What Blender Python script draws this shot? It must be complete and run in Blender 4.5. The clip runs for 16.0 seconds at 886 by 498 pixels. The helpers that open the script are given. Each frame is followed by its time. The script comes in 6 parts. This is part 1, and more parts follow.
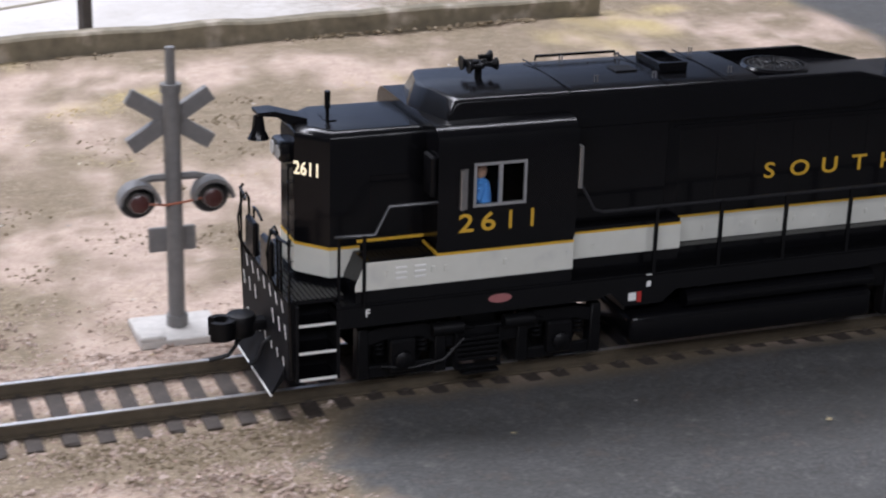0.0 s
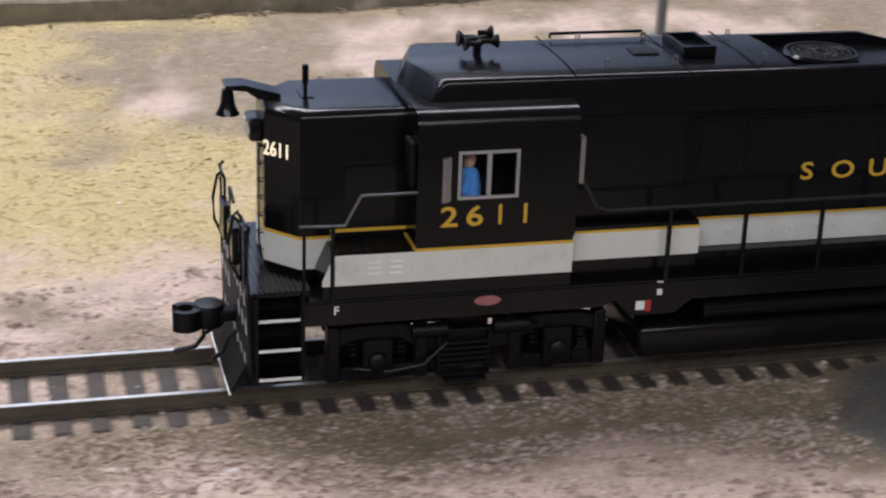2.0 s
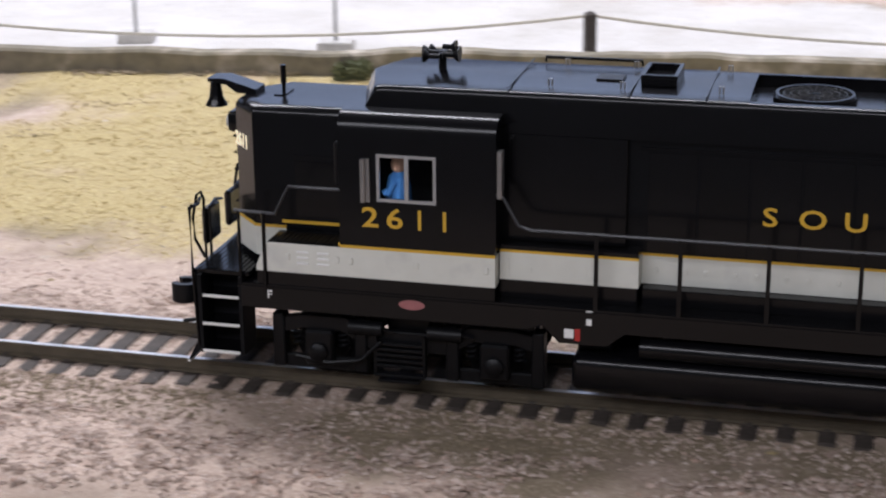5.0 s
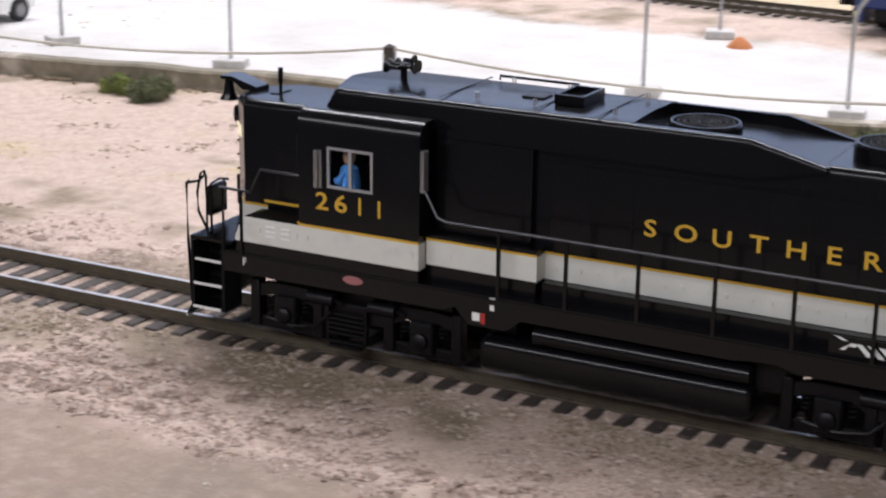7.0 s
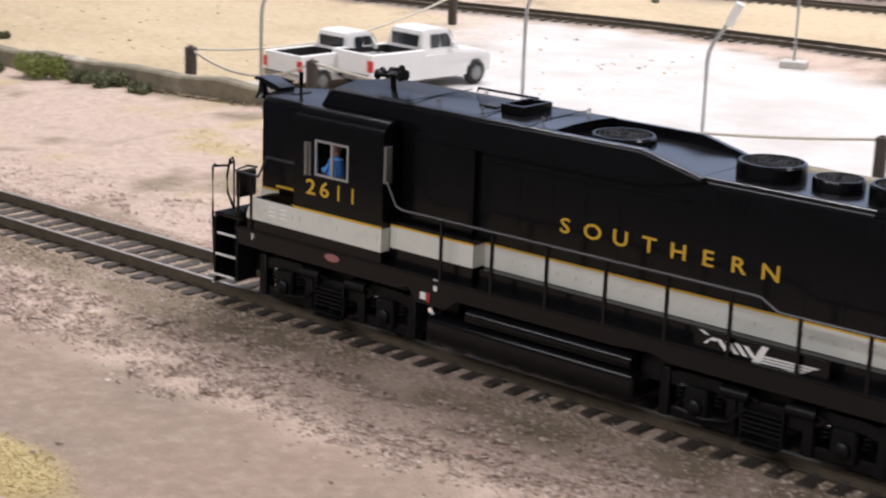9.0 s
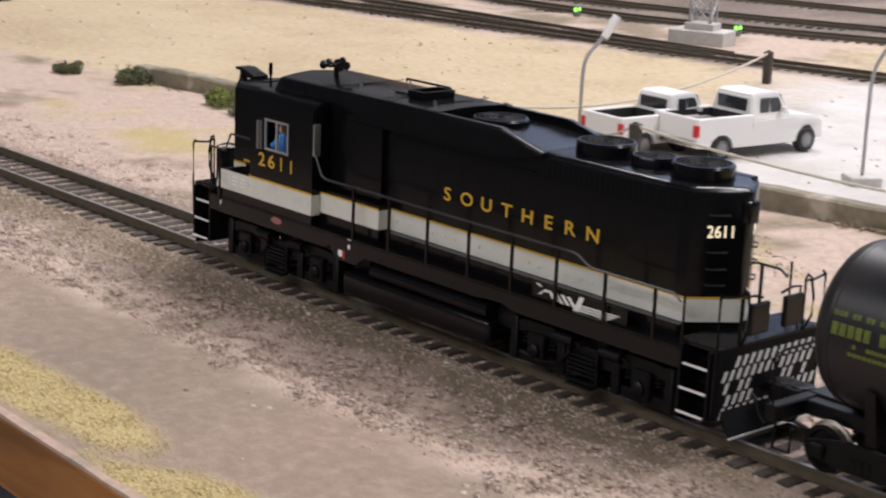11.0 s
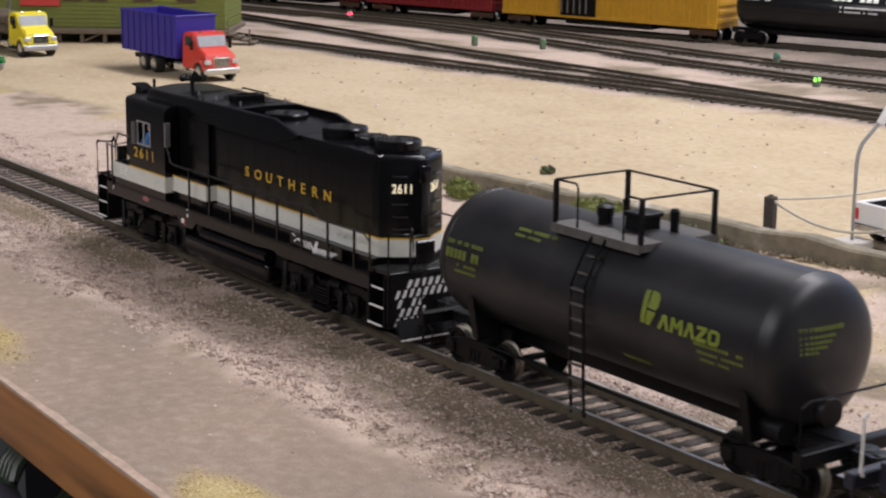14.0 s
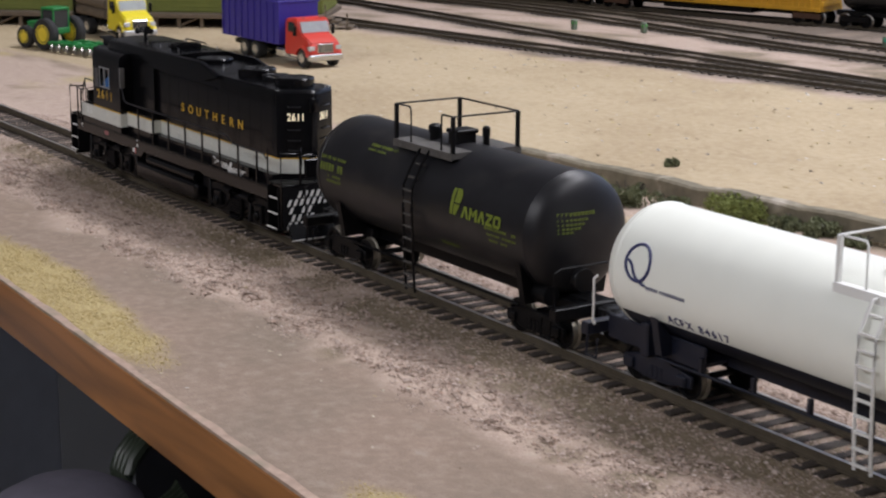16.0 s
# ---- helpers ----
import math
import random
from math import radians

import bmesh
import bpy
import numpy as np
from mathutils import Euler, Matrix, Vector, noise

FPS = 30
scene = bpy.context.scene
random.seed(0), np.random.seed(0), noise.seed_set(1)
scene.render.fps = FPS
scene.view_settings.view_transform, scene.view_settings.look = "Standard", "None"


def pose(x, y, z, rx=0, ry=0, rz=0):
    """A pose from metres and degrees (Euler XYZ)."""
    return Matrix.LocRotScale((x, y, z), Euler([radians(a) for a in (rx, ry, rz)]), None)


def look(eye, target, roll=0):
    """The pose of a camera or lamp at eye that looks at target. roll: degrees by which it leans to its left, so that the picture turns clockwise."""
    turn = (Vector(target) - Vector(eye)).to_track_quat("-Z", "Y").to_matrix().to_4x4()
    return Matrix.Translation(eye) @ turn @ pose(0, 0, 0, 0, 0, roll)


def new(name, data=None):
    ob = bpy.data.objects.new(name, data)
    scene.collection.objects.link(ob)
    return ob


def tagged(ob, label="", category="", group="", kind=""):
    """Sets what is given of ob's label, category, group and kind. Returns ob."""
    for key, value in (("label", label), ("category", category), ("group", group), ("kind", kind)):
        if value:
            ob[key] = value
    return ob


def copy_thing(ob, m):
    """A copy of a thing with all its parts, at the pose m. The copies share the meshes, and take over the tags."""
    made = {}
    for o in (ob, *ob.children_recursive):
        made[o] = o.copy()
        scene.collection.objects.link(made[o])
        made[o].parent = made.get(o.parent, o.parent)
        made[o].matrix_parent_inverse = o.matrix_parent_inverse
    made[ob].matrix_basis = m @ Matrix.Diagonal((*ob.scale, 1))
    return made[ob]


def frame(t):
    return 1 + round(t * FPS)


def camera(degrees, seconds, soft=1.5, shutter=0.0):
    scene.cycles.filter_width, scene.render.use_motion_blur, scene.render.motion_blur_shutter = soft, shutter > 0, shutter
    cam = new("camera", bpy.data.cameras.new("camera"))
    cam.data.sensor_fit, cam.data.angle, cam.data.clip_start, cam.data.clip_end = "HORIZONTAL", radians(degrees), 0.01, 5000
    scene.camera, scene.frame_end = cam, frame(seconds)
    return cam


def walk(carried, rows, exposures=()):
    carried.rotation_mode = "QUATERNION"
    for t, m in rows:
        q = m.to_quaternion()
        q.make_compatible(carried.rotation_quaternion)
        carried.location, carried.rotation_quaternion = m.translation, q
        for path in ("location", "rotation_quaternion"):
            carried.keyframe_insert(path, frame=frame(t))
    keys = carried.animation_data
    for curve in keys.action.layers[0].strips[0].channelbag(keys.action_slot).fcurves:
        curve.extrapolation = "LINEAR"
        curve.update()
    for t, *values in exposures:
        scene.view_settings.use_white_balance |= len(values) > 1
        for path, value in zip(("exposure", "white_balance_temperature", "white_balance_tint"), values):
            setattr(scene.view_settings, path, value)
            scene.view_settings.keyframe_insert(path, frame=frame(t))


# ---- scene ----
cam = camera(28.552, 16.0, soft=2.2, shutter=0.5)
walk(cam, [
    (0.0, pose(-0.07486, -0.29129, 0.13284, 70.234, -1.423, -20.325)),
    (0.5, pose(-0.08690, -0.28686, 0.13270, 69.789, -1.775, -18.577)),
    (1.0, pose(-0.09951, -0.28269, 0.13114, 69.292, -1.914, -16.519)),
    (1.5, pose(-0.11358, -0.27606, 0.13047, 68.839, -1.985, -15.468)),
    (2.0, pose(-0.13077, -0.27266, 0.12958, 68.655, -1.936, -13.928)),
    (2.5, pose(-0.15677, -0.27373, 0.13077, 68.695, -2.183, -12.754)),
    (3.0, pose(-0.16123, -0.27515, 0.13010, 68.747, -2.507, -7.802)),
    (3.5, pose(-0.15399, -0.28279, 0.13002, 69.342, -1.914, -3.101)),
    (4.0, pose(-0.14757, -0.28483, 0.12795, 70.767, -0.901, 2.711)),
    (4.5, pose(-0.14259, -0.28579, 0.12037, 70.964, 0.129, 8.561)),
    (4.7, pose(-0.13955, -0.28357, 0.11883, 71.226, 0.374, 10.955)),
    (6.8, pose(-0.16779, -0.29589, 0.12273, 73.098, -0.817, 26.930)),
    (7.0, pose(-0.17232, -0.29538, 0.12109, 73.234, -0.693, 28.077)),
    (7.5, pose(-0.18253, -0.29365, 0.11964, 73.611, -1.073, 31.187)),
    (8.0, pose(-0.19466, -0.29151, 0.11864, 73.905, -0.743, 33.497)),
    (8.5, pose(-0.21240, -0.29118, 0.12081, 74.581, -0.963, 37.602)),
    (9.0, pose(-0.22509, -0.28918, 0.12127, 74.838, -1.916, 40.320)),
    (9.5, pose(-0.23925, -0.28606, 0.12125, 75.258, -1.820, 42.569)),
    (10.0, pose(-0.25296, -0.28341, 0.12178, 75.350, -2.366, 44.988)),
    (10.2, pose(-0.25734, -0.28368, 0.12150, 75.401, -2.456, 45.745)),
    (12.3, pose(-0.29625, -0.26926, 0.12478, 76.024, -1.226, 52.491)),
    (12.5, pose(-0.29877, -0.27113, 0.12456, 75.991, -1.114, 52.856)),
    (13.0, pose(-0.30681, -0.26860, 0.12765, 76.445, -0.862, 53.564)),
    (13.5, pose(-0.31559, -0.26820, 0.12948, 77.009, -0.663, 54.049)),
    (14.0, pose(-0.32258, -0.26927, 0.12960, 77.386, -0.576, 54.761)),
    (14.5, pose(-0.32601, -0.27178, 0.12917, 77.508, -0.490, 55.148)),
    (15.0, pose(-0.33283, -0.27545, 0.12746, 76.832, -0.244, 55.390)),
    (15.5, pose(-0.34029, -0.27936, 0.13157, 76.274, -0.161, 55.896)),
    (16.0, pose(-0.34808, -0.28112, 0.13379, 76.593, -0.287, 56.887)),
], exposures=[(0.0, 0.36, 6200, 10), (2.0, 0.26, 6350, 10), (4.5, 0.22, 6250, 10), (7.0, 0.32, 6400, 10), (8.0, 0.33, 6450, 10), (9.5, 0.23, 6750, 10), (12.5, 0.15, 6750, 10), (14.5, 0.08, 6600, 10), (15.3, 0.0, 6550, 10), (16.0, -0.1, 6500, 9)])

# way gone by the train, in millimetres, at the seconds given
GONE = [(0.0, 0.0), (0.5, 24.5), (1.0, 48.5), (1.5, 72.5), (2.0, 96.7), (2.5, 121.1), (3.0, 148.8), (3.5, 175.4), (4.0, 201.2), (4.5, 227.7), (4.7, 238.4), (6.8, 366.1), (7.0, 379.7), (7.5, 413.9), (8.0, 449.2), (8.5, 486.9), (9.0, 524.2), (9.5, 561.6), (10.0, 598.2), (10.2, 612.8), (12.3, 765.9), (12.5, 780.5), (13.0, 818.0), (13.5, 854.5), (14.0, 891.1), (14.5, 927.9), (15.0, 964.9), (15.5, 1001.5), (16.0, 1037.8)]

# ---- world and light ----
world = bpy.data.worlds.new("world")
scene.world = world
world.use_nodes = True
world.node_tree.nodes["Background"].inputs[0].default_value = (1.0, 0.93, 0.86, 1)
world.node_tree.nodes["Background"].inputs[1].default_value = 0.02


def area_lamp(eye, target, sx, sy, watts, color):
    data = bpy.data.lights.new("unseen_lamp", "AREA")
    data.shape, data.size, data.size_y, data.energy, data.color = "RECTANGLE", sx, sy, watts, color
    ob = new("unseen_lamp", data)
    ob.matrix_world = look(eye, target)
    return ob


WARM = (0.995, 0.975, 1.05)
area_lamp((-0.75, 0.8, 1.3), (-0.65, 0.2, 0.0), 1.7, 0.22, 27, WARM)
area_lamp((0.25, 0.5, 1.35), (0.1, 0.1, 0.0), 0.9, 0.22, 9, WARM)
# Added lamp that brightens the north wall for the roof reflections.
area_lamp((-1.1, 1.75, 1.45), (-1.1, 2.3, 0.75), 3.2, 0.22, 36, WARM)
# Added low front fill that lifts the near sides of the train.
area_lamp((-0.6, -1.15, 0.85), (-0.6, 0.0, 0.0), 1.8, 0.3, 10.5, WARM)

# ---- materials ----
def nodes_of(m):
    return m.node_tree.nodes, m.node_tree.links


def mat(name, color, rough=0.6, metal=0.0, vary=0.12, scale=300.0, bump=0.0, fine=4.0, spec=0.5, second=None, mix_at=0.55):
    """A procedural surface: base colour varied at two scales, with relief. scale: cells per metre."""
    m = bpy.data.materials.new(name)
    m.use_nodes = True
    n, l = nodes_of(m)
    b = n["Principled BSDF"]
    co = n.new("ShaderNodeTexCoord")
    big, small = n.new("ShaderNodeTexNoise"), n.new("ShaderNodeTexNoise")
    for q, s in ((big, scale), (small, scale * fine)):
        q.inputs["Scale"].default_value, q.inputs["Detail"].default_value = s, 4
        l.new(co.outputs["Object"], q.inputs["Vector"])
    add = n.new("ShaderNodeMath")
    add.operation = "ADD"
    l.new(big.outputs["Fac"], add.inputs[0]), l.new(small.outputs["Fac"], add.inputs[1])
    ramp = n.new("ShaderNodeMapRange")
    ramp.inputs["From Min"].default_value, ramp.inputs["From Max"].default_value = 0.6, 1.4
    ramp.inputs["To Min"].default_value, ramp.inputs["To Max"].default_value = 1 - vary, 1 + vary
    l.new(add.outputs[0], ramp.inputs["Value"])
    mul = n.new("ShaderNodeVectorMath")
    mul.operation = "MULTIPLY"
    if second:
        blend, edge = n.new("ShaderNodeMix"), n.new("ShaderNodeMapRange")
        blend.data_type = "RGBA"
        edge.inputs["From Min"].default_value, edge.inputs["From Max"].default_value = mix_at - 0.06, mix_at + 0.06
        l.new(big.outputs["Fac"], edge.inputs["Value"]), l.new(edge.outputs[0], blend.inputs["Factor"])
        blend.inputs["A"].default_value, blend.inputs["B"].default_value = (*color, 1), (*second, 1)
        l.new(blend.outputs["Result"], mul.inputs[0])
    else:
        mul.inputs[0].default_value = color
    l.new(ramp.outputs[0], mul.inputs[1])
    l.new(mul.outputs[0], b.inputs["Base Color"])
    b.inputs["Roughness"].default_value, b.inputs["Metallic"].default_value = rough, metal
    b.inputs["Specular IOR Level"].default_value = spec
    if bump:
        k = n.new("ShaderNodeBump")
        k.inputs["Strength"].default_value, k.inputs["Distance"].default_value = 0.6, bump * MM
        l.new(small.outputs["Fac"], k.inputs["Height"]), l.new(k.outputs[0], b.inputs["Normal"])
    return m


def glow(name, color, power):
    m = bpy.data.materials.new(name)
    m.use_nodes = True
    b = m.node_tree.nodes["Principled BSDF"]
    b.inputs["Base Color"].default_value, b.inputs["Emission Color"].default_value = (*color, 1), (*color, 1)
    b.inputs["Emission Strength"].default_value = power
    return m


MM = 0.001
BLACK = mat("black_paint", (0.0034, 0.0034, 0.0042), 0.2, vary=0.2, scale=60, spec=0.27)
PILOT = mat("flat_black_plate", (0.006, 0.006, 0.007), 0.6, vary=0.3, scale=200, spec=0.12)
DARK = mat("dark_underframe", (0.0035, 0.0035, 0.0042), 0.42, vary=0.3, scale=200, spec=0.2)
TANKBLACK = mat("weathered_black", (0.010, 0.010, 0.012), 0.4, vary=0.3, scale=40, spec=0.4, second=(0.019, 0.018, 0.018), mix_at=0.6)
STRIPE = mat("offwhite_stripe", (0.64, 0.64, 0.575), 0.5, vary=0.05, scale=90, second=(0.47, 0.47, 0.44), mix_at=0.64)
GOLD = mat("gold_lettering", (0.62, 0.37, 0.035), 0.45, vary=0.05, scale=200)
WHITE = mat("white_paint", (0.78, 0.78, 0.75), 0.5, vary=0.03, scale=100)
TANKWHITE = mat("white_tank_paint", (0.88, 0.9, 0.82), 0.36, vary=0.03, scale=25, second=(0.76, 0.69, 0.48), mix_at=0.66)
RAIL = mat("rail_side", (0.085, 0.068, 0.045), 0.65, 0.15, vary=0.25, scale=150)
RAILTOP = mat("rail_head", (0.6, 0.57, 0.53), 0.3, 0.8, vary=0.12, scale=120)
TIE = mat("tie_brown", (0.046, 0.036, 0.029), 0.8, vary=0.35, scale=250, bump=0.15)
STEEL = mat("steel_rim", (0.4, 0.38, 0.35), 0.35, 0.9, vary=0.1, scale=300)
KERB = mat("kerb_concrete", (0.19, 0.165, 0.115), 0.85, vary=0.35, scale=60, bump=0.3, second=(0.33, 0.29, 0.235), mix_at=0.62)
RED = mat("red_paint", (0.42, 0.03, 0.025), 0.4, vary=0.08, scale=90)

# ---- building tools: all shapes are given in millimetres ----
def box(bm, x0, x1, y0, y1, z0, z1, bevel=0.0, segs=1):
    m = Matrix.Translation(((x0 + x1) / 2, (y0 + y1) / 2, (z0 + z1) / 2)) @ Matrix.Diagonal((abs(x1 - x0), abs(y1 - y0), abs(z1 - z0), 1))
    g = bmesh.ops.create_cube(bm, size=1, matrix=m)["verts"]
    if bevel:
        edges = list({e for v in g for e in v.link_edges})
        bmesh.ops.bevel(bm, geom=edges, offset=bevel, segments=segs, profile=0.5, affect="EDGES")


def rod(bm, a, b, r, segs=8, r2=None):
    a, b = Vector(a), Vector(b)
    d = b - a
    m = Matrix.Translation((a + b) / 2) @ d.to_track_quat("Z", "Y").to_matrix().to_4x4()
    bmesh.ops.create_cone(bm, cap_ends=True, segments=segs, radius1=r, radius2=r if r2 is None else r2, depth=d.length, matrix=m)


def wire(bm, pts, r, segs=6):
    """A bent rod through the points."""
    pts = [Vector(p) for p in pts]
    rings = []
    for i, p in enumerate(pts):
        d = (pts[min(i + 1, len(pts) - 1)] - pts[max(i - 1, 0)]).normalized()
        q = d.to_track_quat("Z", "Y")
        rings.append([bm.verts.new(p + q @ Vector((r * math.cos(k * 2 * math.pi / segs), r * math.sin(k * 2 * math.pi / segs), 0))) for k in range(segs)])
    for a, b in zip(rings, rings[1:]):
        for k in range(segs):
            bm.faces.new((a[k], a[(k + 1) % segs], b[(k + 1) % segs], b[k]))
    bm.faces.new(rings[0][::-1]), bm.faces.new(rings[-1])


def prism(bm, outline, y0, y1, axis="y"):
    """An outline in the plane across the axis, drawn out from y0 to y1."""
    def at(p, d):
        return {"y": (p[0], d, p[1]), "x": (d, p[0], p[1]), "z": (p[0], p[1], d)}[axis]
    a = [bm.verts.new(at(p, y0)) for p in outline]
    b = [bm.verts.new(at(p, y1)) for p in outline]
    n = len(a)
    fs = [bm.faces.new(a), bm.faces.new(b[::-1])] + [bm.faces.new((a[i], b[i], b[(i + 1) % n], a[(i + 1) % n])) for i in range(n)]
    bmesh.ops.recalc_face_normals(bm, faces=fs)


def arc(cx, cy, r, a0, a1, n):
    return [(cx + r * math.cos(radians(a0 + (a1 - a0) * i / n)), cy + r * math.sin(radians(a0 + (a1 - a0) * i / n))) for i in range(n + 1)]


def lathe(bm, profile, segs, m=None):
    """profile: (radius, height) pairs, turned about z."""
    rings = []
    for r, h in profile:
        rings.append([bm.verts.new((r * math.cos(2 * math.pi * k / segs), r * math.sin(2 * math.pi * k / segs), h)) for k in range(segs)] if r > 1e-6 else [bm.verts.new((0, 0, h))])
    fs = []
    for a, b in zip(rings, rings[1:]):
        for k in range(segs):
            j = (k + 1) % segs
            if len(a) == 1:
                fs.append(bm.faces.new((a[0], b[k], b[j])))
            elif len(b) == 1:
                fs.append(bm.faces.new((a[k], b[0], a[j])))
            else:
                fs.append(bm.faces.new((a[k], b[k], b[j], a[j])))
    bmesh.ops.recalc_face_normals(bm, faces=fs)
    if m is not None:
        bmesh.ops.transform(bm, matrix=m, verts=[v for r in rings for v in r])


def mesh_of(name, bm, material, smooth=35):
    for v in bm.verts:
        v.co *= MM
    me = bpy.data.meshes.new(name)
    bm.to_mesh(me)
    bm.free()
    for mt in material if isinstance(material, (list, tuple)) else [material]:
        me.materials.append(mt)
    if smooth:
        for p in me.polygons:
            p.use_smooth = True
        me.set_sharp_from_angle(angle=radians(smooth))
    return me


def part(name, bm, material, parent=None, label="", at=None, smooth=35):
    """Links a bmesh as one mesh object, under a thing or a part if one is given."""
    ob = new(name, mesh_of(name, bm, material, smooth))
    if parent is not None:
        ob.parent = parent
    if at is not None:
        ob.matrix_basis = at
    if label:
        ob["label"] = label
    return ob


def thing(name, label, category, group="", at=None):
    ob = new(name)
    ob.empty_display_size = 0.01
    if at is not None:
        ob.matrix_basis = at
    return tagged(ob, label, category, group)


def mpose(x, y, z, rx=0, ry=0, rz=0):
    return pose(x * MM, y * MM, z * MM, rx, ry, rz)


def build(f, *args, **kw):
    bm = bmesh.new()
    f(bm, *args, **kw)
    return bm


def boxes(*list_of):
    bm = bmesh.new()
    for b in list_of:
        box(bm, *b)
    return bm


def letters(name, text, size, material, parent, at, label="", thick=0.06, spacing=1.0):
    """Writing in the built-in font as a mesh, its foot at the pose given; size in millimetres."""
    c = bpy.data.curves.new(name, "FONT")
    c.body, c.size, c.extrude, c.space_character, c.offset = text, size * MM / 0.72, thick * MM, spacing, 0.018 * size * MM
    c.resolution_u = 3
    tmp = bpy.data.objects.new("tmp", c)
    me = bpy.data.meshes.new_from_object(tmp)
    bpy.data.objects.remove(tmp)
    me.materials.clear()
    me.materials.append(material)
    ob = new(name, me)
    ob.parent, ob.matrix_basis = parent, at
    if label:
        ob["label"] = label
    return ob

# ---- ground of the layout ----
def smooth_step(a, b, x):
    k = min(1.0, max(0.0, (x - a) / (b - a)))
    return k * k * (3 - 2 * k)


def kerb_y(x):
    """The line of the low concrete kerb behind the track."""
    return float(np.interp(x, [-1500, -960, -780, -600, -250, 200, 400], [95, 150, 172, 196, 256, 300, 318]))


def edge_y(x):
    """The front edge of the layout."""
    return float(np.interp(x, [-2600, -875, -513, 600], [-98, -107, -121, -150]))


def field(x, y, s, k=0):
    return noise.fractal(Vector((x / s, y / s, k * 7.3)), 1.0, 2.0, 4)


YARD_A = [(-1900, 330), (-1500, 376), (-1356, 396), (-1235, 413), (-1150, 430), (-1080, 441), (-1010, 452), (-945, 461), (-880, 470), (-800, 488), (-740, 500), (-600, 512), (-480, 500), (-300, 480), (200, 450)]
YARD_B = [(-2100, 452), (-1495, 462), (-1340, 457), (-1227, 463), (-1129, 467), (-1043, 470), (-960, 473), (-890, 477)]
YARD_C = [(-1900, 470), (-1690, 510), (-1575, 538), (-1489, 553), (-1329, 553), (-1200, 549), (-1100, 553), (-1019, 564), (-930, 600), (-850, 638), (-600, 700), (200, 760)]
YARD_D = [(-2000, 520), (-1700, 560), (-1454, 596), (-1329, 600), (-1200, 600), (-1100, 612), (-1000, 640), (-850, 700), (-600, 770), (200, 830)]


def along(line, x):
    return float(np.interp(x, [p[0] for p in line], [p[1] for p in line]))


def yard_y(x):
    """The line of the nearest yard track."""
    return along(YARD_A, x)


def cinder(x, y):
    """How much dark cinder lies about the yard tracks."""
    if y < 280:
        return 0.0
    k = max(smooth_step(27, 14, abs(y - along(YARD_A, x))), smooth_step(27, 14, abs(y - along(YARD_B, x))) if x < -890 else 0.0, smooth_step(-26, -12, y - along(YARD_C, x)))
    return 0.9 * k + 0.35 * field(x, y, 30, 21) * k


def zones(x, y):
    """How much of straw grass, yellow sand, pale concrete and asphalt lies at a place."""
    n1, n2 = field(x, y, 60, 1), field(x, y, 22, 2)
    ky = kerb_y(x)
    behind = smooth_step(-5, 9, y - ky)
    grass = smooth_step(0.0, 0.7, 0.85 * smooth_step(-460, -300, x) * smooth_step(0, -170, x) + 0.6 * n1 + 0.35 * n2) * smooth_step(45, 85, y + 10 * n2) * (1 - behind)
    tuft = max(smooth_step(8.5, 2.5, math.hypot((x + 512) / 7.5, (y + 113) / 2.0) + 1.6 * n2), smooth_step(8.5, 2.5, math.hypot((x + 605) / 8.5, (y + 102) / 1.45) + 1.6 * n2), smooth_step(8.5, 2.5, math.hypot((x + 855) / 12.5, (y + 95 + .06 * (x + 855)) / 2.0) + 1.6 * n2))
    sx = smooth_step(-640, -760, x + 0.45 * (y - 200) + 20 * n2)
    sand = behind * max(sx * smooth_step(-14, -40, y - yard_y(x) + 14 * n2), (1 - sx) * smooth_step(14, 26, y - yard_y(x) + 5 * n2))
    end = float(np.interp(x, [-700, -600, -497, -400], [470, 440, 408, 404]))
    lot = behind * (1 - sx) * smooth_step(14, -14, y - end + 14 * n2) * smooth_step(180, 60, x)
    road = smooth_step(-6, 6, x - 12 - 0.02 * y + 12 * n2) * (smooth_step(-8, -20, y + 3 * n2) if y < 0 else smooth_step(30, 50, y) * smooth_step(255, 270, x - 0.12 * y + 4 * n2))
    return min(1, grass + 1.8 * tuft), sand, lot, road


def dirt_shade(x, y):
    """How much brown earth and moss lies over the pale grit, with the train's shade coloured in beside the track."""
    n = 0.9 * field(x, y, 55, 11) + 0.6 * field(x, y, 14, 12)
    if y < 0:
        # Beside the ties the brown also stands in for the train's soft shadow.
        k = (0.5 + 0.4 * smooth_step(-430, -560, x)) * smooth_step(-44, -20, y) + 0.25 * smooth_step(-250, -60, x)
    else:
        k = 0.75 * smooth_step(-190, -60, x) * smooth_step(18, 40, y) + 0.25 * smooth_step(40, 20, y) + 0.35 * smooth_step(-26, -6, y - kerb_y(x))
    return smooth_step(0.15, 0.95, k + n)


def clay(x, y):
    """How much smooth painted earth lies at a place in front of the ballast."""
    return smooth_step(-50, -62, y + 7 * field(x, y, 40, 17) + 5 * field(x, y, 12, 18))


def ribbon(x, y):
    """How thick the spilled ballast lies beside the track."""
    if y > 0:
        return smooth_step(75, 30, y)
    return smooth_step(-64, -50, y + 8 * field(x, y, 30, 17)) * smooth_step(-19, -30, y)


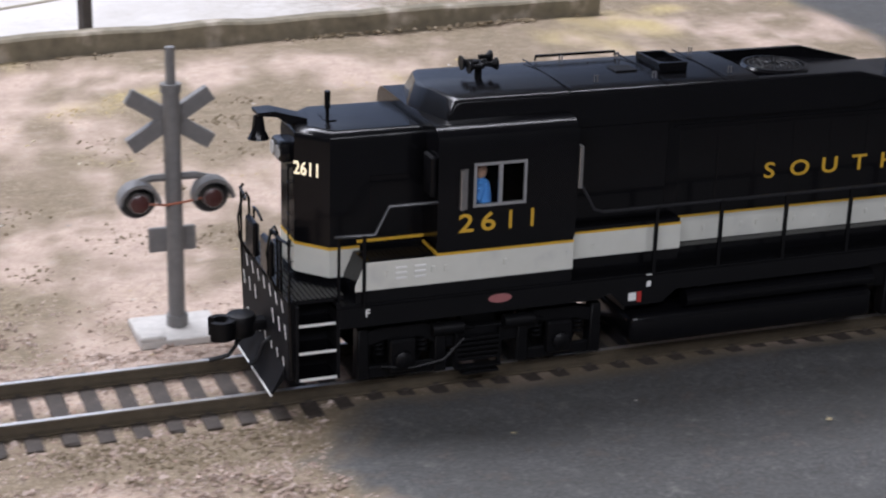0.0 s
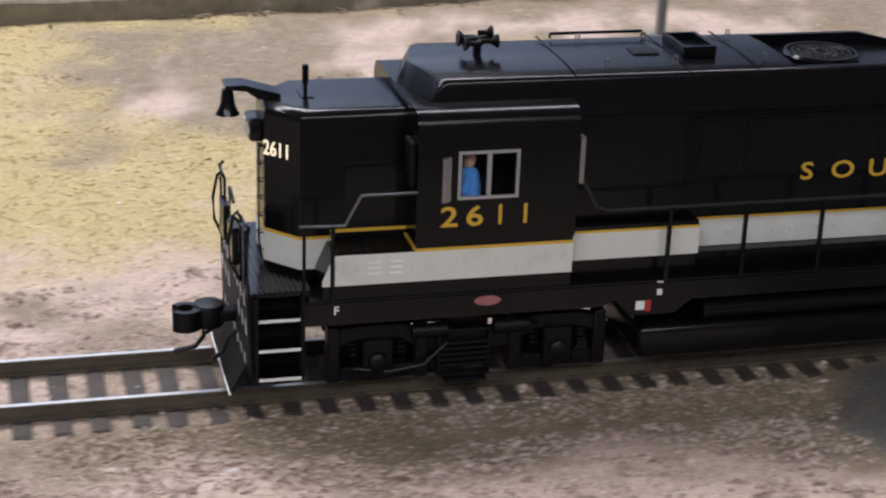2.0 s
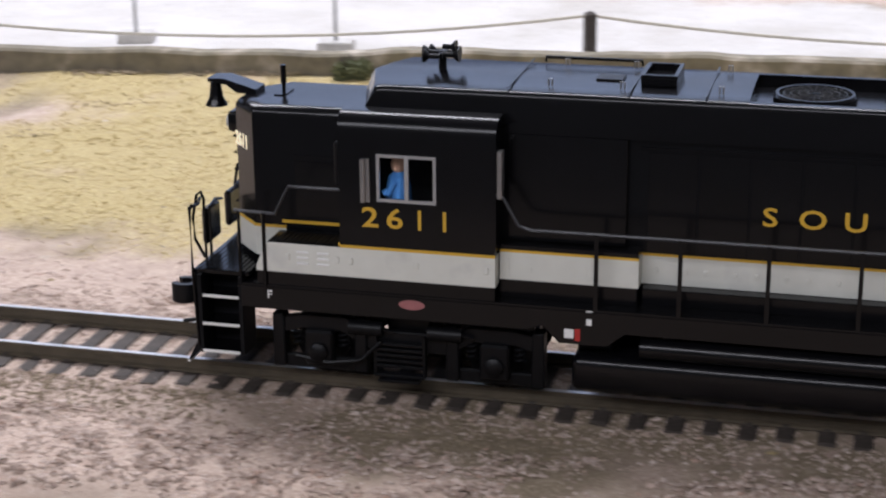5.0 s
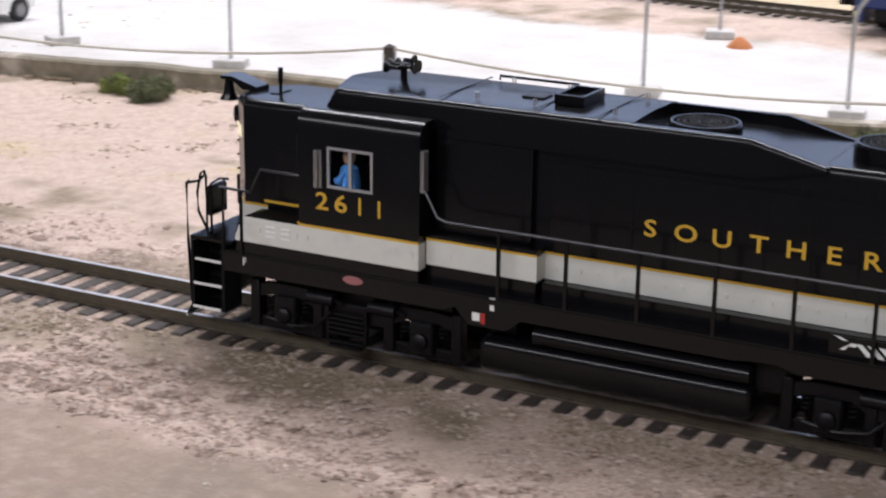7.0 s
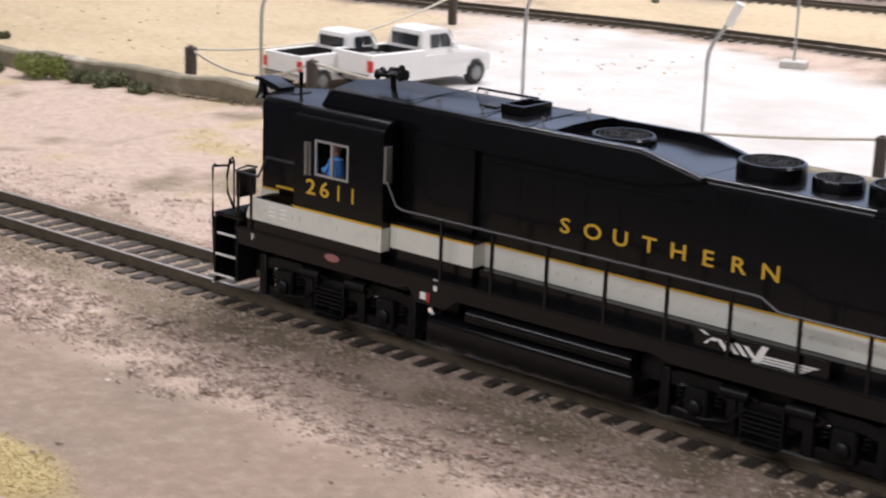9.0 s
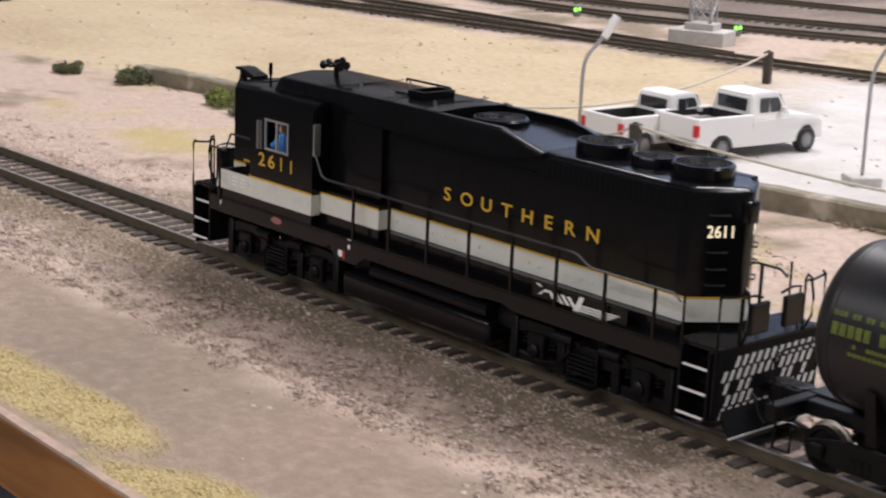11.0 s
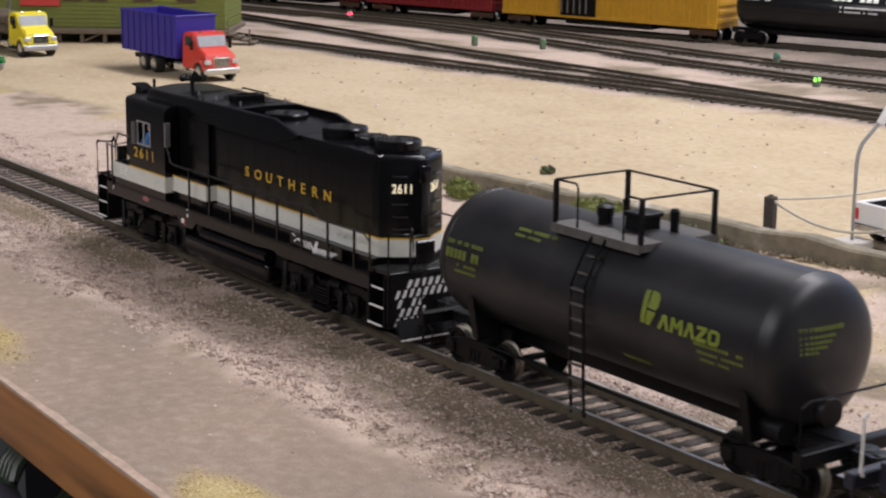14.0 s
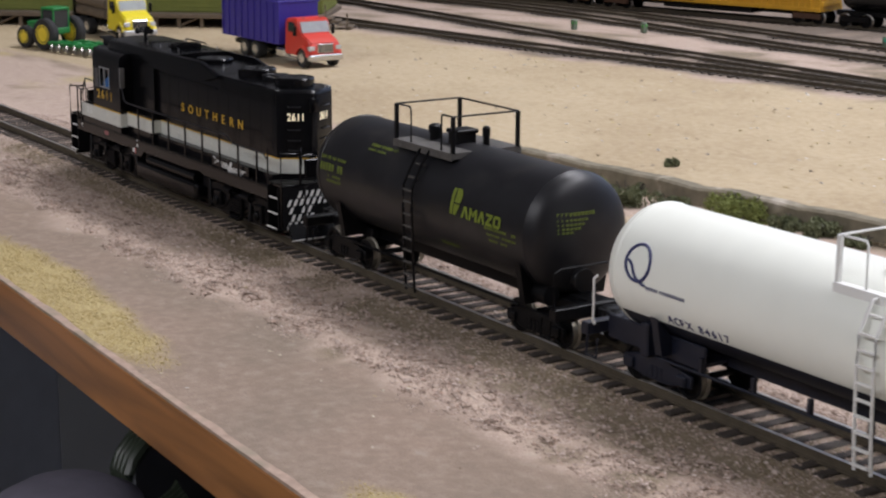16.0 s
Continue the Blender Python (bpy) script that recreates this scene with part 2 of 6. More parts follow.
def ground_z(x, y):
    """The height of the plain ground beside and under the track."""
    near = smooth_step(30, 17, abs(y))
    lump = 0.0 if y > 0 else ribbon(x, y) * (0.55 + 0.75 * field(x, y, 10, 19) + 0.45 * field(x, y, 26, 20))
    return -5.0 + 1.85 * near + lump + (1 - 0.75 * near) * (1 - 0.6 * (clay(x, y) if y < 0 else 0)) * (0.9 * field(x, y, 45, 3) + 0.5 * field(x, y, 12, 4))


def make_ground():
    xs = list(np.arange(-2600, -1300, 20.0)) + list(np.arange(-1300, 301, 4.0)) + list(np.arange(305, 901, 20.0))
    ts = list(np.arange(0, 260, 4.0)) + list(np.arange(260, 700, 10.0)) + list(np.arange(700, 2201, 50.0))
    verts, cols, earth, smooth_earth, cinders = [], [], [], [], []
    for x in xs:
        y0 = edge_y(x)
        for d in ts:
            y = y0 + d
            g = zones(x, y)
            near = smooth_step(30, 17, abs(y))
            z = ground_z(x, y) if y < 0 and g[3] < .05 else -5.0 + 1.85 * near + (1 - 0.75 * near) * (0.9 * field(x, y, 45, 3) + 0.5 * field(x, y, 12, 4)) * (1 - 0.85 * max(g[1], g[2], g[3]))
            z += 0.4 * g[0] * abs(field(x, y, 9, 5)) + (1.5 * g[3] if abs(y) < 60 else 0)
            verts.append((x * MM, y * MM, z * MM))
            cols.append(g)
            earth.append(dirt_shade(x, y))
            smooth_earth.append(clay(x, y) if y < 0 else 0.0)
            cinders.append(cinder(x, y))
    n = len(ts)
    faces = [(i * n + j, (i + 1) * n + j, (i + 1) * n + j + 1, i * n + j + 1) for i in range(len(xs) - 1) for j in range(n - 1)]
    me = bpy.data.meshes.new("ground")
    me.from_pydata(verts, [], faces)
    a = me.color_attributes.new("cover", "FLOAT_COLOR", "POINT")
    a.data.foreach_set("color", np.array(cols, np.float32).ravel())
    for layer, values in (("earth", earth), ("clay", smooth_earth), ("cinder", cinders)):
        e = me.attributes.new(layer, "FLOAT", "POINT")
        e.data.foreach_set("value", np.array(values, np.float32))
    for p in me.polygons:
        p.use_smooth = True
    me.materials.append(ground_material())
    return tagged(new("ground", me), "pinkish ballast, dry sand and straw-coloured scatter on the layout top", "ground", kind="structure")


def ground_material():
    m = bpy.data.materials.new("scenic_ground")
    m.use_nodes = True
    n, l = nodes_of(m)
    b = n["Principled BSDF"]
    co = n.new("ShaderNodeTexCoord")

    def tex(scale, detail=5, rough=0.6):
        q = n.new("ShaderNodeTexNoise")
        q.inputs["Scale"].default_value, q.inputs["Detail"].default_value, q.inputs["Roughness"].default_value = scale, detail, rough
        l.new(co.outputs["Object"], q.inputs["Vector"])
        return q.outputs["Fac"]

    def ramp(fac, stops):
        q = n.new("ShaderNodeValToRGB")
        while len(q.color_ramp.elements) < len(stops):
            q.color_ramp.elements.new(0.5)
        for e, (p, c) in zip(q.color_ramp.elements, stops):
            e.position, e.color = p, (*c, 1)
        l.new(fac, q.inputs[0])
        return q.outputs[0]

    def blend(f, a, c):
        q = n.new("ShaderNodeMix")
        q.data_type = "RGBA"
        l.new(f, q.inputs["Factor"]), l.new(a, q.inputs["A"]), l.new(c, q.inputs["B"])
        return q.outputs["Result"]

    def edge(f, wob):
        """A cover amount, broken up by fine noise."""
        q, r = n.new("ShaderNodeMath"), n.new("ShaderNodeMapRange")
        q.operation = "ADD"
        l.new(f, q.inputs[0]), l.new(wob, q.inputs[1])
        r.inputs["From Min"].default_value, r.inputs["From Max"].default_value = 0.6, 1.45
        l.new(q.outputs[0], r.inputs["Value"])
        return r.outputs[0]

    cover = n.new("ShaderNodeVertexColor")
    cover.layer_name = "cover"
    sep = n.new("ShaderNodeSeparateColor")
    l.new(cover.outputs["Color"], sep.inputs[0])
    fine, mid, big = tex(1400, 3), tex(240, 6, 0.7), tex(22, 5, 0.65)
    soil = blend(big, ramp(fine, [(0.3, (0.235, 0.17, 0.137)), (0.5, (0.46, 0.35, 0.285)), (0.66, (0.64, 0.52, 0.44))]),
                 ramp(mid, [(0.3, (0.325, 0.247, 0.197)), (0.55, (0.49, 0.385, 0.31)), (0.7, (0.6, 0.5, 0.42))]))
    straw = ramp(fine, [(0.3, (0.29, 0.225, 0.105)), (0.5, (0.42, 0.335, 0.16)), (0.68, (0.55, 0.46, 0.25))])
    sand = blend(ramp(tex(9, 6, 0.6), [(0.42, (0, 0, 0)), (0.62, (1, 1, 1))]), ramp(mid, [(0.15, (0.38, 0.29, 0.175)), (0.5, (0.485, 0.39, 0.255)), (0.85, (0.57, 0.49, 0.35))]),
                 ramp(mid, [(0.15, (0.31, 0.23, 0.145)), (0.5, (0.42, 0.33, 0.21)), (0.85, (0.56, 0.46, 0.32))]))
    lot = ramp(big, [(0.3, (0.45, 0.425, 0.39)), (0.6, (0.57, 0.55, 0.525))])
    tar = blend(tex(30, 6, 0.7), ramp(mid, [(0.3, (0.035, 0.036, 0.034)), (0.6, (0.075, 0.075, 0.066)), (0.76, (0.24, 0.23, 0.2))]),
                ramp(fine, [(0.3, (0.065, 0.065, 0.067)), (0.6, (0.13, 0.13, 0.135)), (0.75, (0.24, 0.23, 0.22))]))
    loam_shade = blend(big, ramp(fine, [(0.3, (0.10, 0.075, 0.05)), (0.5, (0.215, 0.165, 0.115)), (0.68, (0.38, 0.31, 0.235))]),
                 ramp(mid, [(0.3, (0.13, 0.105, 0.065)), (0.55, (0.245, 0.20, 0.135)), (0.72, (0.36, 0.29, 0.21))]))
    # This layer holds the brown ground and the shade coloured in with it.
    ea = n.new("ShaderNodeAttribute")
    ea.attribute_name = "earth"
    soil = blend(edge(ea.outputs["Fac"], fine), soil, loam_shade)
    ca = n.new("ShaderNodeAttribute")
    ca.attribute_name = "clay"
    skim = blend(ramp(tex(14, 4, 0.55), [(0.36, (0, 0, 0)), (0.64, (1, 1, 1))]), ramp(mid, [(0.25, (0.205, 0.155, 0.12)), (0.5, (0.298, 0.222, 0.172)), (0.75, (0.385, 0.3, 0.24))]),
                 ramp(mid, [(0.25, (0.165, 0.135, 0.105)), (0.5, (0.245, 0.193, 0.15)), (0.75, (0.31, 0.25, 0.2))]))
    soil = blend(edge(ca.outputs["Fac"], mid), soil, skim)
    c = blend(edge(sep.outputs[0], fine), soil, straw)
    c = blend(edge(sep.outputs[1], mid), c, sand)
    c = blend(edge(sep.outputs[2], mid), c, lot)
    ci = n.new("ShaderNodeAttribute")
    ci.attribute_name = "cinder"
    ash = ramp(fine, [(0.3, (0.075, 0.06, 0.048)), (0.5, (0.15, 0.122, 0.098)), (0.7, (0.27, 0.225, 0.19))])
    c = blend(edge(ci.outputs["Fac"], mid), c, ash)
    c = blend(edge(cover.outputs["Alpha"], mid), c, tar)
    l.new(c, b.inputs["Base Color"])
    b.inputs["Roughness"].default_value, b.inputs["Specular IOR Level"].default_value = 0.9, 0.25
    k = n.new("ShaderNodeBump")
    k.inputs["Strength"].default_value, k.inputs["Distance"].default_value = 0.7, 0.5 * MM
    l.new(fine, k.inputs["Height"]), l.new(k.outputs[0], b.inputs["Normal"])
    return m


make_ground()


# ---- track ----
def rail(name, y, x0, x1, parent, base=-2.6):
    """A rail with foot, web and head; its top at z 0."""
    bm = bmesh.new()
    w = 0.55
    out = [(y - 1.1, base), (y + 1.1, base), (y + 1.1, base + 0.35), (y + 0.3, base + 0.6), (y + 0.3, -0.9), (y + w, -0.7), (y + w, -0.1), (y + w - 0.12, 0), (y - w + 0.12, 0), (y - w, -0.1), (y - w, -0.7), (y - 0.3, -0.9), (y - 0.3, base + 0.6), (y - 1.1, base + 0.35)]
    prism(bm, out, x0, x1, "x")
    ob = part(name, bm, [RAIL, RAILTOP], parent, smooth=0)
    for p in ob.data.polygons:
        if p.normal.z > 0.3 and p.center.z > -0.5 * MM:
            p.material_index = 1
    return ob


def make_track():
    tr = tagged(thing("railway_track", "weathered rails on grey-brown wooden ties in ballast", "track"), kind="structure")
    rail("rail", -8.75, -2500, 900, tr)
    rail("rail", 8.75, -2500, 900, tr)
    shapes = []
    rnd = random.Random(4)
    for k in range(5):
        bm = bmesh.new()
        box(bm, -1.65, 1.65, -15.2, 15.2, -5.2, -2.6, 0.25)
        for v in bm.verts:
            v.co += Vector((rnd.uniform(-.2, .2), rnd.uniform(-.5, .5), rnd.uniform(-.1, .05)))
        for y in (-8.75, 8.75):
            for s in (-1, 1):
                box(bm, -0.6, 0.6, y + s * 1.1 - 0.35, y + s * 1.1 + 0.35, -2.7, -2.15, 0.1)
        shapes.append(mesh_of("tie", bm, TIE, 0))
    rest = bmesh.new()
    x = -2400.0
    while x < 880:
        if -1500 < x < 180:
            t = new("tie", shapes[rnd.randrange(5)])
            t.parent, t.matrix_basis = tr, mpose(x + rnd.uniform(-.25, .25), rnd.uniform(-.5, .5), rnd.uniform(-.1, .1), 0, 0, rnd.uniform(-1, 1))
        else:
            box(rest, x - 1.35, x + 1.35, -15, 15, -5.2, -2.6)
        x += 6.3
    tagged(part("far_ties", rest, TIE, tr, smooth=0), kind="stuff")


make_track()


def make_kerb():
    bm = bmesh.new()
    xs = list(range(-966, 215, 6))
    prev = None
    for x in xs:
        y, h = kerb_y(x) + 1.2 * field(x, 0, 14, 7), 2.4 + 1.2 * field(x, 0, 30, 6)
        ring = [bm.verts.new((x, y + dy, z)) for dy, z in ((-4, -7), (-3.6, h - 0.8), (-2.6, h), (3, h), (4, h - 0.8), (4.4, -7))]
        if prev:
            for k in range(5):
                bm.faces.new((prev[k], ring[k], ring[k + 1], prev[k + 1]))
        else:
            bm.faces.new(ring)
        prev = ring
    bm.faces.new(prev[::-1])
    bmesh.ops.recalc_face_normals(bm, faces=bm.faces)
    tagged(part("kerb", bm, KERB), "low weathered concrete kerb stained with moss", "kerb", kind="structure")


make_kerb()

# ---- rolling stock; noses look along -x, the near side is -y ----
# Black rails with a paler base colour in place of their highlights.
RAILSHEEN = mat("lightened_black_rail", (0.028, 0.028, 0.031), 0.32, 0.2, vary=0.1, scale=200, spec=0.5)
CHROME = mat("bare_rod", (0.35, 0.34, 0.33), 0.3, 0.8, vary=0.1, scale=200)
GRILLE = mat("fan_grille", (0.007, 0.007, 0.008), 0.5, vary=0.2, scale=400, spec=0.25)
BLUE = mat("blue_cloth", (0.05, 0.2, 0.5), 0.8, vary=0.1, scale=300)
SKIN = mat("figure_tan", (0.5, 0.3, 0.2), 0.7, vary=0.05, scale=300)
NUMBER = glow("lit_number", (1.0, 0.86, 0.6), 0.55)
LAMPGLASS = mat("lens_glass", (0.5, 0.5, 0.48), 0.15, vary=0.05, scale=300)
OVAL = mat("red_plate", (0.32, 0.12, 0.12), 0.5, vary=0.1, scale=400)
DIMGREEN = mat("faded_green_lettering", (0.10, 0.13, 0.015), 0.6, vary=0.3, scale=500)
GREEN = mat("green_lettering", (0.155, 0.2, 0.018), 0.55, vary=0.2, scale=500)
NAVY = mat("navy_lettering", (0.02, 0.028, 0.11), 0.5, vary=0.1, scale=400)
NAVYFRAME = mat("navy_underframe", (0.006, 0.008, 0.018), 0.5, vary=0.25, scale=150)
GLASS = bpy.data.materials.new("window_glass")
GLASS.use_nodes = True
_b = GLASS.node_tree.nodes["Principled BSDF"]
_b.inputs["Transmission Weight"].default_value, _b.inputs["Roughness"].default_value, _b.inputs["IOR"].default_value = 1.0, 0.02, 1.1


def round_top(z_top, half, r, z0, n=4):
    """Outline across the body: upright sides and rounded shoulders."""
    return [(-half, z0)] + [(-half + r - r * math.cos(radians(90 * i / n)), z_top - r + r * math.sin(radians(90 * i / n))) for i in range(n + 1)] + [(half - r + r * math.sin(radians(90 * i / n)), z_top - r + r * math.cos(radians(90 * i / n))) for i in range(n + 1)] + [(half, z0)]


def plan_block(bm, plan, z0, z1, r=0.0, n=3):
    """A plan drawn up from z0 to z1, its top edges rounded."""
    cx, cy = sum(p[0] for p in plan) / len(plan), sum(p[1] for p in plan) / len(plan)
    levels = [(0, z0)] + ([(r - r * math.cos(radians(90 * i / n)), z1 - r + r * math.sin(radians(90 * i / n))) for i in range(n + 1)] if r else [(0, z1)])
    rings = []
    for inset, z in levels:
        rings.append([bm.verts.new((x - math.copysign(min(inset, abs(x - cx)), x - cx), y - math.copysign(min(inset, abs(y - cy)), y - cy), z)) for x, y in plan])
    fs = [bm.faces.new(rings[0]), bm.faces.new(rings[-1][::-1])]
    for a, b in zip(rings, rings[1:]):
        fs += [bm.faces.new((a[i], b[i], b[(i + 1) % len(plan)], a[(i + 1) % len(plan)])) for i in range(len(plan))]
    bmesh.ops.recalc_face_normals(bm, faces=fs)


def grow(plan, d):
    cx, cy = sum(p[0] for p in plan) / len(plan), sum(p[1] for p in plan) / len(plan)
    return [(x + math.copysign(d, x - cx), y + math.copysign(d, y - cy)) for x, y in plan]


def word(name, text, size, x0, x1, y, z, material, parent, lit=False):
    """A word on the near side, its letters spread evenly from x0 to x1, and the same on the far side."""
    pitch = (x1 - x0 - size * 0.85) / max(1, len(text) - 1)
    for side in (-1, 1):
        for i, ch in enumerate(text):
            k = i if side < 0 else len(text) - 1 - i
            x = x0 + size * 0.42 + pitch * k
            wide = 0.35 if ch == "1" else 1.28
            at = mpose(x, side * abs(y), z, 90, 0, 0 if side < 0 else 180) @ Matrix.Diagonal((wide, 1, 1, 1))
            ob = letters(name, ch if ch != "1" else "I", size, material, parent, at)
            w = [v.co.x for v in ob.data.vertices]
            for v in ob.data.vertices:
                v.co.x -= (min(w) + max(w)) / 2
            if ch == "1":
                for v in ob.data.vertices:
                    v.co.x *= 2.6


def wheel_set(parent, x, r, zc, m=STEEL):
    """Two flanged wheels on an axle; the object's origin lies on the axle."""
    bm = bmesh.new()
    for s in (-1, 1):
        turn = Matrix.Rotation(radians(90 * s), 4, "X")
        lathe(bm, [(0, 9.6), (r * .25, 9.7), (r * .3, 9.1), (r * .72, 9.0), (r * .8, 9.6), (r, 9.5), (r, 7.9), (r * 1.12, 7.6), (r * 1.12, 7.2), (r * .8, 7.1), (0, 7.3)], 28, turn)
        for k in range(3):
            a = k * 2.1
            rod(bm, (r * .5 * math.cos(a), s * 8.6, r * .5 * math.sin(a)), (r * .5 * math.cos(a), s * 9.3, r * .5 * math.sin(a)), r * .12, 6)
    rod(bm, (0, -8, 0), (0, 8, 0), 0.9, 8)
    ob = part("wheelset", bm, [DARK, m], parent, at=mpose(x, 0, zc))
    for p in ob.data.polygons:
        p.material_index = 1 if math.hypot(p.center.x, p.center.z) > .96 * r * MM else 0
    return ob


WHEELS = []


def loco_truck(lo, x):
    tr = part("truck", boxes((x - 4, x + 4, -12, 12, 8, 12.5, 0.5), (x - 21, x + 21, -3, 3, 7, 9, 0.4)), DARK, lo, "black two-axle truck")
    for s in (-1, 1):
        bm = bmesh.new()
        out = [(x - 23, 8.5), (x - 23, 11.5), (x - 19, 12.3), (x - 11, 12.3), (x - 8, 10.4), (x + 8, 10.4), (x + 11, 12.3), (x + 19, 12.3), (x + 23, 11.5), (x + 23, 8.5), (x + 19, 9.6), (x + 12, 9.6), (x + 7, 6.8), (x - 7, 6.8), (x - 12, 9.6), (x - 19, 9.6)]
        prism(bm, out, s * 12.4, s * 14.0)
        bmesh.ops.bevel(bm, geom=list(bm.edges), offset=0.2, segments=1, affect="EDGES")
        part("sideframe", bm, DARK, tr)
        for dx in (-15.7, 15.7):
            bm = bmesh.new()
            box(bm, x + dx - 2.6, x + dx + 2.6, s * 13.2, s * 15.2, 3.4, 9.8, 0.4)
            lathe(bm, [(0, 1.2), (1.2, 1.1), (1.7, 0.7), (1.8, 0)], 14, Matrix.Translation((x + dx, s * 15.1, 6.0)) @ Matrix.Rotation(radians(-90 * s), 4, "X"))
            part("journal_box", bm, DARK, tr)
            bm = bmesh.new()
            for k in range(2):
                h = [(x + dx + (k * 2 - 1) * 4.2 + 0.9 * math.cos(a * .8), s * 13.4 + 0.9 * math.sin(a * .8), 6.4 + a * .12) for a in range(28)]
                wire(bm, h, 0.25, 4)
            part("coil_spring", bm, DARK, tr)
            bm = bmesh.new()
            rod(bm, (x + dx * .45 - 3, s * 14.7, 11.0), (x + dx * .45 + 3, s * 14.7, 11.0), 1.25, 12)
            rod(bm, (x + dx * .45 + 3, s * 14.7, 11.0), (x + dx * .45 + 5, s * 14.7, 10.6), 0.35, 6)
            part("brake_cylinder", bm, DARK, tr)
            WHEELS.append((wheel_set(tr, x + dx, 5.6, 5.6, DARK), 5.6)) if s < 0 else None
        bm = bmesh.new()
        for z in (4.2, 5.2, 6.2, 7.2, 8.2):
            box(bm, x - 5.2, x + 3.2, s * 14.1, s * 15.4, z, z + 0.55, 0.1)
        box(bm, x - 5.6, x + 3.6, s * 14.0, s * 15.8, 2.6, 3.1, 0.1)
        box(bm, x - 5.6, x - 5.1, s * 14.0, s * 15.2, 3, 10)
        box(bm, x + 3.1, x + 3.6, s * 14.0, s * 15.2, 3, 10)
        part("leaf_spring", bm, DARK, tr)
        part("brake_beam", boxes((x - 22.5, x - 9, s * 12.6, s * 13.8, 2.2, 4.6, .3), (x + 9, x + 22.5, s * 12.6, s * 13.8, 2.2, 4.6, .3)), DARK, tr)
        for dx in (-23.2, -8.2, 8.2, 23.2):
            bm = bmesh.new()
            prism(bm, [(x + dx - 1.2, 2.4), (x + dx + 1.2, 2.4), (x + dx + 1.0, 12.4), (x + dx - 1.0, 12.4)], s * 11.6, s * 14.6)
            bmesh.ops.bevel(bm, geom=list(bm.edges), offset=.25, segments=1, affect="EDGES")
            part("pedestal", bm, DARK, tr)
        part("step_plate", boxes((x - 4.6, x + 2.8, s * 14.2, s * 16.6, 1.9, 2.4, .1)), DARK, tr)
        bm = bmesh.new()
        wire(bm, [(x - 20, s * 15, 5), (x - 14, s * 15.4, 4.2), (x - 8, s * 15.6, 5.2), (x - 4, s * 15.6, 9)], 0.35)
        part("brake_pipe", bm, DARK, tr)
    return tr


def end_fittings(lo, x, d):
    """Pilot, steps, end rails and coupler of one end; d points outwards along x."""
    X = lambda a: x + d * a          # a: outwards from the step's inner side
    bm = bmesh.new()
    box(bm, X(8), X(9.2), -16.5, 16.5, 5, 20.2, 0.2)
    pilot = part("pilot", bm, PILOT, lo, "black end plate with white slanted stripes")
    rows = ((5.2, 7.4), (7.8, 10.0), (10.4, 12.6), (13.0, 15.2), (15.6, 17.8)) if d > 0 else ((6, 8.4), (12.6, 15), (17, 19))
    wide, pitch = (1.05, 2.3) if d > 0 else (.5, 4.2)
    chance = random.Random(6)
    for z0, z1 in rows:
        for k in range(-14, 9):
            y = k * pitch + z0 * (0.45 if d < 0 else 0.62)
            if d > 0 and chance.random() < .18:
                continue
            if -16.2 < y and y + wide + 1.0 < 16.4 and not (abs(y + 1) < 4.4 and 7 < z0 < 13):
                part("stripe", build(prism, [(y, z0), (y + wide, z0), (y + wide + .95, z1), (y + .95, z1)], X(9.25), X(9.33), "x"), WHITE, pilot, smooth=0)
    deck = part("platform", boxes((X(-1), X(9.2), -16.5, 16.5, 19.4, 20.2, 0.1)), BLACK, lo)
    for k in range(11):
        part("tread", boxes((X(-1 + k * .9), X(-.6 + k * .9), -16.3, 16.3, 20.2, 20.35)), BLACK, deck)
    for s in (-1, 1):
        st = part("stepwell", boxes((X(0), X(.7), s * 11.5, s * 17.6, 5, 19.4), (X(7.6), X(8.2), s * 11.5, s * 17.6, 5, 19.4), (X(.5), X(8), s * 11.4, s * 11.9, 5, 19.4)), PILOT, lo)
        for z, w in ((5.3, 18.0), (10.2, 17.5), (15.2, 16.9)):
            step = part("step", boxes((X(.7), X(7.6), s * 12, s * w, z, z + .35)), BLACK, st)
            part("step_edge", boxes((X(.7), X(7.6), s * (w - .05), s * (w + .25), z + .05, z + .55, 0.05)), WHITE, step, "white painted edge")
        for name, pts in (("corner_rail", [(X(8.8), s * 16.8, 6), (X(9.2), s * 17, 20), (X(9.2), s * 17, 31), (X(8.9), s * 16.4, 31.8)]), ("grab_rail", [(X(9.6), s * 10, 20), (X(11.2), s * 10.4, 23.5), (X(11.4), s * 10.4, 27.5), (X(10.6), s * 10.2, 31.6), (X(9.9), s * 10, 32.2), (X(9.4), s * 10, 31), (X(9.4), s * 10, 20)]), ("end_rail", [(X(9.4), s * 16.8, 31.2), (X(9.6), s * 12, 30.6), (X(10.2), s * 9.8, 31)]), ("end_post", [(X(8.6), s * 9.5, 20), (X(8.6), s * 9.5, 29.5), (X(8.8), s * 6, 29.8), (X(8.8), s * 3, 29)]), ("inner_post", [(X(0.2), s * 17.2, 18.5), (X(0.2), s * 17.2, 31.6)])):
            bm = bmesh.new()
            wire(bm, pts, 0.3)
            part(name, bm, BLACK, lo)
        bm = bmesh.new()
        box(bm, X(9.3), X(10.6), s * 2.4, s * 8.6, 22, 28.6, 0.4)
        part("drop_step", bm, BLACK, lo)
        bm = bmesh.new()
        wire(bm, [(X(9.4), s * 5, 9), (X(11), s * 5.2, 8), (X(12), s * 5.4, 5.4), (X(13.6), s * 5.4, 4.2)], 0.4)
        part("air_hose", bm, DARK, lo)
    bm = bmesh.new()
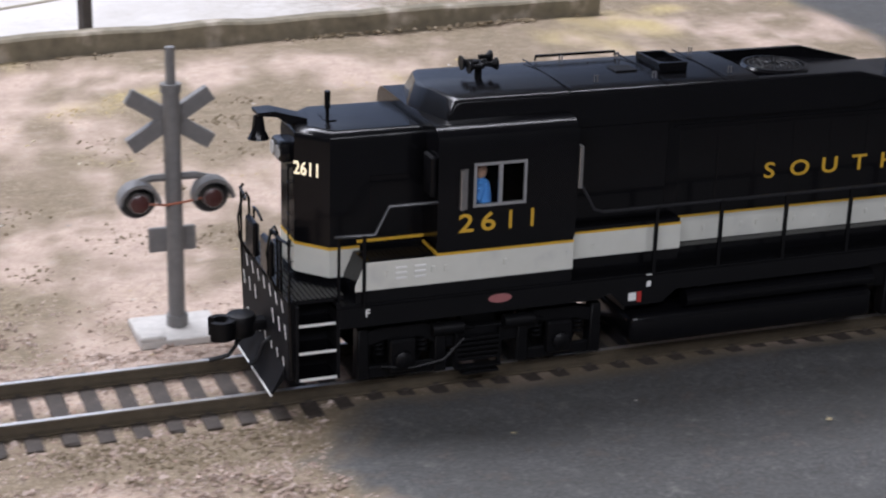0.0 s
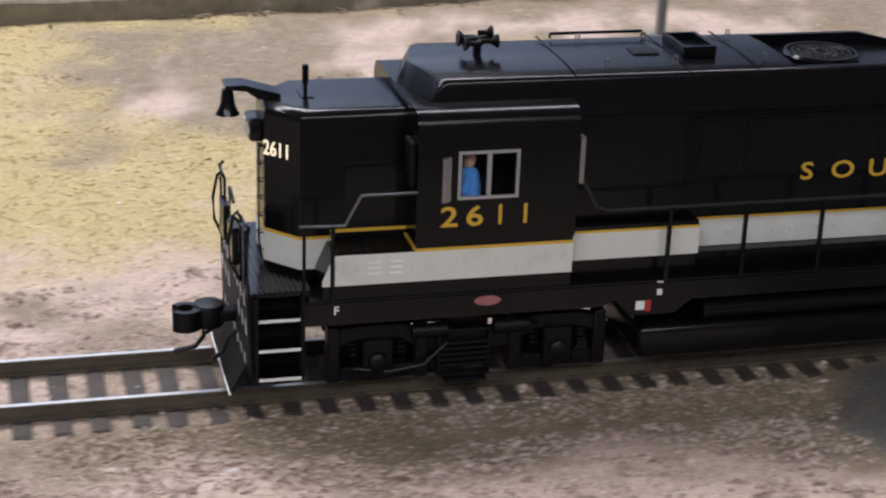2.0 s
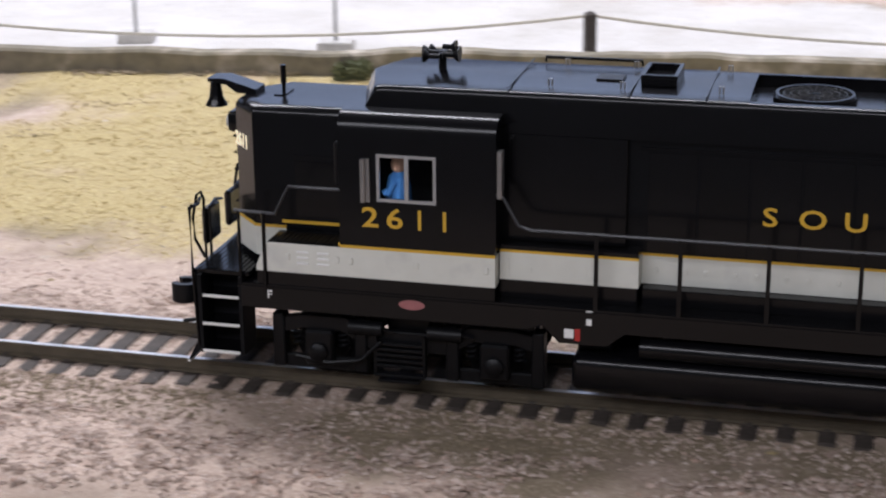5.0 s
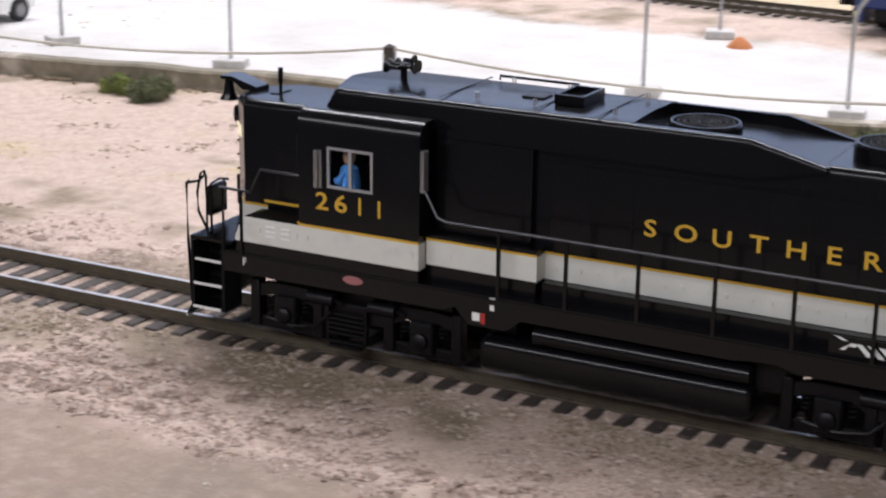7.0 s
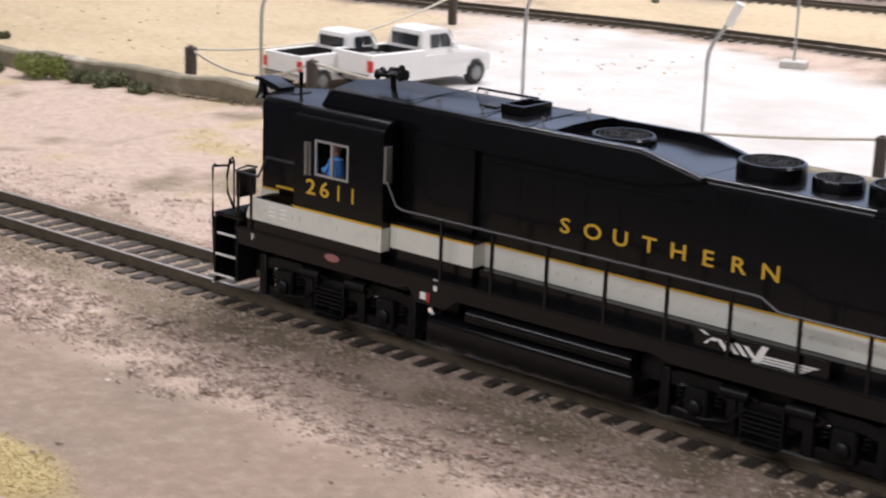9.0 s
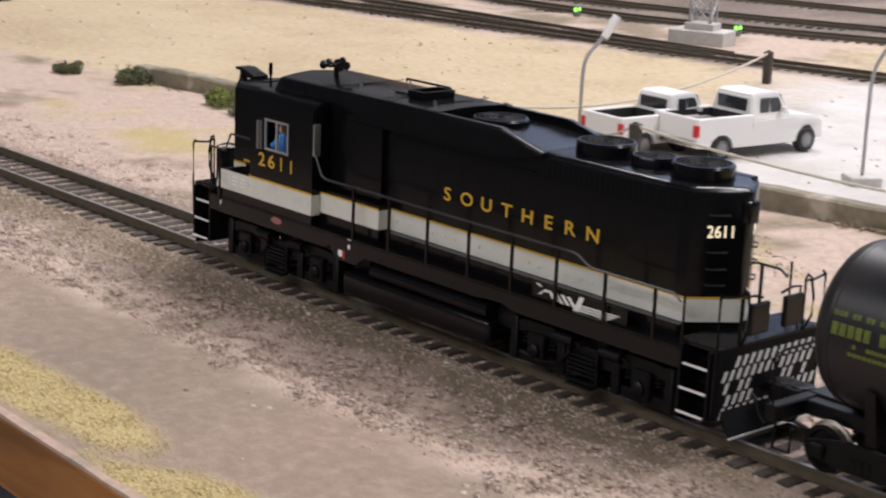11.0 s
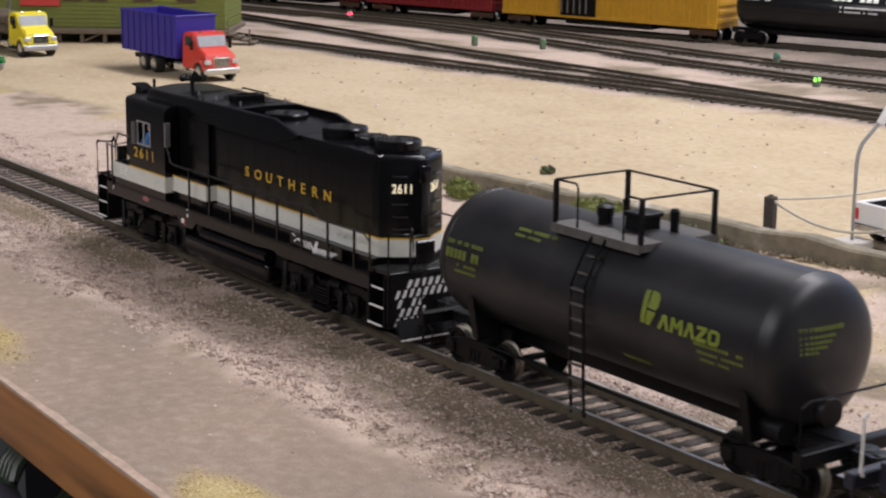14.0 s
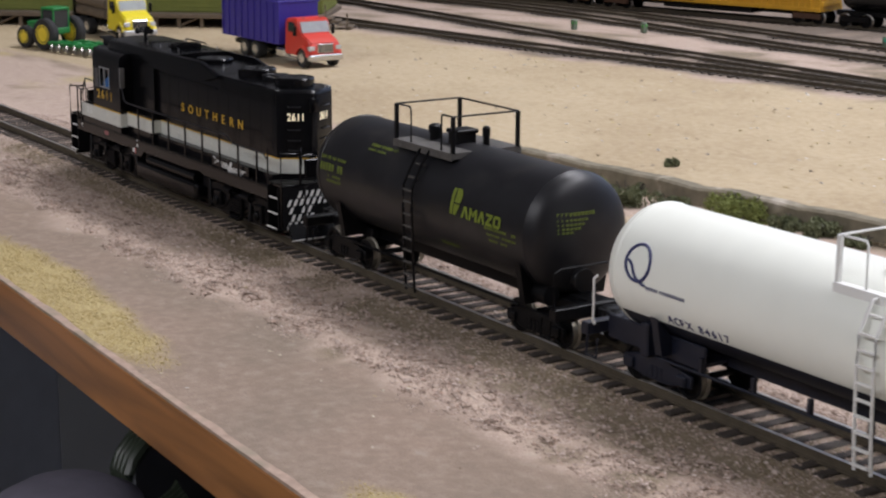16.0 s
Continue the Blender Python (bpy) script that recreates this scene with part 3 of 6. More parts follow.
    prism(bm, [(X(9.3), 4.6), (X(11.6), 2.0), (X(12.0), 2.0), (X(9.3), 7)], -14.5, 14.5)
    plow = part("plow", bm, PILOT, lo)
    part("plow_edge", boxes((X(11.7), X(12.15), -14.5, 14.5, 1.6, 2.05)), WHITE, plow, "white painted lower edge")
    coupler(lo, X(9), d, 10)


def coupler(parent, x, d, z):
    bm = bmesh.new()
    box(bm, x, x + d * 6, -1.5, 1.5, z - 1, z + 1, 0.3)
    lathe(bm, [(0, z - 2.2), (2.5, z - 2.0), (2.8, z - 1.4), (2.8, z + 1.4), (2.5, z + 2.0), (1.2, z + 2.3), (0, z + 2.3)], 20, Matrix.Translation((x + d * 4.6, .6, 0)))
    ring = arc(x + d * 8.6, -0.6, 2.7, 40 if d > 0 else 140, 330 if d > 0 else -150, 14) + arc(x + d * 8.6, -0.6, 1.5, 330 if d > 0 else -150, 40 if d > 0 else 140, 14)
    prism(bm, ring, z - 1.8, z + 1.8, "z")
    box(bm, x + d * 6, x + d * 7.4, -1.8, 1.6, z - 1.6, z + 1.6, .3)
    wire(bm, [(x + d * 5.6, 1, z - 1.5), (x + d * 5.4, 1.2, z - 4.4), (x + d * 6.8, 1.5, z - 6.4), (x + d * 10.5, 1.8, z - 7.2)], 0.42)
    part("coupler", bm, DARK, parent, "black knuckle coupler")


def fan(lo, x, r, z0, z1):
    bm = bmesh.new()
    lathe(bm, [(r * 1.06, z0), (r * 1.06, z1 - .5), (r, z1), (r * .93, z1), (r * .93, z1 - .5), (0, z1 - .5)], 32, Matrix.Translation((x, 0, 0)))
    f = part("roof_fan", bm, BLACK, lo)
    bm = bmesh.new()
    for k in range(24):
        a = k * math.pi / 12
        rod(bm, (x + r * .2 * math.cos(a), r * .2 * math.sin(a), z1 - .15), (x + r * .95 * math.cos(a), r * .95 * math.sin(a), z1 - .15), 0.1, 4)
    for q in (.2, .42, .62, .8):
        wire(bm, [(x + r * q * math.cos(a * math.pi / 12), r * q * math.sin(a * math.pi / 12), z1 - .12) for a in range(25)], 0.12, 4)
    part("grille", bm, GRILLE, f)


def make_loco():
    lo = thing("diesel_locomotive", "black model diesel locomotive, off-white stripe, gold lettering, running on rails", "locomotive")

    def P(name, bm, m=BLACK, label="", smooth=35, under=None):
        return part(name, bm, m, under or lo, label, smooth=smooth)

    # short hood
    nose = [(29, -10), (10.5, -10), (5.5, -4.5), (5.5, 4.5), (10.5, 10), (29, 10)]
    hood = P("short_hood", build(plan_block, nose, 19.5, 48.4, 1.8, 5))
    P("stripe", build(plan_block, grow(nose[1:5] + [(16, 10), (16, -10)], 0.07), 21.4, 26.6), STRIPE, "off-white stripe", under=hood)
    P("stripe_line", build(plan_block, grow(nose[1:5] + [(16, 10), (16, -10)], 0.09), 26.6, 27.1), GOLD, "gold line", under=hood)
    P("hood_door", boxes((18, 26.5, -10.12, -9.9, 29, 40, .05), (17.6, 28, -10.3, -10, 38.6, 38.9)), BLACK, under=hood)
    for s in (-1, 1):
        turn = math.degrees(math.atan2(5.5, 5.0))
        at = Matrix.Translation((7.3 * MM, s * 6.65 * MM, 40.0 * MM)) @ Euler((radians(90), 0, radians(-turn if s < 0 else 180 + turn))).to_matrix().to_4x4()
        for i, ch in enumerate("2611"):
            ob = letters("number", ch, 2.5, NUMBER, hood, at @ Matrix.Translation(((i - 2) * 1.42 * MM, 0, 0.0001)) @ Matrix.Diagonal((.8, 1, 1, 1)), thick=.05)
    # roof gear of the short hood
    bm = bmesh.new()
    prism(bm, [(-.4, 50.2), (-.4, 50.8), (2.6, 50.9), (8.6, 49.2), (8.6, 48.3), (5, 48.4), (3, 49.8)], -2.3, 2.3)
    br = P("bell_bracket", bm)
    bm = bmesh.new()
    lathe(bm, [(0, 49.9), (.9, 49.7), (1.1, 48.3), (1.25, 47), (1.8, 45.9), (2.0, 45.5), (1.6, 45.5), (0, 46.2)], 20, Matrix.Translation((0.2, 0, 0)))
    P("bell", bm, BLACK, under=br)
    bm = bmesh.new()
    box(bm, 3.2, 6, -3.4, 3.4, 41.4, 45.2, .8, 2)
    hl = P("headlight", bm)
    for y in (-1.7, 1.7):
        P("lens", build(rod, (3.0, y, 43.3), (3.6, y, 43.3), 1.25, 16), LAMPGLASS, under=hl)
    bm = bmesh.new()
    rod(bm, (13, 0, 48), (13, 0, 51), .35, 8), rod(bm, (13, 0, 50.2), (13, 0, 53.4), .55, 10), box(bm, 12, 14, -2.5, 2.5, 48.3, 48.6)
    P("antenna", bm)
    bm = bmesh.new()
    wire(bm, [(5.3, -2.5, 21), (4.9, -2.5, 24), (4.9, -2.5, 40), (5.3, -2.5, 41)], .22)
    for z in range(23, 42, 3):
        wire(bm, [(5.4, -2.5, z), (4.6, -2.6, z), (4.6, -3.9, z), (5.4, -4.0, z)], .14, 4)
    P("ladder", bm, BLACK, under=hood)
    # cab with window openings on both sides
    cab = P("cab", build(prism, round_top(49.7, 17.4, 3.2, 45.4, 8), 28.2, 55.2, "x"))
    for s in (-1, 1):
        a, b = s * 16.6, s * 17.4
        for q in ((28.2, 34.9, 27.4, 45.4), (45.1, 55.2, 27.4, 45.4), (34.9, 45.1, 27.4, 34.9), (34.9, 45.1, 43.1, 45.4)):
            P("wall_panel", boxes((q[0], q[1], a, b, q[2], q[3])), BLACK, under=cab, smooth=0)
    P("front_wall", boxes((28.2, 28.9, -16.6, 16.6, 27.4, 45.4)), BLACK, under=cab, smooth=0)
    P("rear_wall", boxes((54.5, 55.2, -16.6, 16.6, 27.4, 45.4)), BLACK, under=cab, smooth=0)
    P("cab_floor", boxes((28.2, 55.2, -16.6, 16.6, 27.4, 28)), BLACK, under=cab, smooth=0)
    for s in (-1, 1):
        y0, y1 = s * 17.1, s * 17.6
        w = P("cab_window", boxes((34.9, 45.1, y0, y1, 34.9, 35.4), (34.9, 45.1, y0, y1, 42.6, 43.1), (34.9, 35.4, y0, y1, 35.4, 42.6), (44.6, 45.1, y0, y1, 35.4, 42.6), (39.7, 40.4, y0, y1, 35.4, 42.6)), mat("bare_aluminium", (0.5, 0.5, 0.5), 0.4, 0.7, vary=.05), "bare metal two-pane sliding window", under=cab, smooth=0)
        g = P("pane", boxes((35.2, 44.8, s * 17.2, s * 17.25, 35.2, 42.8)), GLASS, under=w, smooth=0)
        g.visible_shadow = False
        P("wind_deflector", boxes((32.2, 33.0, s * 17.4, s * 18.3, 34.7, 42.2, .1), (33.0, 33.7, s * 17.4, s * 17.7, 34.7, 42.2)), CHROME, under=cab)
        P("rear_deflector", boxes((55.4, 56.2, s * 15.6, s * 17.6, 36.6, 44.6, .1)), CHROME, under=cab)
        bm = bmesh.new()
        box(bm, 27.2, 28.2, s * 12, s * 16.6, 37, 44.5, .3)
        P("front_shutter", bm, DARK, under=cab)
    bm = bmesh.new()
    lathe(bm, [(0, 41.9), (1.0, 41.6), (1.3, 40.6), (1.0, 39.5), (.7, 39.2), (1.7, 38.4), (2.1, 36.5), (2.3, 33), (2.0, 29), (0, 28.2)], 16, Matrix.Translation((37.6, -13.6, 0)))
    rod(bm, (37.4, -15.2, 37.6), (36.2, -15.9, 35.6), .65, 8), rod(bm, (36.2, -15.9, 35.6), (35.6, -15.6, 36.4), .5, 8)
    fig = P("driver_figure", bm, [BLUE, SKIN], "small blue-clad driver figure")
    for p in fig.data.polygons:
        p.material_index = 1 if p.center.z > 39.2 * MM else 0
    word("number", "2611", 3.5, 32.2, 48.0, 17.48, 30.4, GOLD, cab)
    # raised roof fairing
    ys = [-12.1, -12.0, -11.8, -11.5, -11.1, -8, -4, 0, 4, 8, 11.1, 11.5, 11.8, 12.0, 12.1]
    bm = bmesh.new()
    rings = []
    for y in ys:
        out = max(0.0, abs(y) - 11.1)
        low = 0.55 * (y / 12.1) ** 2 + 1.0 - math.sqrt(max(0.0, 1.0 - out * out))
        prow = 3.4 * (1 - abs(y) / 12.1)
        rings.append([bm.verts.new((x, y, z)) for x, z in ((31.4 - prow, 48.0), (31.6 - prow, 49.8), (33.3 - prow, 53.5 - low), (34.2 - prow, 53.85 - low), (95, 53.85 - low), (95, 46.5), (56, 46.5), (56, 48.0))])
    for a, b in zip(rings, rings[1:]):
        for k in range(8):
            bm.faces.new((a[k], b[k], b[(k + 1) % 8], a[(k + 1) % 8]))
    bm.faces.new(rings[0]), bm.faces.new(rings[-1][::-1])
    bmesh.ops.recalc_face_normals(bm, faces=bm.faces)
    fair = P("roof_fairing", bm, smooth=40)
    for s in (-1, 1):
        bm = bmesh.new()
        prism(bm, [(95, 46.5), (95, 53.3), (117, 53.3), (130.8, 49.9), (130.8, 49.2), (118, 46.5)], s * 10.2, s * 12.1)
        ed = [e for e in bm.edges if all(v.co.z > 49.5 and abs(v.co.y) > 12 for v in e.verts)]
        bmesh.ops.bevel(bm, geom=ed, offset=0.9, segments=4, profile=.5, affect="EDGES")
        P("fan_cowl", bm, under=fair)
    P("pit_floor", build(prism, [(95, 49.6), (95, 51.3), (115, 51.3), (130, 49.95), (130, 49.6)], -10.2, 10.2), BLACK, under=fair)
    P("roof_seam", boxes(*[(x, x + .3, -11.4, 11.4, 53.85, 54.02) for x in (55.6, 75.6, 88)]), BLACK, under=fair)
    bm = bmesh.new()
    for x, y in ((62, -8), (62, 8), (74, -8), (74, 8), (90, -8), (90, 8)):
        wire(bm, [(x, y, 53.8), (x, y, 55), (x + .6, y, 55), (x + .6, y, 53.8)], .16, 5)
    P("lift_ring", bm, CHROME, under=fair)
    P("roof_rail", build(wire, [(58, 10.5, 53.8), (58, 10.5, 54.6), (75, 10.5, 54.6), (75, 10.5, 53.8)], .3), BLACK, under=fair)
    P("roof_hatch", boxes((69, 73.5, -2.6, 1.6, 53.8, 54.15, .08)), DARK, under=fair)
    P("exhaust_outlet", boxes((76.8, 82.8, -5, 5, 53.8, 54.5, .1), (76.8, 77.4, -5, 5, 54.4, 55.7), (82.2, 82.8, -5, 5, 54.4, 55.7), (77.4, 82.2, -5, -4.4, 54.4, 55.7), (77.4, 82.2, 4.4, 5, 54.4, 55.7)), BLACK, under=fair)
    bm = bmesh.new()
    rod(bm, (42, 0, 53.8), (42, 0, 57.2), .7, 10), rod(bm, (42, -2.2, 56.6), (42, 2.2, 56.6), .5, 8)
    horn = P("air_horn", bm, DARK)
    for y, dd, l, z in ((-2.2, -1, 2.6, 56.6), (0, -1, 3.2, 56.8), (2.2, -1, 2.5, 56.6), (-1.1, 1, 3.0, 56.7), (1.1, 1, 2.6, 56.7), (0, 1, 2.2, 57.9)):
        bm = bmesh.new()
        rod(bm, (42, y, z), (42 + dd * l * .7, y, z), .45, 10), rod(bm, (42 + dd * l * .7, y, z), (42 + dd * l, y, z), .5, 14, 1.15), rod(bm, (42 + dd * l, y, z), (42 + dd * (l + .25), y, z), 1.2, 14)
        P("trumpet", bm, DARK, under=horn)
    fan(lo, 104.8, 6.4, 50.5, 52.9), fan(lo, 139, 6.4, 49.5, 53.0), fan(lo, 153.2, 4.7, 49.5, 52.2), fan(lo, 166.8, 6.4, 49.5, 53.0)
    # long hood
    plan = [(54, -10.7), (173.4, -10.7), (180, -1.3), (180, 1.3), (173.4, 10.7), (54, 10.7)]
    hood = P("long_hood", build(plan_block, plan, 18.6, 49.9, 1.6, 5))
    P("stripe", build(plan_block, grow(plan, .07), 21.6, 26.5), STRIPE, "off-white stripe", under=hood)
    P("stripe_line", build(plan_block, grow(plan, .09), 26.5, 26.95), GOLD, "gold line", under=hood)
    for s in (-1, 1):
        for k in range(11):
            x = 79.4 + k * 8.3
            dd = P("hood_door", boxes((x, x + 7.9, s * 10.6, s * 10.76, 27.2, 44.2, .05)), BLACK, under=hood)
            P("door_latch", boxes((x + 1.2, x + 1.9, s * 10.7, s * 10.95, 23.6, 24.5, .05), (x + 6.0, x + 6.7, s * 10.7, s * 10.95, 23.6, 24.5, .05)), STRIPE, under=dd)
        P("radiator_screen", boxes((131, 172, s * 10.6, s * 10.9, 44.6, 48.2, .05), *[(132 + k * 1.6, 132.6 + k * 1.6, s * 10.8, s * 11.0, 44.9, 47.9) for k in range(25)]), BLACK, under=hood)
        P("hood_rib", boxes((78, 128, s * 10.6, s * 11.1, 44.6, 45.1, .05)), BLACK, under=hood)
        duct = P("air_duct", boxes((55.2, 78.5, s * 10.6, s * 14.6, 18.6, 28, .15), (56, 76, s * 10.6, s * 12.1, 28, 46.5, .15)))
        P("stripe", boxes((55.3, 78.6, s * 14.5, s * 14.68, 21.9, 26.7)), STRIPE, "off-white stripe", under=duct)
        P("stripe_line", boxes((55.3, 78.6, s * 14.5, s * 14.7, 26.7, 27.15)), GOLD, under=duct)
        P("stripe_end", boxes((78.45, 78.66, s * 10.7, s * 14.6, 21.9, 26.7)), STRIPE, under=duct)
        P("duct_latch", boxes((60, 60.8, s * 14.6, s * 14.8, 23.4, 24.4, .05), (64, 70, s * 14.6, s * 14.72, 22, 26), (56.4, 56.9, s * 14.6, s * 14.8, 23, 25.6)), STRIPE, under=duct)
        turn = math.degrees(math.atan2(9.4, 6.6))
        at = Matrix.Translation((177.2 * MM, s * 5.3 * MM, 39.6 * MM)) @ Euler((radians(90), 0, radians(turn if s < 0 else 180 - turn))).to_matrix().to_4x4()
        for i, ch in enumerate("2611"):
            letters("number", ch, 2.6, NUMBER, hood, at @ Matrix.Translation(((i - 2) * 1.55 * MM, 0, 0.0001)) @ Matrix.Diagonal((.85, 1, 1, 1)), thick=.05)
        for z in (29.6, 33, 36.6, 44.4):
            P("grab_iron", build(wire, [(175.6, s * 7.5, z), (176.5, s * 7.9, z), (178.7, s * 4.7, z), (177.8, s * 4.2, z)], .2, 5), RAILSHEEN, under=hood)
        P("end_cap", boxes((166, 173, s * 8.2, s * 10.9, 48.6, 49.95, .3)), BLACK, under=hood)
    bm = bmesh.new()
    box(bm, 178.6, 181.2, -1.8, 1.8, 42.4, 47.4, .6, 2)
    P("rear_headlight", bm)
    word("letter", "SOUTHERN", 3.2, 97.9, 148.0, 10.9, 33.0, GOLD, hood)
    # battery boxes under cab and short hood
    bm = bmesh.new()
    prism(bm, [(13.1, 18.6), (13.1, 22), (14.9, 26.2), (28.2, 26.2), (28.2, 27.4), (55, 27.4), (55, 18.6)], -17.3, 17.3)
    bb = P("battery_box", bm)
    for s in (-1, 1):
        bm = bmesh.new()
        prism(bm, [(13.0, 21.1), (13.0, 22), (14.8, 26.3), (55.08, 26.3), (55.08, 21.1)], s * 17.2, s * 17.42)
        P("stripe", bm, STRIPE, "off-white stripe", under=bb, smooth=0)
        P("stripe_end", boxes((54.9, 55.1, s * 14.6, s * 17.4, 21.1, 26.3)), STRIPE, under=bb)
        P("stripe_line", boxes((28.2, 55.1, s * 17.2, s * 17.45, 26.3, 26.8), (15.5, 28.2, s * 10.05, s * 10.4, 27.7, 28.2), (27.9, 28.2, s * 10.4, s * 17.4, 26.6, 27.1)), GOLD, under=bb)
        tray = P("tray", boxes((16.2, 27.8, s * 11, s * 16.6, 26.15, 26.35)), DARK, under=bb)
        for k in range(12):
            P("tread", boxes((16.6 + k * .9, 17 + k * .9, s * 11.2, s * 16.4, 26.35, 26.5)), DARK, under=tray)
        P("louvre", boxes(*[(x, x + 2.2, s * 17.35, s * 17.6, z, z + .4, .08) for x in (20.4, 24.0) for z in (22.7, 23.7, 24.7)]), WHITE, under=bb)
        P("latch", boxes(*[(x, x + .8, s * 17.35, s * 17.62, 23.4, 24.6, .08) for x in (18.4, 27.2, 29.6, 41.2, 53.2)]), STRIPE, under=bb)
    # walkway and sill
    P("walkway", boxes((9.5, 179, -17.5, 17.5, 17.8, 18.7, .1), (9.5, 179, -17.75, 17.75, 17.9, 18.2)))
    for s in (-1, 1):
        bm = bmesh.new()
        prism(bm, [(10, 18), (10, 14.4), (60.5, 14.4), (63.2, 15.4), (66, 12.4), (74, 12.4), (77, 14.8), (118, 14.8), (121, 15.2), (126, 15.4), (130, 14.4), (179, 14.4), (179, 18)], s * 16.7, s * 17.6)
        sill = P("side_sill", bm, smooth=0)
        P("builder_plate", build(prism, arc(40.7, 17.0, 2.3, 0, 350, 24), s * 17.55, s * 17.7), OVAL, "small red oval plate", under=sill).data.transform(Matrix.Translation((0, 0, .017)) @ Matrix.Diagonal((1, 1, .38, 1)) @ Matrix.Translation((0, 0, -.017)))
        P("sill_marking", boxes((66.9, 68.5, s * 17.5, s * 17.68, 13.4, 15.0), (70.5, 71.6, s * 17.5, s * 17.68, 18.0, 18.4), (70.6, 71.5, s * 17.5, s * 17.68, 15.9, 17.0)), WHITE, under=sill)
        P("fuel_cutoff", boxes((68.7, 69.6, s * 17.5, s * 17.7, 13.0, 15.1)), RED, under=sill)
        letters("letter", "F", 1.5, WHITE, sill, mpose(14.8 if s < 0 else 15.8, s * 17.64, 16.2, 90, 0, 0 if s < 0 else 180))
        ledge = P("hood_ledge", boxes((79, 174, s * 10.6, s * 13.2, 18.6, 21.5, .15)))
        panel = P("side_panel", boxes((134.6, 163, s * 16.0, s * 16.4, 18.6, 22.3, .08)), under=ledge)
        shapes = [[(135.6, 22.2), (136.6, 22.2), (138.0, 21.6), (137.0, 21.6)], [(136.6, 19.9), (138.6, 21.3), (139.6, 21.3), (139.4, 20.7), (138.0, 20.7), (137.6, 19.9)]]
        shapes += [[(139.4 + k * 1.95, 21.3), (140.5 + k * 1.95, 21.3), (142.5 + k * 1.95, 19.3), (141.4 + k * 1.95, 19.3)] for k in range(4)]
        shapes += [[(149.2, 22.1), (150.6, 22.1), (148.6, 18.2), (147.0, 18.2)]]
        shapes += [[(148.9 - k * .3, 20.3 - k * .58), (161.2 - k * 1.2, 20.55 - k * .58), (160.2 - k * 1.2, 20.2 - k * .58), (148.7 - k * .3, 19.95 - k * .58)] for k in range(4)]
        for q in shapes:
            P("emblem_bar", build(prism, q, s * 16.38, s * 16.52), WHITE, under=panel, smooth=0)
        bm = bmesh.new()
        rod(bm, (79.5, s * 16.1, 12.1), (121.4, s * 16.1, 12.1), 1.75, 24)
        P("air_reservoir", bm, BLACK)
        bm = bmesh.new()
        wire(bm, [(78, s * 15, 14.5), (82, s * 15.6, 13.2), (86, s * 15.8, 14.6), (116, s * 15.8, 14.9)], .3)
        P("air_pipe", bm, DARK)
        bm = bmesh.new()
        wire(bm, [(9.2, s * 17.2, 31.6), (16.6, s * 17.2, 31.4), (19.2, s * 17.2, 36.4), (28.4, s * 17.2, 36.4)], .3)
        P("handrail", bm, RAILSHEEN)
        P("stanchion", build(wire, [(14.6, s * 17.5, 17.6), (14.6, s * 17.5, 31.5)], .38))
        hr = P("handrail", build(wire, [(55.2, s * 17.2, 37.2), (56.4, s * 17.2, 36.8), (59, s * 17.2, 32.2), (61, s * 17.2, 31.6), (146, s * 17.2, 31.6), (148.5, s * 17.2, 31.5), (152.5, s * 17.2, 29.4), (176, s * 17.2, 29.4), (178, s * 17.2, 28)], .3), RAILSHEEN)
        for x in (72, 85.7, 99.8, 114.2, 128.5, 142.5, 157, 171):
            P("stanchion", boxes((x - .35, x + .35, s * 17.0, s * 17.5, 17.6, 31.6 if x < 149 else 29.4)), BLACK)
    bm = bmesh.new()
    box(bm, 68, 122, -17.4, 17.4, 3.6, 10.0, 1.6, 5)
    P("fuel_tank", bm, BLACK)
    P("frame_beam", boxes((11, 61.5, -15.5, 15.5, 13.4, 17.8), (61.5, 128, -9, 9, 11.5, 17.8), (128, 178, -15.5, 15.5, 13.4, 17.8)), DARK)
    P("tank_bracket", boxes((68.5, 74, -13, 13, 7, 15)), DARK)
    P("tank_bracket", boxes((121.2, 127.5, -14, 14, 8.6, 15, .4)), DARK)
    loco_truck(lo, 38.7), loco_truck(lo, 150.7)
    end_fittings(lo, 10.2, -1), end_fittings(lo, 178.6, 1)
    return lo


def on_tank(bm, r, zc, x0, x1, z0, z1, y_side=-1, lift=0.07, n=3):
    """A thin patch that lies on the curved side of a tank."""
    rows = []
    for i in range(n + 1):
        z = z0 + (z1 - z0) * i / n
        y = y_side * (math.sqrt(max(0, r * r - (z - zc) ** 2)) + lift)
        rows.append((bm.verts.new((x0, y, z)), bm.verts.new((x1, y, z))))
    for (a, b), (c, d) in zip(rows, rows[1:]):
        bm.faces.new((a, b, d, c) if y_side < 0 else (a, c, d, b))


def writing_bars(bm, r, zc, x0, x1, z, h, count, rnd):
    """Unreadable writing as a row of small bars."""
    pitch = (x1 - x0) / count
    for side in (-1, 1):
        for k in range(count):
            if rnd.random() < 0.1:
                continue
            on_tank(bm, r, zc, x0 + k * pitch, x0 + (k + .78) * pitch, z, z + h, side)


DUSTY = mat("dusty_walkway", (0.075, 0.07, 0.064), 0.75, vary=0.3, scale=150)
WHEELDARK = mat("worn_wheel_steel", (0.24, 0.22, 0.18), 0.4, 0.8, vary=0.2, scale=300)


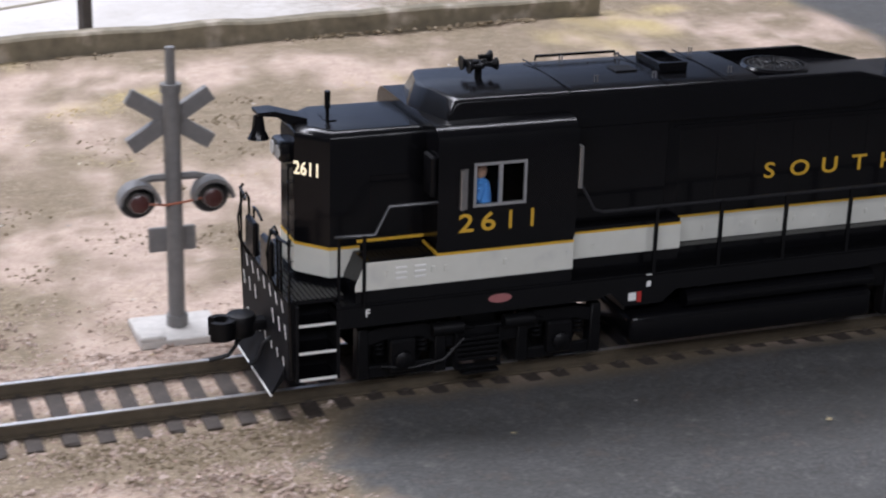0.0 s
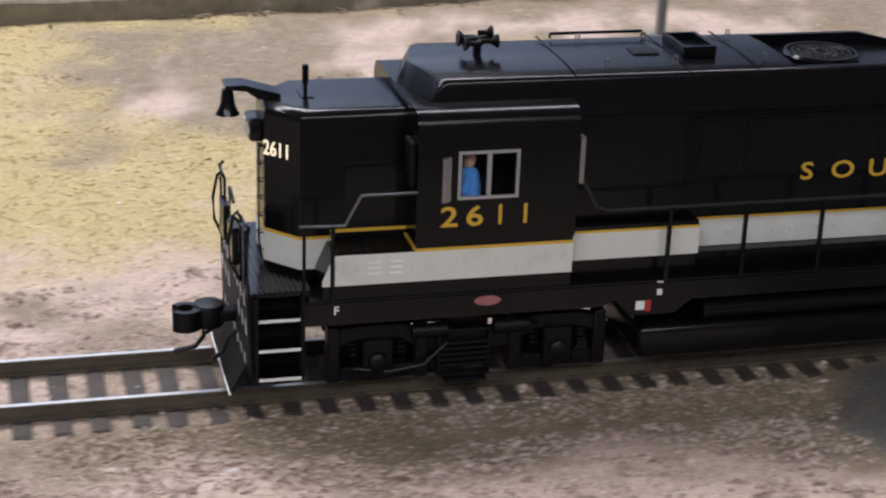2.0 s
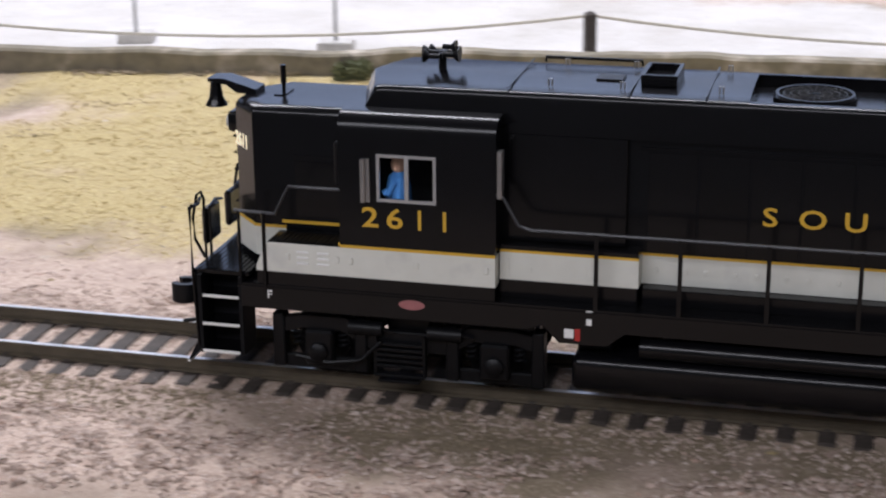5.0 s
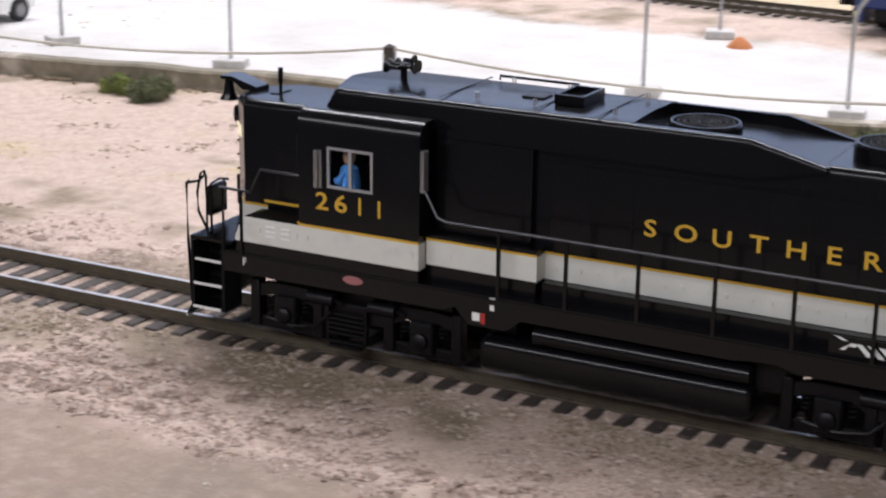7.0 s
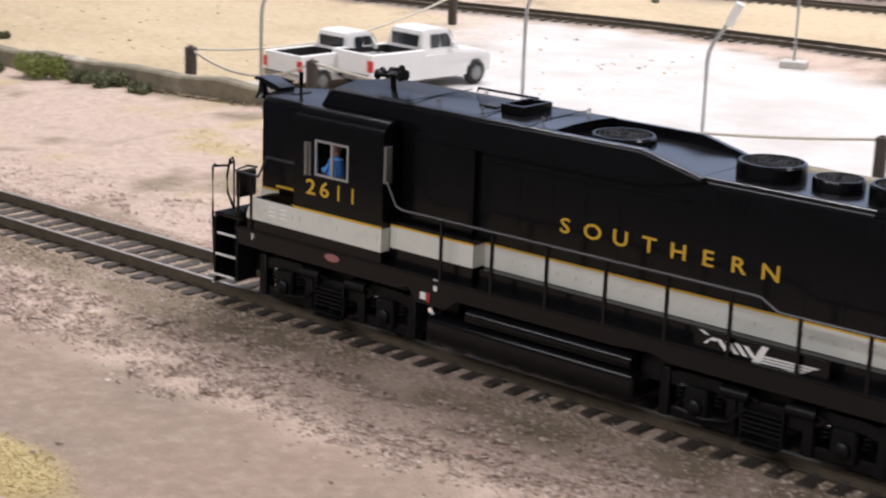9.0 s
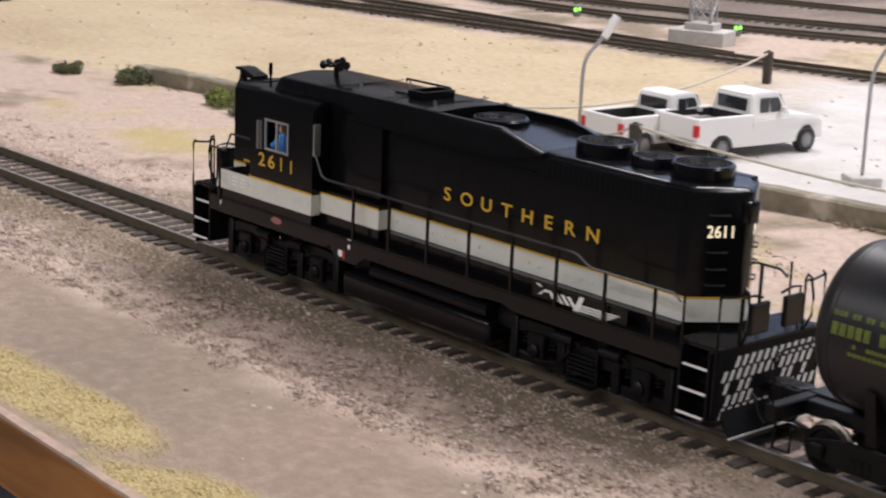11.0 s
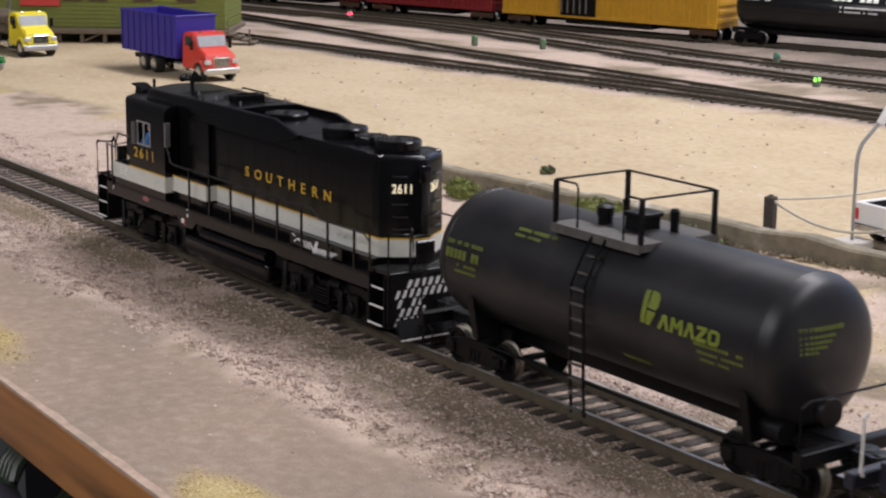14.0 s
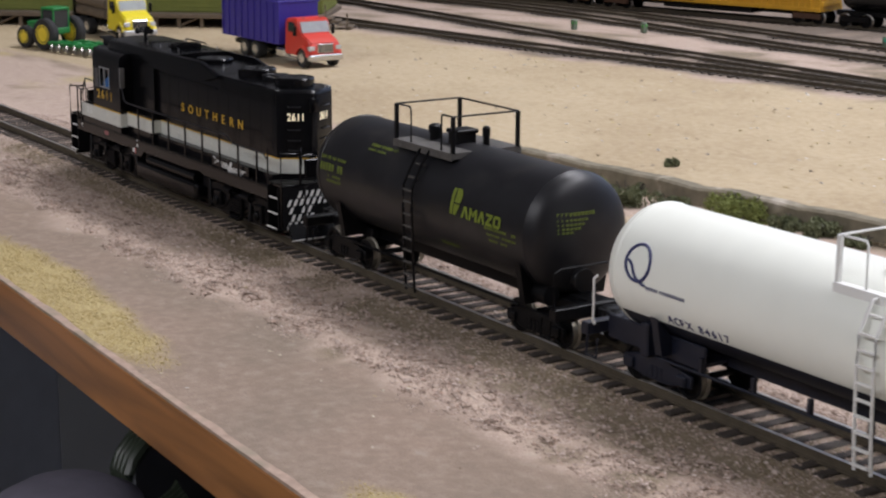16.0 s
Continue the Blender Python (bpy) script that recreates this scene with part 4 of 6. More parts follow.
def car_truck(car, x, m):
    tr = part("truck", boxes((x - 2.4, x + 2.4, -11, 11, 4.5, 7.5, .3)), m, car)
    for s in (-1, 1):
        bm = bmesh.new()
        prism(bm, [(x - 13, 3.6), (x - 13, 6.4), (x - 8, 7.6), (x - 4, 8.4), (x + 4, 8.4), (x + 8, 7.6), (x + 13, 6.4), (x + 13, 3.6), (x + 9, 3.4), (x + 5, 2.4), (x - 5, 2.4), (x - 9, 3.4)], s * 10.4, s * 11.6)
        bmesh.ops.bevel(bm, geom=list(bm.edges), offset=.2, segments=1, affect="EDGES")
        part("sideframe", bm, m, tr)
        for dx in (-10, 10):
            part("journal_cap", boxes((x + dx - 1.7, x + dx + 1.7, s * 11.4, s * 12.6, 3.6, 6.4, .4)), m, tr)
        bm = bmesh.new()
        for k in (-1.8, 0, 1.8):
            rod(bm, (x + k, s * 11.2, 3.2), (x + k, s * 11.2, 6), .8, 8)
        part("spring", bm, m, tr)
    for dx in (-10, 10):
        WHEELS.append((wheel_set(tr, x + dx, 4.8, 4.8, WHEELDARK), 4.8))


def make_tank(label, paint, frame_mat, rail_mat, x0, x1, r, zc, trucks, plat, ladder_m, drop=0.9):
    t = thing("tank_car", label, "tank car", "tank cars in the train")
    bm = bmesh.new()
    head = [(0, 0), (.2, .1), (.4, .42), (.58, 1.0), (.74, 1.9), (.86, 2.9), (.94, 4.0), (.985, 5.3), (1.0, 6.6), (1.01, 6.8), (1.01, 7.5), (1.0, 7.7)]
    prof = [(r * q, x0 + d) for q, d in head] + [(r * q, x1 - d) for q, d in reversed(head)]
    lathe(bm, prof, 64, Matrix(((0, 0, 1, 0), (0, 1, 0, 0), (-1, 0, 0, zc), (0, 0, 0, 1))))
    tank = part("tank", bm, paint, t)
    xc = (x0 + x1) / 2
    fr = part("underframe", boxes((x0 - 6, x1 + 6, -2.6, 2.6, 8.6, 12.6, .3), (x0 - 6, x0 + 22, -6, 6, 9, 12, .3), (x1 - 22, x1 + 6, -6, 6, 9, 12, .3)), frame_mat, t)
    for x in trucks:
        d = 1 if x < xc else -1
        bm = bmesh.new()
        prism(bm, [(-13.5, 10), (13.5, 10), (15.5, zc - 8), (10, zc - 14.2), (0, zc - 16.6), (-10, zc - 14.2), (-15.5, zc - 8)], x + d * 3 - 1.2, x + d * 3 + 1.2, "x")
        part("bolster", bm, frame_mat, fr)
        car_truck(t, x, frame_mat)
    for s in (-1, 1):
        part("side_rod", build(rod, (trucks[0] + 4, s * 14, 9.6), (trucks[1] - 4, s * 14, 9.6), .4, 8), frame_mat, fr)
    for e, d in ((x0 - 5, -1), (x1 + 5, 1)):
        part("end_sill", boxes((e - 1.4, e + 1.4, -15.5, 15.5, 9, 12.4, .3)), frame_mat, fr)
        coupler(t, e, d, 10)
        if rail_mat is WHITE and d < 0:
            for s in (-1, 1):
                part("grab_iron", build(wire, [(e + 2, s * 13.6, 12), (e + 2, s * 14.2, 13), (e + 2, s * 14.2, 24), (e + 2.6, s * 13.4, 25)], .4), rail_mat, t)
        else:
            part("end_rail", build(wire, [(e, -15, 12), (e + d * .3, -15, 22), (e + d * .3, -13, 23), (e + d * .3, 13, 23), (e + d * .3, 15, 22), (e, 15, 12)], .32), rail_mat, t)
        for s in (-1, 1):
            bm = bmesh.new()
            wire(bm, [(e - d * 1, s * 15, 9), (e - d * 1, s * 15.4, 4), (e - d * 5, s * 15.4, 4), (e - d * 5, s * 15, 9)], .35)
            part("stirrup", bm, frame_mat, t)
    bm = bmesh.new()
    lathe(bm, [(0, -1.2), (3.2, -1.1), (3.4, -.7), (3.4, .7), (3.2, 1.1), (0, 1.2)], 20, Matrix.Translation((x1 + 1.6, -3, 18)) @ Matrix.Rotation(radians(90), 4, "Y"))
    part("brake_wheel", bm, frame_mat, t)
    bm = bmesh.new()
    rod(bm, (trucks[1] - 5, -9, 13), (trucks[1] + 4, -9, 13), 2.7, 14)
    part("air_cylinder", bm, frame_mat, t)
    part("outlet", build(lathe, [(0, zc - r - 2.4), (2.0, zc - r - 2.2), (2.2, zc - r - .5), (3, zc - r + .6)], 18, Matrix.Translation((xc + 16, 0, 0))), frame_mat, t)
    # platform round the top fittings
    a, b, top = plat[0], plat[1], zc + r - drop
    pl = part("platform", boxes((a, b, -12, 12, top, top + .8, .1), (a, b, -12.3, -11.7, top - 1.4, top + .8), (a, b, 11.7, 12.3, top - 1.4, top + .8), (a, a + .6, -12, 12, top - 1, top + .8), (b - .6, b, -12, 12, top - 1, top + .8)), DUSTY if rail_mat is DARK else rail_mat, t)
    zr = top + 11.2
    for x in (a + .5, b - .5):
        for y in (-11.3, 11.3):
            part("post", boxes((x - .55, x + .55, y - .55, y + .55, top + .6, zr, .1)), rail_mat, pl)
    bm = bmesh.new()
    wire(bm, [(a + .5, -11.3, zr), (a + .5, 11.3, zr)], .3), wire(bm, [(a + .5, 11.3, zr), (b - .5, 11.3, zr)], .3), wire(bm, [(b - .5, 11.3, zr), (b - .5, -11.3, zr)], .3)
    wire(bm, [(a + .5, -11.3, zr), (a + 8, -11.3, zr), (a + 8.6, -11.3, zr - 1), (a + 8.6, -11.3, top)], .3)
    wire(bm, [(b - .5, -11.3, zr), (b - 6, -11.3, zr), (b - 6.5, -11.3, zr - 1), (b - 6.5, -11.3, top)], .3)
    part("guard_rail", bm, rail_mat, pl)
    for x, y, rr, h in ((a + 9, -3, 2.1, 5.6), (b - 6, 4, 1.2, 6.6)):
        part("valve_dome", build(lathe, [(rr * .85, top), (rr * .85, top + h * .55), (rr, top + h * .55), (rr, top + h * .9), (rr * .6, top + h), (0, top + h)], 16, Matrix.Translation((x, y, 0))), rail_mat, pl)
    part("manway", boxes((a + 16.5, a + 22, -3.5, 3, top, top + 4.4, .3), (a + 16, a + 22.5, -4, 3.5, top + 4.2, top + 5.4, .3)), rail_mat, pl)
    # ladders
    for s in (-1, 1):
        bm = bmesh.new()
        for x in (xc - 2.4, xc + 2.4):
            wire(bm, [(x, s * 12, top), (x, s * (r * .86), zc + r * .72), (x, s * (r + 1.2), zc + r * .3), (x, s * (r + 1.4), zc - 2), (x, s * (r + .8), 10), (x, s * (r + .2), 2.6)], .42)
        lad = part("ladder", bm, rail_mat, t)
        for z in np.arange(4, zc + 13, 3.6):
            y = s * (r + 1.2 if z < zc + 5 else r + 1.2 - (z - zc - 5) * .75)
            part("rung", boxes((xc - 2.4, xc + 2.4, y - .35, y + .35, z, z + .5)), ladder_m, lad)
    return t, tank


locomotive = make_loco()
_rnd = random.Random(9)
black_tank, _tank = make_tank("weathered black model tank car with green lettering behind the locomotive", TANKBLACK, DARK, DARK, 206, 331, 16.8, 29.2, (220, 323), (251, 282.5), DUSTY, 1.5)
_bm = bmesh.new()
writing_bars(_bm, 16.8, 29.2, 213, 229, 34.2, 1.0, 16, _rnd), writing_bars(_bm, 16.8, 29.2, 214, 230, 30.6, 2.4, 9, _rnd), writing_bars(_bm, 16.8, 29.2, 218, 227, 28.8, .8, 9, _rnd), writing_bars(_bm, 16.8, 29.2, 218, 227, 27.2, .8, 8, _rnd)
writing_bars(_bm, 16.8, 29.2, 238, 253, 41.0, .7, 15, _rnd), writing_bars(_bm, 16.8, 29.2, 238, 250, 39.8, .6, 12, _rnd)
writing_bars(_bm, 16.8, 29.2, 306, 321, 28.6, .8, 14, _rnd), writing_bars(_bm, 16.8, 29.2, 306, 321, 27.0, .7, 14, _rnd), writing_bars(_bm, 16.8, 29.2, 308, 318, 25.4, .7, 9, _rnd)
writing_bars(_bm, 16.8, 29.2, 281, 290, 19.4, .9, 8, _rnd)
tagged(part("writing", _bm, DIMGREEN, _tank, "green stencilled writing", smooth=0), kind="stuff")
def mark(outline, side, m, under, r=16.8, zc=29.2, name="emblem_shape"):
    """One flat shape of an emblem laid on a tank's side; outline in x and z."""
    bm = bmesh.new()
    rows = [(x, side * (math.sqrt(r * r - (z - zc) ** 2) + .22), z) for x, z in outline]
    bm.faces.new([bm.verts.new(p) for p in (rows if side < 0 else rows[::-1])])
    return part(name, bm, m, under, smooth=0)


for _s in (-1, 1):
    # tall block mark and a row of chunky blocks beside it
    _bm = bmesh.new()
    on_tank(_bm, 16.8, 29.2, 288.9, 290.3, 29.8, 37.0, _s, .14, 8)
    part("emblem_shape", _bm, GREEN, _tank, smooth=0)
    mark([(290.7, 33.4), (293.4, 33.2), (294.0, 34.2), (293.9, 36.0), (293.0, 37.0), (290.9, 37.2)], _s, GREEN, _tank)
    mark([(290.7, 29.8), (292.0, 29.7), (293.6, 32.8), (290.7, 32.9)], _s, GREEN, _tank)
    for _k, _q in enumerate(([(0, 0), (1.1, 0), (1.9, 2.2), (2.7, 0), (3.7, 0), (2.5, 3.4), (1.2, 3.4)], [(0, 0), (1.0, 0), (1.1, 2.1), (2.0, .9), (2.9, 2.1), (3.0, 0), (4.0, 0), (3.9, 3.4), (2.9, 3.4), (2.0, 2.1), (1.1, 3.4), (.1, 3.4)], [(0, 0), (1.1, 0), (1.8, 2.2), (2.6, 0), (3.6, 0), (2.4, 3.4), (1.2, 3.4)], [(0, 0), (3.2, 0), (3.2, .9), (1.4, .9), (3.2, 2.6), (3.2, 3.4), (0, 3.4), (0, 2.6), (1.7, 2.6), (0, .8)], [(.6, 0), (2.8, 0), (3.5, .8), (3.5, 2.7), (2.8, 3.4), (.6, 3.4), (0, 2.7), (0, .8)])):
        _x = (294.6, 298.5, 302.8, 306.7, 310.3)[_k]
        if _k == 4:
            for _a in ([(.6, 0), (2.8, 0), (3.5, .8), (2.5, .9), (1.0, .9), (0, .8)], [(0, .8), (1.0, .9), (1.0, 2.6), (0, 2.7)], [(2.5, .9), (3.5, .8), (3.5, 2.7), (2.5, 2.6)], [(0, 2.7), (1.0, 2.6), (2.5, 2.6), (3.5, 2.7), (2.8, 3.4), (.6, 3.4)]):
                mark([(_x + u, 29.6 + v) for u, v in _a], _s, GREEN, _tank)
        else:
            mark([(_x + u, 29.6 + v) for u, v in _q], _s, GREEN, _tank)
_bm = bmesh.new()
for _z, _n in ((35.2, 10), (33.8, 8), (32.6, 7), (31.5, 6), (30.5, 4)):
    for _k in range(_n):
        _y = -9.6 + _k * 1.2
        _q = math.hypot(_y + .4, _z + .4 - 29.2) / 16.8
        _bx = 331 - 2.2 * (_q / .74) ** 2.3 + .12
        box(_bm, _bx - .25, _bx + .12, _y, _y + .95, _z, _z + (.95 if _n == 10 else .6))
tagged(part("end_writing", _bm, DIMGREEN, _tank, "green stencilled writing", smooth=0), kind="stuff")

white_tank, _tank = make_tank("stained white model tank car with navy emblem and dark underframe", TANKWHITE, NAVYFRAME, WHITE, 354.8, 540, 16.1, 28.0, (374, 521), (432, 467), WHITE, 4.4)
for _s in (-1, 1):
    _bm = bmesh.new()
    # thin dark patch over the lowest part of the tank side
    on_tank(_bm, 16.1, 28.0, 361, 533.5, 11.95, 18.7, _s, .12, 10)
    part("belly", _bm, NAVYFRAME, _tank, "dark band along the tank's lower curve", smooth=60)
for _x in (362, 506):
    part("end_frame", boxes((_x - 9, _x + 28, -10.2, -9.2, 8.4, 14.6, .3), (_x - 9, _x + 28, 9.2, 10.2, 8.4, 14.6, .3), (_x - 9, _x + 28, -9.2, 9.2, 9.6, 10.6), (_x + 8, _x + 11, -13.8, 13.8, 8.4, 17, .4)), NAVYFRAME, white_tank)
for _x in range(392, 500, 18):
    for _s in (-1, 1):
        part("pipe_bracket", boxes((_x, _x + 1.2, _s * 12.8, _s * 14.2, 9.2, 13.4, .2)), NAVYFRAME, white_tank)
for _s in (-1, 1):
    def _on(x, z, lift=.1):
        return (x, _s * (math.sqrt(16.1 ** 2 - (z - 28.0) ** 2) + lift), z)
    _bm = bmesh.new()
    wire(_bm, [_on(370.6 + 4.4 * math.cos(a * math.pi / 20), 32.2 + 4.4 * math.sin(a * math.pi / 20)) for a in range(41)], .44, 6)
    part("emblem_ring", _bm, NAVY, _tank, "navy ring emblem", smooth=0)
    _bm = bmesh.new()
    wire(_bm, [_on(366.5, 32.4), _on(367.6, 32.2), _on(368.7, 31.3), _on(369.3, 30.0), _on(370.4, 28.6), _on(372.4, 27.6), _on(374, 27.2)], .4, 6)
    part("emblem_tail", _bm, NAVY, _tank, "navy curved stroke", smooth=0)
    for _x0, _n in ((374.4, 5), (379.6, 10)):
        for _k in range(_n):
            _bm = bmesh.new()
            on_tank(_bm, 16.1, 28.0, _x0 + _k * .92, _x0 + .66 + _k * .92, 26.4, 27.3, _s)
            part("small_bar", _bm, NAVY, _tank, smooth=0)
    # reporting mark: letters that follow the tank's lower curve
    for _k, _ch in enumerate("ACFX 84617"):
        if _ch == " ":
            continue
        _x = 381.6 + 2.25 * (_k if _s < 0 else 9 - _k)
        _z = 19.4
        _lean = math.degrees(math.asin((28.0 - _z - 1.1) / 16.1))
        letters("letter", _ch, 2.3, NAVY, _tank, mpose(_x + (-.85 if _s < 0 else .85), _s * (math.sqrt(16.1 ** 2 - (28.0 - _z) ** 2) + .12), _z, 90 + _lean, 0, 0 if _s < 0 else 180), thick=.04)

# ---- the room round the layout ----
def make_room():
    wall = mat("room_paint", (0.24, 0.235, 0.23), 0.8, vary=0.05, scale=3)
    for name, b in (("wall_south", (-3000, 1500, -1650, -1600, -950, 1600)), ("wall_east", (1500, 1550, -1650, 2350, -950, 1600)), ("wall_west", (-3050, -3000, -1650, 2350, -950, 1600))):
        tagged(part(name, boxes(b), wall), "plain painted room wall", "wall", kind="structure")
    # Unseen wall, added in pale blue to give the roofs a bluish reflection.
    tagged(part("wall_north", boxes((-3000, 1500, 2300, 2350, -950, 1600)), mat("pale_blue_wall", (0.40, 0.50, 0.70), 0.8, vary=0.06, scale=2, second=(0.5, 0.58, 0.72))), "unseen pale blue wall that the dark roofs reflect", "wall", kind="structure")
    tagged(part("ceiling", boxes((-3050, 1550, -1650, 2350, 1600, 1650)), wall), "plain white room ceiling", "ceiling", kind="structure")
    tagged(part("floor", boxes((-3050, 1550, -1650, 2350, -1000, -950)), mat("floor_grey", (0.22, 0.22, 0.225), 0.7, vary=0.1, scale=5)), "dark grey room floor", "floor", kind="structure")
    # wooden fascia along the front edge
    bm = bmesh.new()
    prev = None
    for x in list(range(-2600, 601, 40)):
        y = edge_y(x)
        ring = [bm.verts.new((x, y + dy, z)) for dy, z in ((2.6, -20), (0.6, -20), (0, -19.4), (0, -4.6), (0.4, -4.0), (2.2, -4.0), (2.6, -4.6))]
        if prev:
            fs = [bm.faces.new((prev[k], ring[k], ring[(k + 1) % 7], prev[(k + 1) % 7])) for k in range(7)]
        else:
            bm.faces.new(ring)
        prev = ring
    bm.faces.new(prev[::-1])
    bmesh.ops.recalc_face_normals(bm, faces=bm.faces)
    tagged(part("fascia_board", bm, FASCIA, smooth=30), "varnished orange-brown wooden board along the layout edge", "board", kind="structure")
    # pale plaster lip along the top of the board
    bm = bmesh.new()
    prev = None
    for x in list(range(-1500, 601, 5)):
        y, w = edge_y(x), 2.5 + 0.9 * field(x, 0, 40, 14) + 0.4 * field(x, 0, 9, 15)
        h = -3.5 + 0.25 * field(x, 0, 12, 16)
        ring = [bm.verts.new((x, y + dy, z)) for dy, z in ((0.25, -4.3), (0.45, h), (w, h + 0.1), (w + 1.2, -5.4))]
        if prev:
            for k in range(3):
                bm.faces.new((prev[k], ring[k], ring[k + 1], prev[k + 1]))
        prev = ring
    bmesh.ops.recalc_face_normals(bm, faces=bm.faces)
    tagged(part("trim", bm, mat("pinkish_plaster", (0.40, 0.29, 0.225), 0.75, vary=0.25, scale=120, bump=0.2, second=(0.26, 0.21, 0.155), mix_at=0.56)), "chipped pinkish plaster lip along the top of the board", "trim", kind="structure")


def wood_material():
    m = bpy.data.materials.new("varnished_wood")
    m.use_nodes = True
    n, l = nodes_of(m)
    b = n["Principled BSDF"]
    co, mp = n.new("ShaderNodeTexCoord"), n.new("ShaderNodeMapping")
    mp.inputs["Scale"].default_value = (7, 40, 90)
    q = n.new("ShaderNodeTexNoise")
    q.inputs["Scale"].default_value, q.inputs["Detail"].default_value, q.inputs["Distortion"].default_value = 1.0, 6, 1.2
    r = n.new("ShaderNodeValToRGB")
    r.color_ramp.elements[0].position, r.color_ramp.elements[0].color = 0.33, (0.12, 0.05, 0.014, 1)
    r.color_ramp.elements[1].position, r.color_ramp.elements[1].color = 0.67, (0.42, 0.175, 0.05, 1)
    l.new(co.outputs["Object"], mp.inputs[0]), l.new(mp.outputs[0], q.inputs["Vector"]), l.new(q.outputs["Fac"], r.inputs[0]), l.new(r.outputs[0], b.inputs["Base Color"])
    b.inputs["Roughness"].default_value = 0.38
    return m


FASCIA = wood_material()
make_room()

# ---- scenery ----
GZ = -5.0
GREYPOST = mat("grey_post", (0.17, 0.165, 0.16), 0.6, vary=0.15, scale=200)
SILVER = mat("galvanised_pole", (0.4, 0.4, 0.4), 0.45, 0.4, vary=0.1, scale=200)
WOODPOST = mat("dark_post_wood", (0.055, 0.045, 0.038), 0.85, vary=0.3, scale=300, bump=.1)
ROPE = mat("rope", (0.5, 0.46, 0.38), 0.85, vary=0.15, scale=600)
CONCRETE = mat("pale_concrete", (0.48, 0.46, 0.43), 0.85, vary=0.15, scale=150, bump=.1)
LAMPHEAD = mat("white_lamp_head", (0.85, 0.85, 0.83), 0.4, vary=0.03)
PICKWHITE = mat("pickup_white", (0.8, 0.79, 0.77), 0.3, vary=0.02)
TYRE = mat("tyre_rubber", (0.02, 0.02, 0.02), 0.8, vary=0.2, scale=400)
HUB = mat("hub_grey", (0.3, 0.3, 0.3), 0.4, 0.5, vary=0.1)
DARKGLASS = mat("tinted_glass", (0.03, 0.035, 0.04), 0.1, vary=0.05)
TAILRED = mat("tail_light_red", (0.6, 0.03, 0.03), 0.3, vary=0.05)
TRUCKRED = mat("truck_red", (0.6, 0.045, 0.03), 0.3, vary=0.04)
TRUCKYEL = mat("truck_yellow", (0.75, 0.62, 0.02), 0.35, vary=0.04)
BINBLUE = mat("container_blue", (0.035, 0.025, 0.27), 0.45, vary=0.08)
CHROMEB = mat("chrome_bumper", (0.62, 0.62, 0.62), 0.2, 0.9, vary=0.05)
OLIVE = mat("olive_siding", (0.16, 0.18, 0.035), 0.7, vary=0.12, scale=120)
SHEDWOOD = mat("weathered_timber", (0.13, 0.10, 0.07), 0.85, vary=0.3, scale=200, bump=.1)
TRACTOR = mat("tractor_green", (0.02, 0.2, 0.05), 0.4, vary=0.05)
CARRED = mat("boxcar_red", (0.22, 0.012, 0.015), 0.5, vary=0.12, scale=60)
CARYEL = mat("boxcar_yellow", (0.62, 0.33, 0.02), 0.5, vary=0.1, scale=60)
SIGNRED = mat("sign_red", (0.55, 0.05, 0.04), 0.6, vary=0.05)
LIT_GREEN, LIT_RED = glow("lit_green", (0.25, 1.0, 0.1), 2.2), glow("lit_red", (1.0, 0.06, 0.15), 3.0)


def leaf_mat(name, c):
    m = mat(name, c, 0.85, vary=0.35, scale=500)
    return m


LEAF = leaf_mat("sage_foliage", (0.14, 0.155, 0.08))
LEAF2 = leaf_mat("green_foliage", (0.19, 0.22, 0.06))


